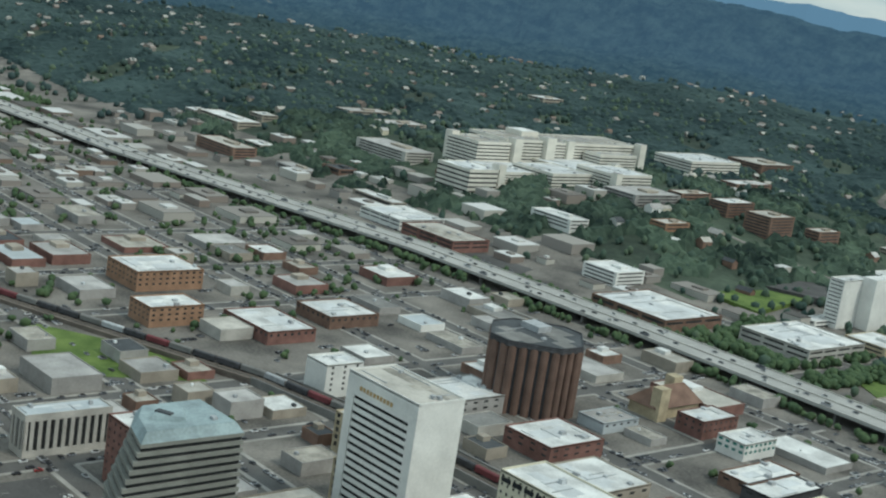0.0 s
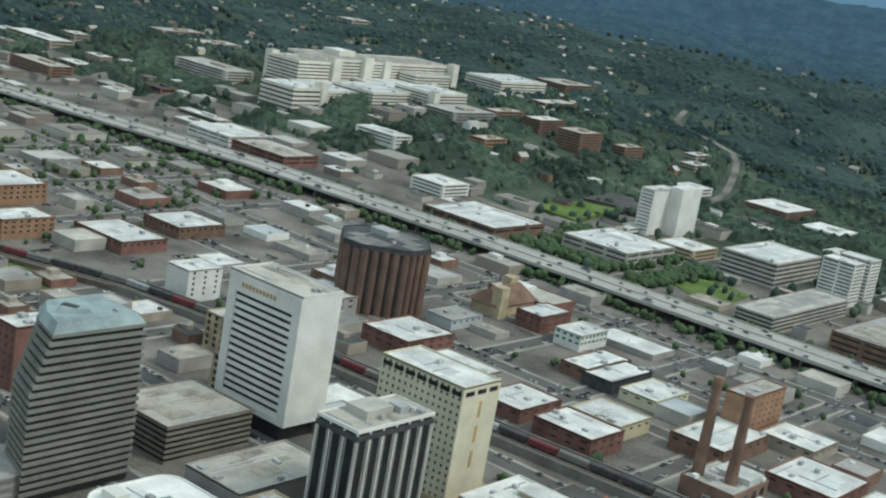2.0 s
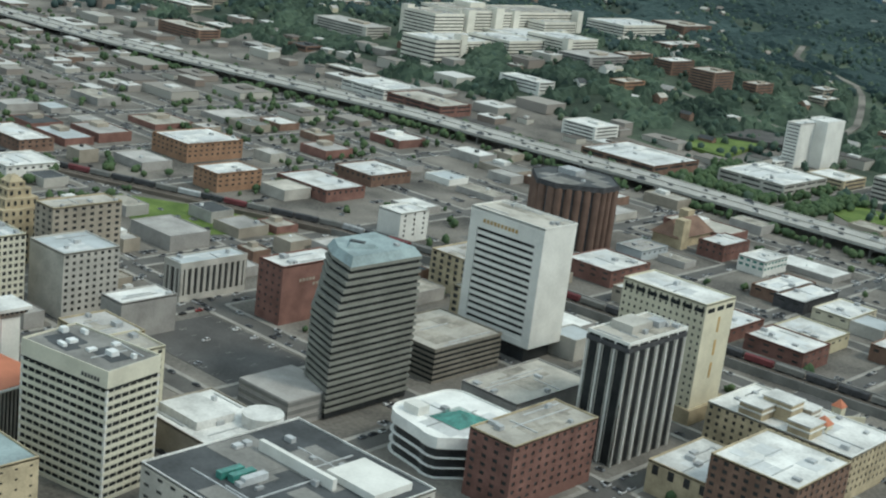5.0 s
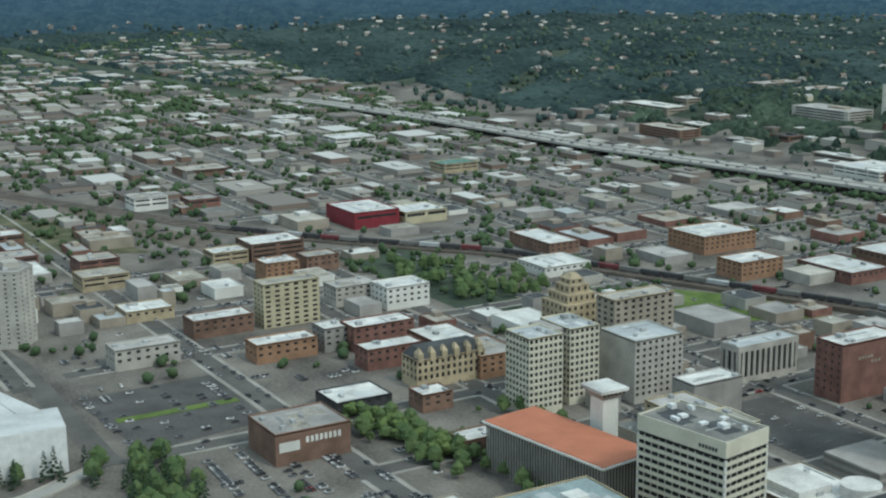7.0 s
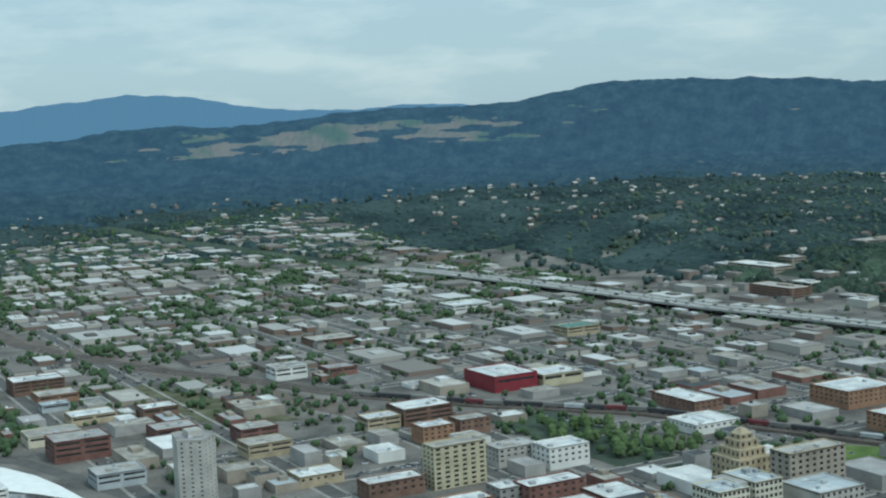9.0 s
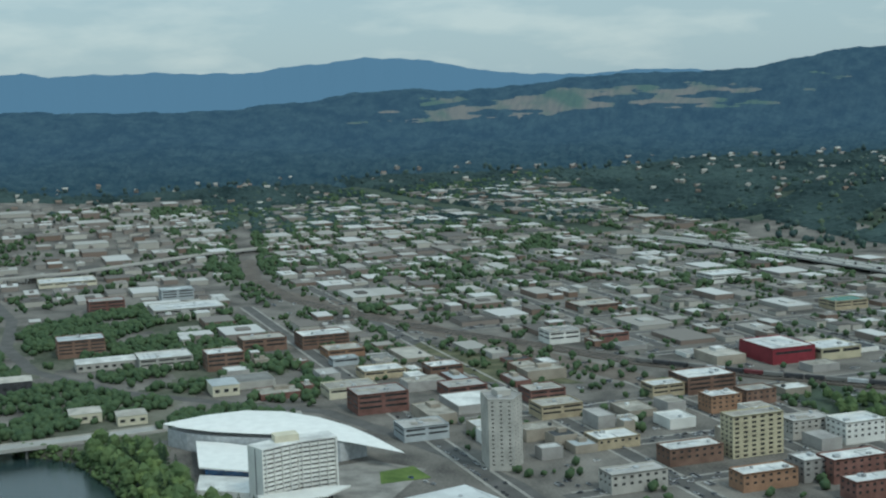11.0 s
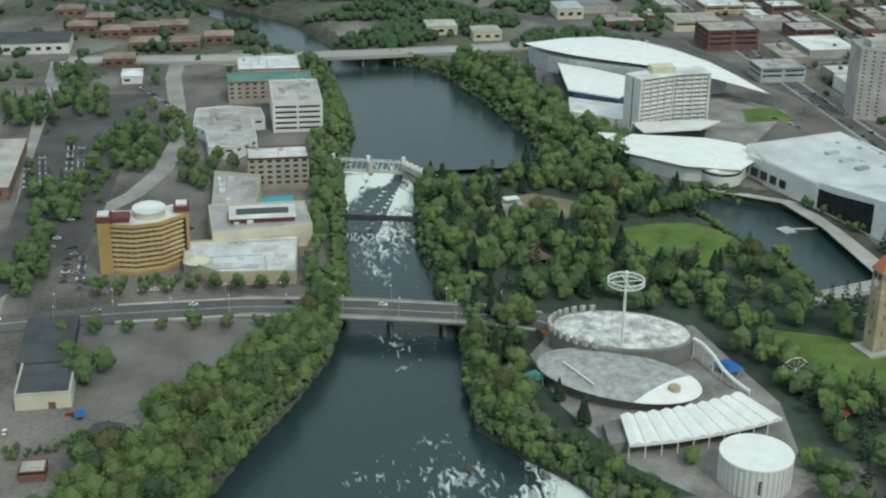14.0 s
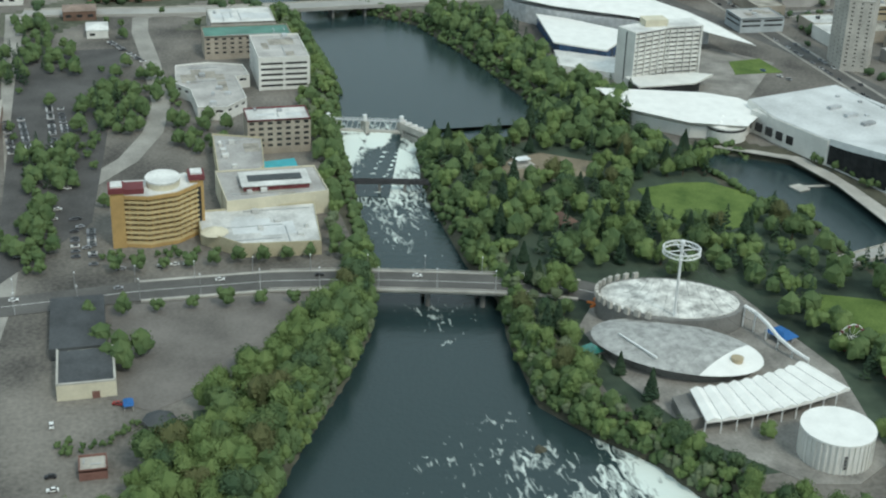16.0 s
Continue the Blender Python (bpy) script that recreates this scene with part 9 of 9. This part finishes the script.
dist = lambda x, y: np.hypot(x + 390, y - 650)
p = scatter(900, 105, 275, -640, -500, lambda x, y: off_roads(x, y, 7) & (patchy(x, y, 0.02) > -0.4))
wood("park_belt", "dense leafy trees beyond the freeway", p[:260], ng.uniform(3.5, 5.5, len(p[:260])), "leaf_dark", 1.1, 4)
bearing = lambda x, y: np.degrees(np.arctan2(x + 390, y - 650)) % 360
canopy("hillside_canopy", "closed canopy of dark trees over the southern slope", -300, 1950, -1750, -520, 5.2,
       lambda x, y: (dist(x, y) < 2060) & (y + 14 * np.sin(x * 0.006) < np.interp(x, [200, 330, 420, 1100, 1300], [-790, -760, -620, -560, -600])) & ((patchy(x, y, 0.021) > -0.35) | (x < 250)), 14.0, "canopy")
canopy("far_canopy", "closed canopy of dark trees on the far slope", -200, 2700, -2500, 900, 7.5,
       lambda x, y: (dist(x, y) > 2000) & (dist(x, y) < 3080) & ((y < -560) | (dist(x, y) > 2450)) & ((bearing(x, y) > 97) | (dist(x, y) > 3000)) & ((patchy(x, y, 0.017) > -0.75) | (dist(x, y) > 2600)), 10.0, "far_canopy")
p = scatter(6000, -800, 1900, -1700, -500, lambda x, y: off_roads(x, y) & (ng.uniform(0, 1, len(x)) < np.clip((-y - 440) / 330, 0.4, 1)) & (patchy(x, y) > -0.75))
wood("hill_woods", "dense dark trees over the southern slope", p, ng.uniform(2.4, 5.0, len(p)), tall=1.4)
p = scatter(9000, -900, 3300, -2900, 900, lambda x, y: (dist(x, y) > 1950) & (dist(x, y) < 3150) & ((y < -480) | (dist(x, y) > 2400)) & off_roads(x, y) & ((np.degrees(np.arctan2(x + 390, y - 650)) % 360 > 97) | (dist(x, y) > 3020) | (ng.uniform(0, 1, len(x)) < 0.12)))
wood("distant_woods", "dark continuous woods on the far slope", p, ng.uniform(3.6, 7.2, len(p)), "hazy_leaf", 1.15)
p = scatter(13000, -330, 2300, -460, 440, lambda x, y: off_roads(x, y, 8) & (patchy(x, y, 0.013) > -0.45) & ~((x < 330) & (y > -440) & (ng.uniform(0, 1, len(x)) < 0.82)) & ~((x < 730) & (y > 40) & (ng.uniform(0, 1, len(x)) < 0.65)))
wood("city_trees", "scattered green trees between the city blocks", p, ng.uniform(2.2, 4.8, len(p)), "leaf_dark", 1.1, 2)
p = scatter(9000, 1150, 2450, -470, 430, lambda x, y: off_roads(x, y, 8) & (patchy(x, y, 0.009) > np.interp(x, [1150, 1600, 2300], [0.25, -0.1, -0.5])))
wood("far_city_trees", "dark trees between the far low blocks", p[:4200], ng.uniform(2.8, 5.4, len(p[:4200])), "leaf_dark", 1.1, 1)
p = scatter(7600, 640, 1350, 470, 1100, lambda x, y: off_roads(x, y, 9) & (np.where((x < 1520) & (y > 440), river_cut(x, y), 50) > 0.5) & (patchy(x, y, 0.019) > -0.3) & ~((y > np.interp(x, [659, 739, 846, 913, 950], [795, 834, 882, 975, 1024])) & (x < 950) & (ng.uniform(0, 1, len(x)) < 0.85)) & ~((x < 700) & (y < 680)))
wood("campus_trees", "green trees along the upper river", p, ng.uniform(3, 5.5, len(p)), "leaf_dark", 1.1, 3)
p = scatter(2600, 1350, 2500, 420, 1000, lambda x, y: off_roads(x, y, 8) & (patchy(x, y, 0.011) > 0.25))
wood("valley_trees", "clumps of dark trees between far warehouses", p, ng.uniform(3, 6, len(p)), "leaf_dark", 1.1, 2)
p = np.array([(x, y + o + ng.uniform(-3, 3)) for x in np.arange(-420, 900, 6.5) for o in (-29, -35, 27) if ng.uniform() < 0.72 for y in [float(np.interp(x, [q[0] for q in FREEWAY], [q[1] for q in FREEWAY]))]])
wood("freeway_hedge", "dark trees lining the freeway embankment", p, ng.uniform(2.6, 4.6, len(p)), "leaf_dark", 1.15, 4)

p = scatter(60000, -40, 700, 490, 1000, lambda x, y: (lambda c: (c > -1.5) & (c < 5.5))(river_cut(x, y)) & ~((x > 225) & (y < 575)))
p = p[:4600]
wood("bank_shrubs", "low green shrubs along the river banks", p, ng.uniform(1.2, 3.0, len(p)), "leaf_mid", 0.9, 1)

# ---- vehicles ----
def car_meshes():
    b = Mesh()
    b.prism(rect(-2.2, 2.2, -0.9, 0.9), 0.35, 0.95, top=rect(-2.1, 2.1, -0.85, 0.85))
    c = Mesh()
    c.prism(rect(-1.5, 1.0, -0.82, 0.82), 0.95, 1.5, top=rect(-1.1, 0.4, -0.68, 0.68))
    w = Mesh()
    w.tube((0, -0.12, 0), (0, 0.12, 0), 0.34, 0.34, 10)
    r = Mesh()
    r.prism(rect(-1.08, 0.38, -0.66, 0.66), 1.5, 1.54)
    return [b.data("body", "car_%d" % k) for k in range(6)], c.data("cabin", "glass_dark"), w.data("wheel", "tyre"), [r.data("roof_panel", "car_%d" % k) for k in range(6)]


BODY, CABIN, WHEEL, TOPS = car_meshes()
COLOUR = ["silver", "black", "grey", "dark red", "dark blue", "white"]


NCARS = 0


def car(x, y, a, z=0.15):
    global NCARS
    NCARS += 1
    k = tr.choice([0, 0, 1, 2, 2, 3, 4, 5, 5, 5])
    e = new("car")
    e.matrix_basis = Matrix.Translation((x, y, z)) @ Matrix.Rotation(a, 4, "Z")
    tagged(e, "%s parked car on grey asphalt" % COLOUR[k], "car", "cars")
    for nm, me in (("body", BODY[k]), ("cabin", CABIN), ("roof_panel", TOPS[k])):
        new(nm, me).parent = e
    for u in (-1.35, 1.35):
        for v in (-0.82, 0.82):
            o = new("wheel", WHEEL)
            o.parent = e
            o.location = (u, v, 0.34)


for x, y, n, dx, dy, a, share in ((70, 93, 17, 4.8, 0, 1.57, 0.35), (70, 117, 17, 4.8, 0, 1.57, 0.2), (70, 141, 17, 4.8, 0, 1.57, 0.5), (156, 92, 10, 0, 5.6, 1.57, 0.8), (256, 352, 19, 5, 0, 1.57, 0.2), (256, 424, 19, 5, 0, 1.57, 0.25),
                                  (242, 862, 14, 0, 6.2, 1.57, 0.5), (268, 958, 16, 5.2, 0.6, 1.6, 0.6), (240, 990, 10, 6, 0, 1.57, 0.5), (300, 975, 20, 6, -1, 1.5, 0.55), (180, 868, 6, -3, 5, 0.7, 0.9), (120, 948, 8, 4, 1.2, 1.2, 0.8), (300, 905, 10, 6, -1, 1.57, 0.5),
                                  (146, 915, 3, 14, 6, 1.0, 0.6), (166, 318, 8, 6, 2, 0.4, 0.7), (180, 345, 6, 5, 4, 0.5, 0.7), (196, 400, 7, -6, -5, 0.7, 0.7), (74, 973, 8, -4.2, -0.4, 1.57, 1.0), (106, 958, 7, 0.5, 3, 0, 0.9), (360, 355, 12, 0, 6, 0, 0.5), (180, 470, 8, 5, 4, 0.7, 0.5), (420, 470, 10, 7, 3, 0.4, 0.5)):
    for k in range(n):
        if tr.random() < share * 0.34:
            car(x + dx * k + tr.uniform(-0.3, 0.3), y + dy * k, a + tr.uniform(-0.05, 0.05))
for x, y, z, a in along(offset(BRIDGE[1:8], 4.5), 46):
    car(x, y, a, z + 0.02)
m, glassy = Mesh(), Mesh()


def loose_car(x, y, z, a, big=1.0):
    c, s = math.cos(a), math.sin(a)
    p = [(x + u * c - v * s, y + u * s + v * c) for u, v in ((-2.2 * big, -0.9), (2.2 * big, -0.9), (2.2 * big, 0.9), (-2.2 * big, 0.9))]
    q = [(x + u * c - v * s, y + u * s + v * c) for u, v in ((-1.4 * big, -0.75), (0.9 * big, -0.75), (0.9 * big, 0.75), (-1.4 * big, 0.75))]
    m.prism(p, z + 0.3, z + 1.0 * big)
    glassy.prism(q, z + 1.0 * big, z + 1.5 * big)


for d, step in ((6, 55), (10, 70), (14, 60), (-6, 62), (-10, 48), (-14, 75)):
    for x, y, z, a in along(offset(FREEWAY, d), step):
        if -600 < x < 1500:
            loose_car(x + tr.uniform(-20, 20), y, z, a, 1.9 if tr.random() < 0.12 else 1.0)
for y, x0, x1 in STREETS_X:
    for s in (-4.6, 4.6):
        for x in np.arange(max(x0, -330) + 12, min(x1, 900) - 10, 6.4):
            if tr.random() < 0.3:
                loose_car(x, y + s, 0.05, 0)
for x, y0, y1 in STREETS_Y:
    for s in (-4.1, 4.1):
        for y in np.arange(y0 + 12, y1 - 10, 6.4):
            if tr.random() < 0.26 and x < 900 and y > -430:
                loose_car(x + s, y, 0.054, 1.5708)
for _ in range(1500):
    x, y = tr.uniform(-300, 1500), tr.uniform(-440, 420)
    if free(x - 3, x + 3, y - 3, y + 3) and far_from(RAIL, x, y) > 14 and far_from(FREEWAY, x, y) > 24:
        a = tr.choice([0, 1.5708])
        for k in range(tr.randint(1, 4)):
            loose_car(x + (0 if a == 0 else 2.9 * k), y + (2.9 * k if a == 0 else 0), float(terrain(x, y)), a)
for x0, y0, x1, y1 in ((240, 345, 160, 345), (236, 362, 150, 364), (230, 380, 150, 384), (222, 398, 150, 402), (236, 368, 156, 370), (475, 971, 364, 964), (467, 995, 394, 987), (304, 956, 246, 955), (480, 978, 370, 972), (465, 1004, 400, 997), (620, 940, 560, 915), (304, 964, 250, 963)):
    n = int(math.hypot(x1 - x0, y1 - y0) / 3.0)
    for k in range(n):
        if tr.random() < 0.6:
            loose_car(x0 + (x1 - x0) * k / n, y0 + (y1 - y0) * k / n, 0.12, 1.57)
for y in (353, 364, 381, 397, 412, 423):
    for x in np.arange(258, 350, 3.1):
        if tr.random() < 0.24:
            loose_car(x, y + tr.uniform(-0.4, 0.4), 0.12, 1.5708)
e = empty("parked_cars", 0, 0, 0, "many small cars parked along the streets", "cars", kind="stuff")
part("bodies", m, "parked_paint", e)
part("cabins", glassy, "glass_dark", e)
for x, y, a in ((-212, -330, 0.1), (-240, -326, 0.1)):
    e = empty("coach", x, y, 0, "long white coach parked on a lot", "bus", "parked coaches")
    part("body", slab(turned(x, y, 13, 2.8, 6), 0.6, 3.6), "metal_white", e)
    part("window_band", slab(turned(x, y, 12.6, 2.86, 6), 2.0, 2.9), "glass_dark", e)
    for u in (-4, 4):
        for v in (-1.2, 1.2):
            o = put("wheel", WHEEL, e, Matrix.Translation((x + u, y + v + u * 0.1, 0.45)) @ scaled(1.4, 1.4, 1.4))

# windows belong to their wall, machines and parapets to their roof, mullions to their glazing
for thing in [o for o in bpy.data.objects if o.type == "EMPTY" and o.parent is None]:
    kids = {}
    for c in thing.children:
        kids.setdefault(c.name.split(".")[0], []).append(c)
    for host, names in (("wall", ("window", "window_band", "sign")), ("roof", ("rooftop_unit", "roof_house", "parapet")), ("glazing", ("mullion", "pier")), ("cabin", ("roof_panel",))):
        if host in kids and kids[host][0].matrix_basis == Matrix.Identity(4):
            for nm in names:
                for c in kids.get(nm, ()):
                    c.parent = kids[host][0]
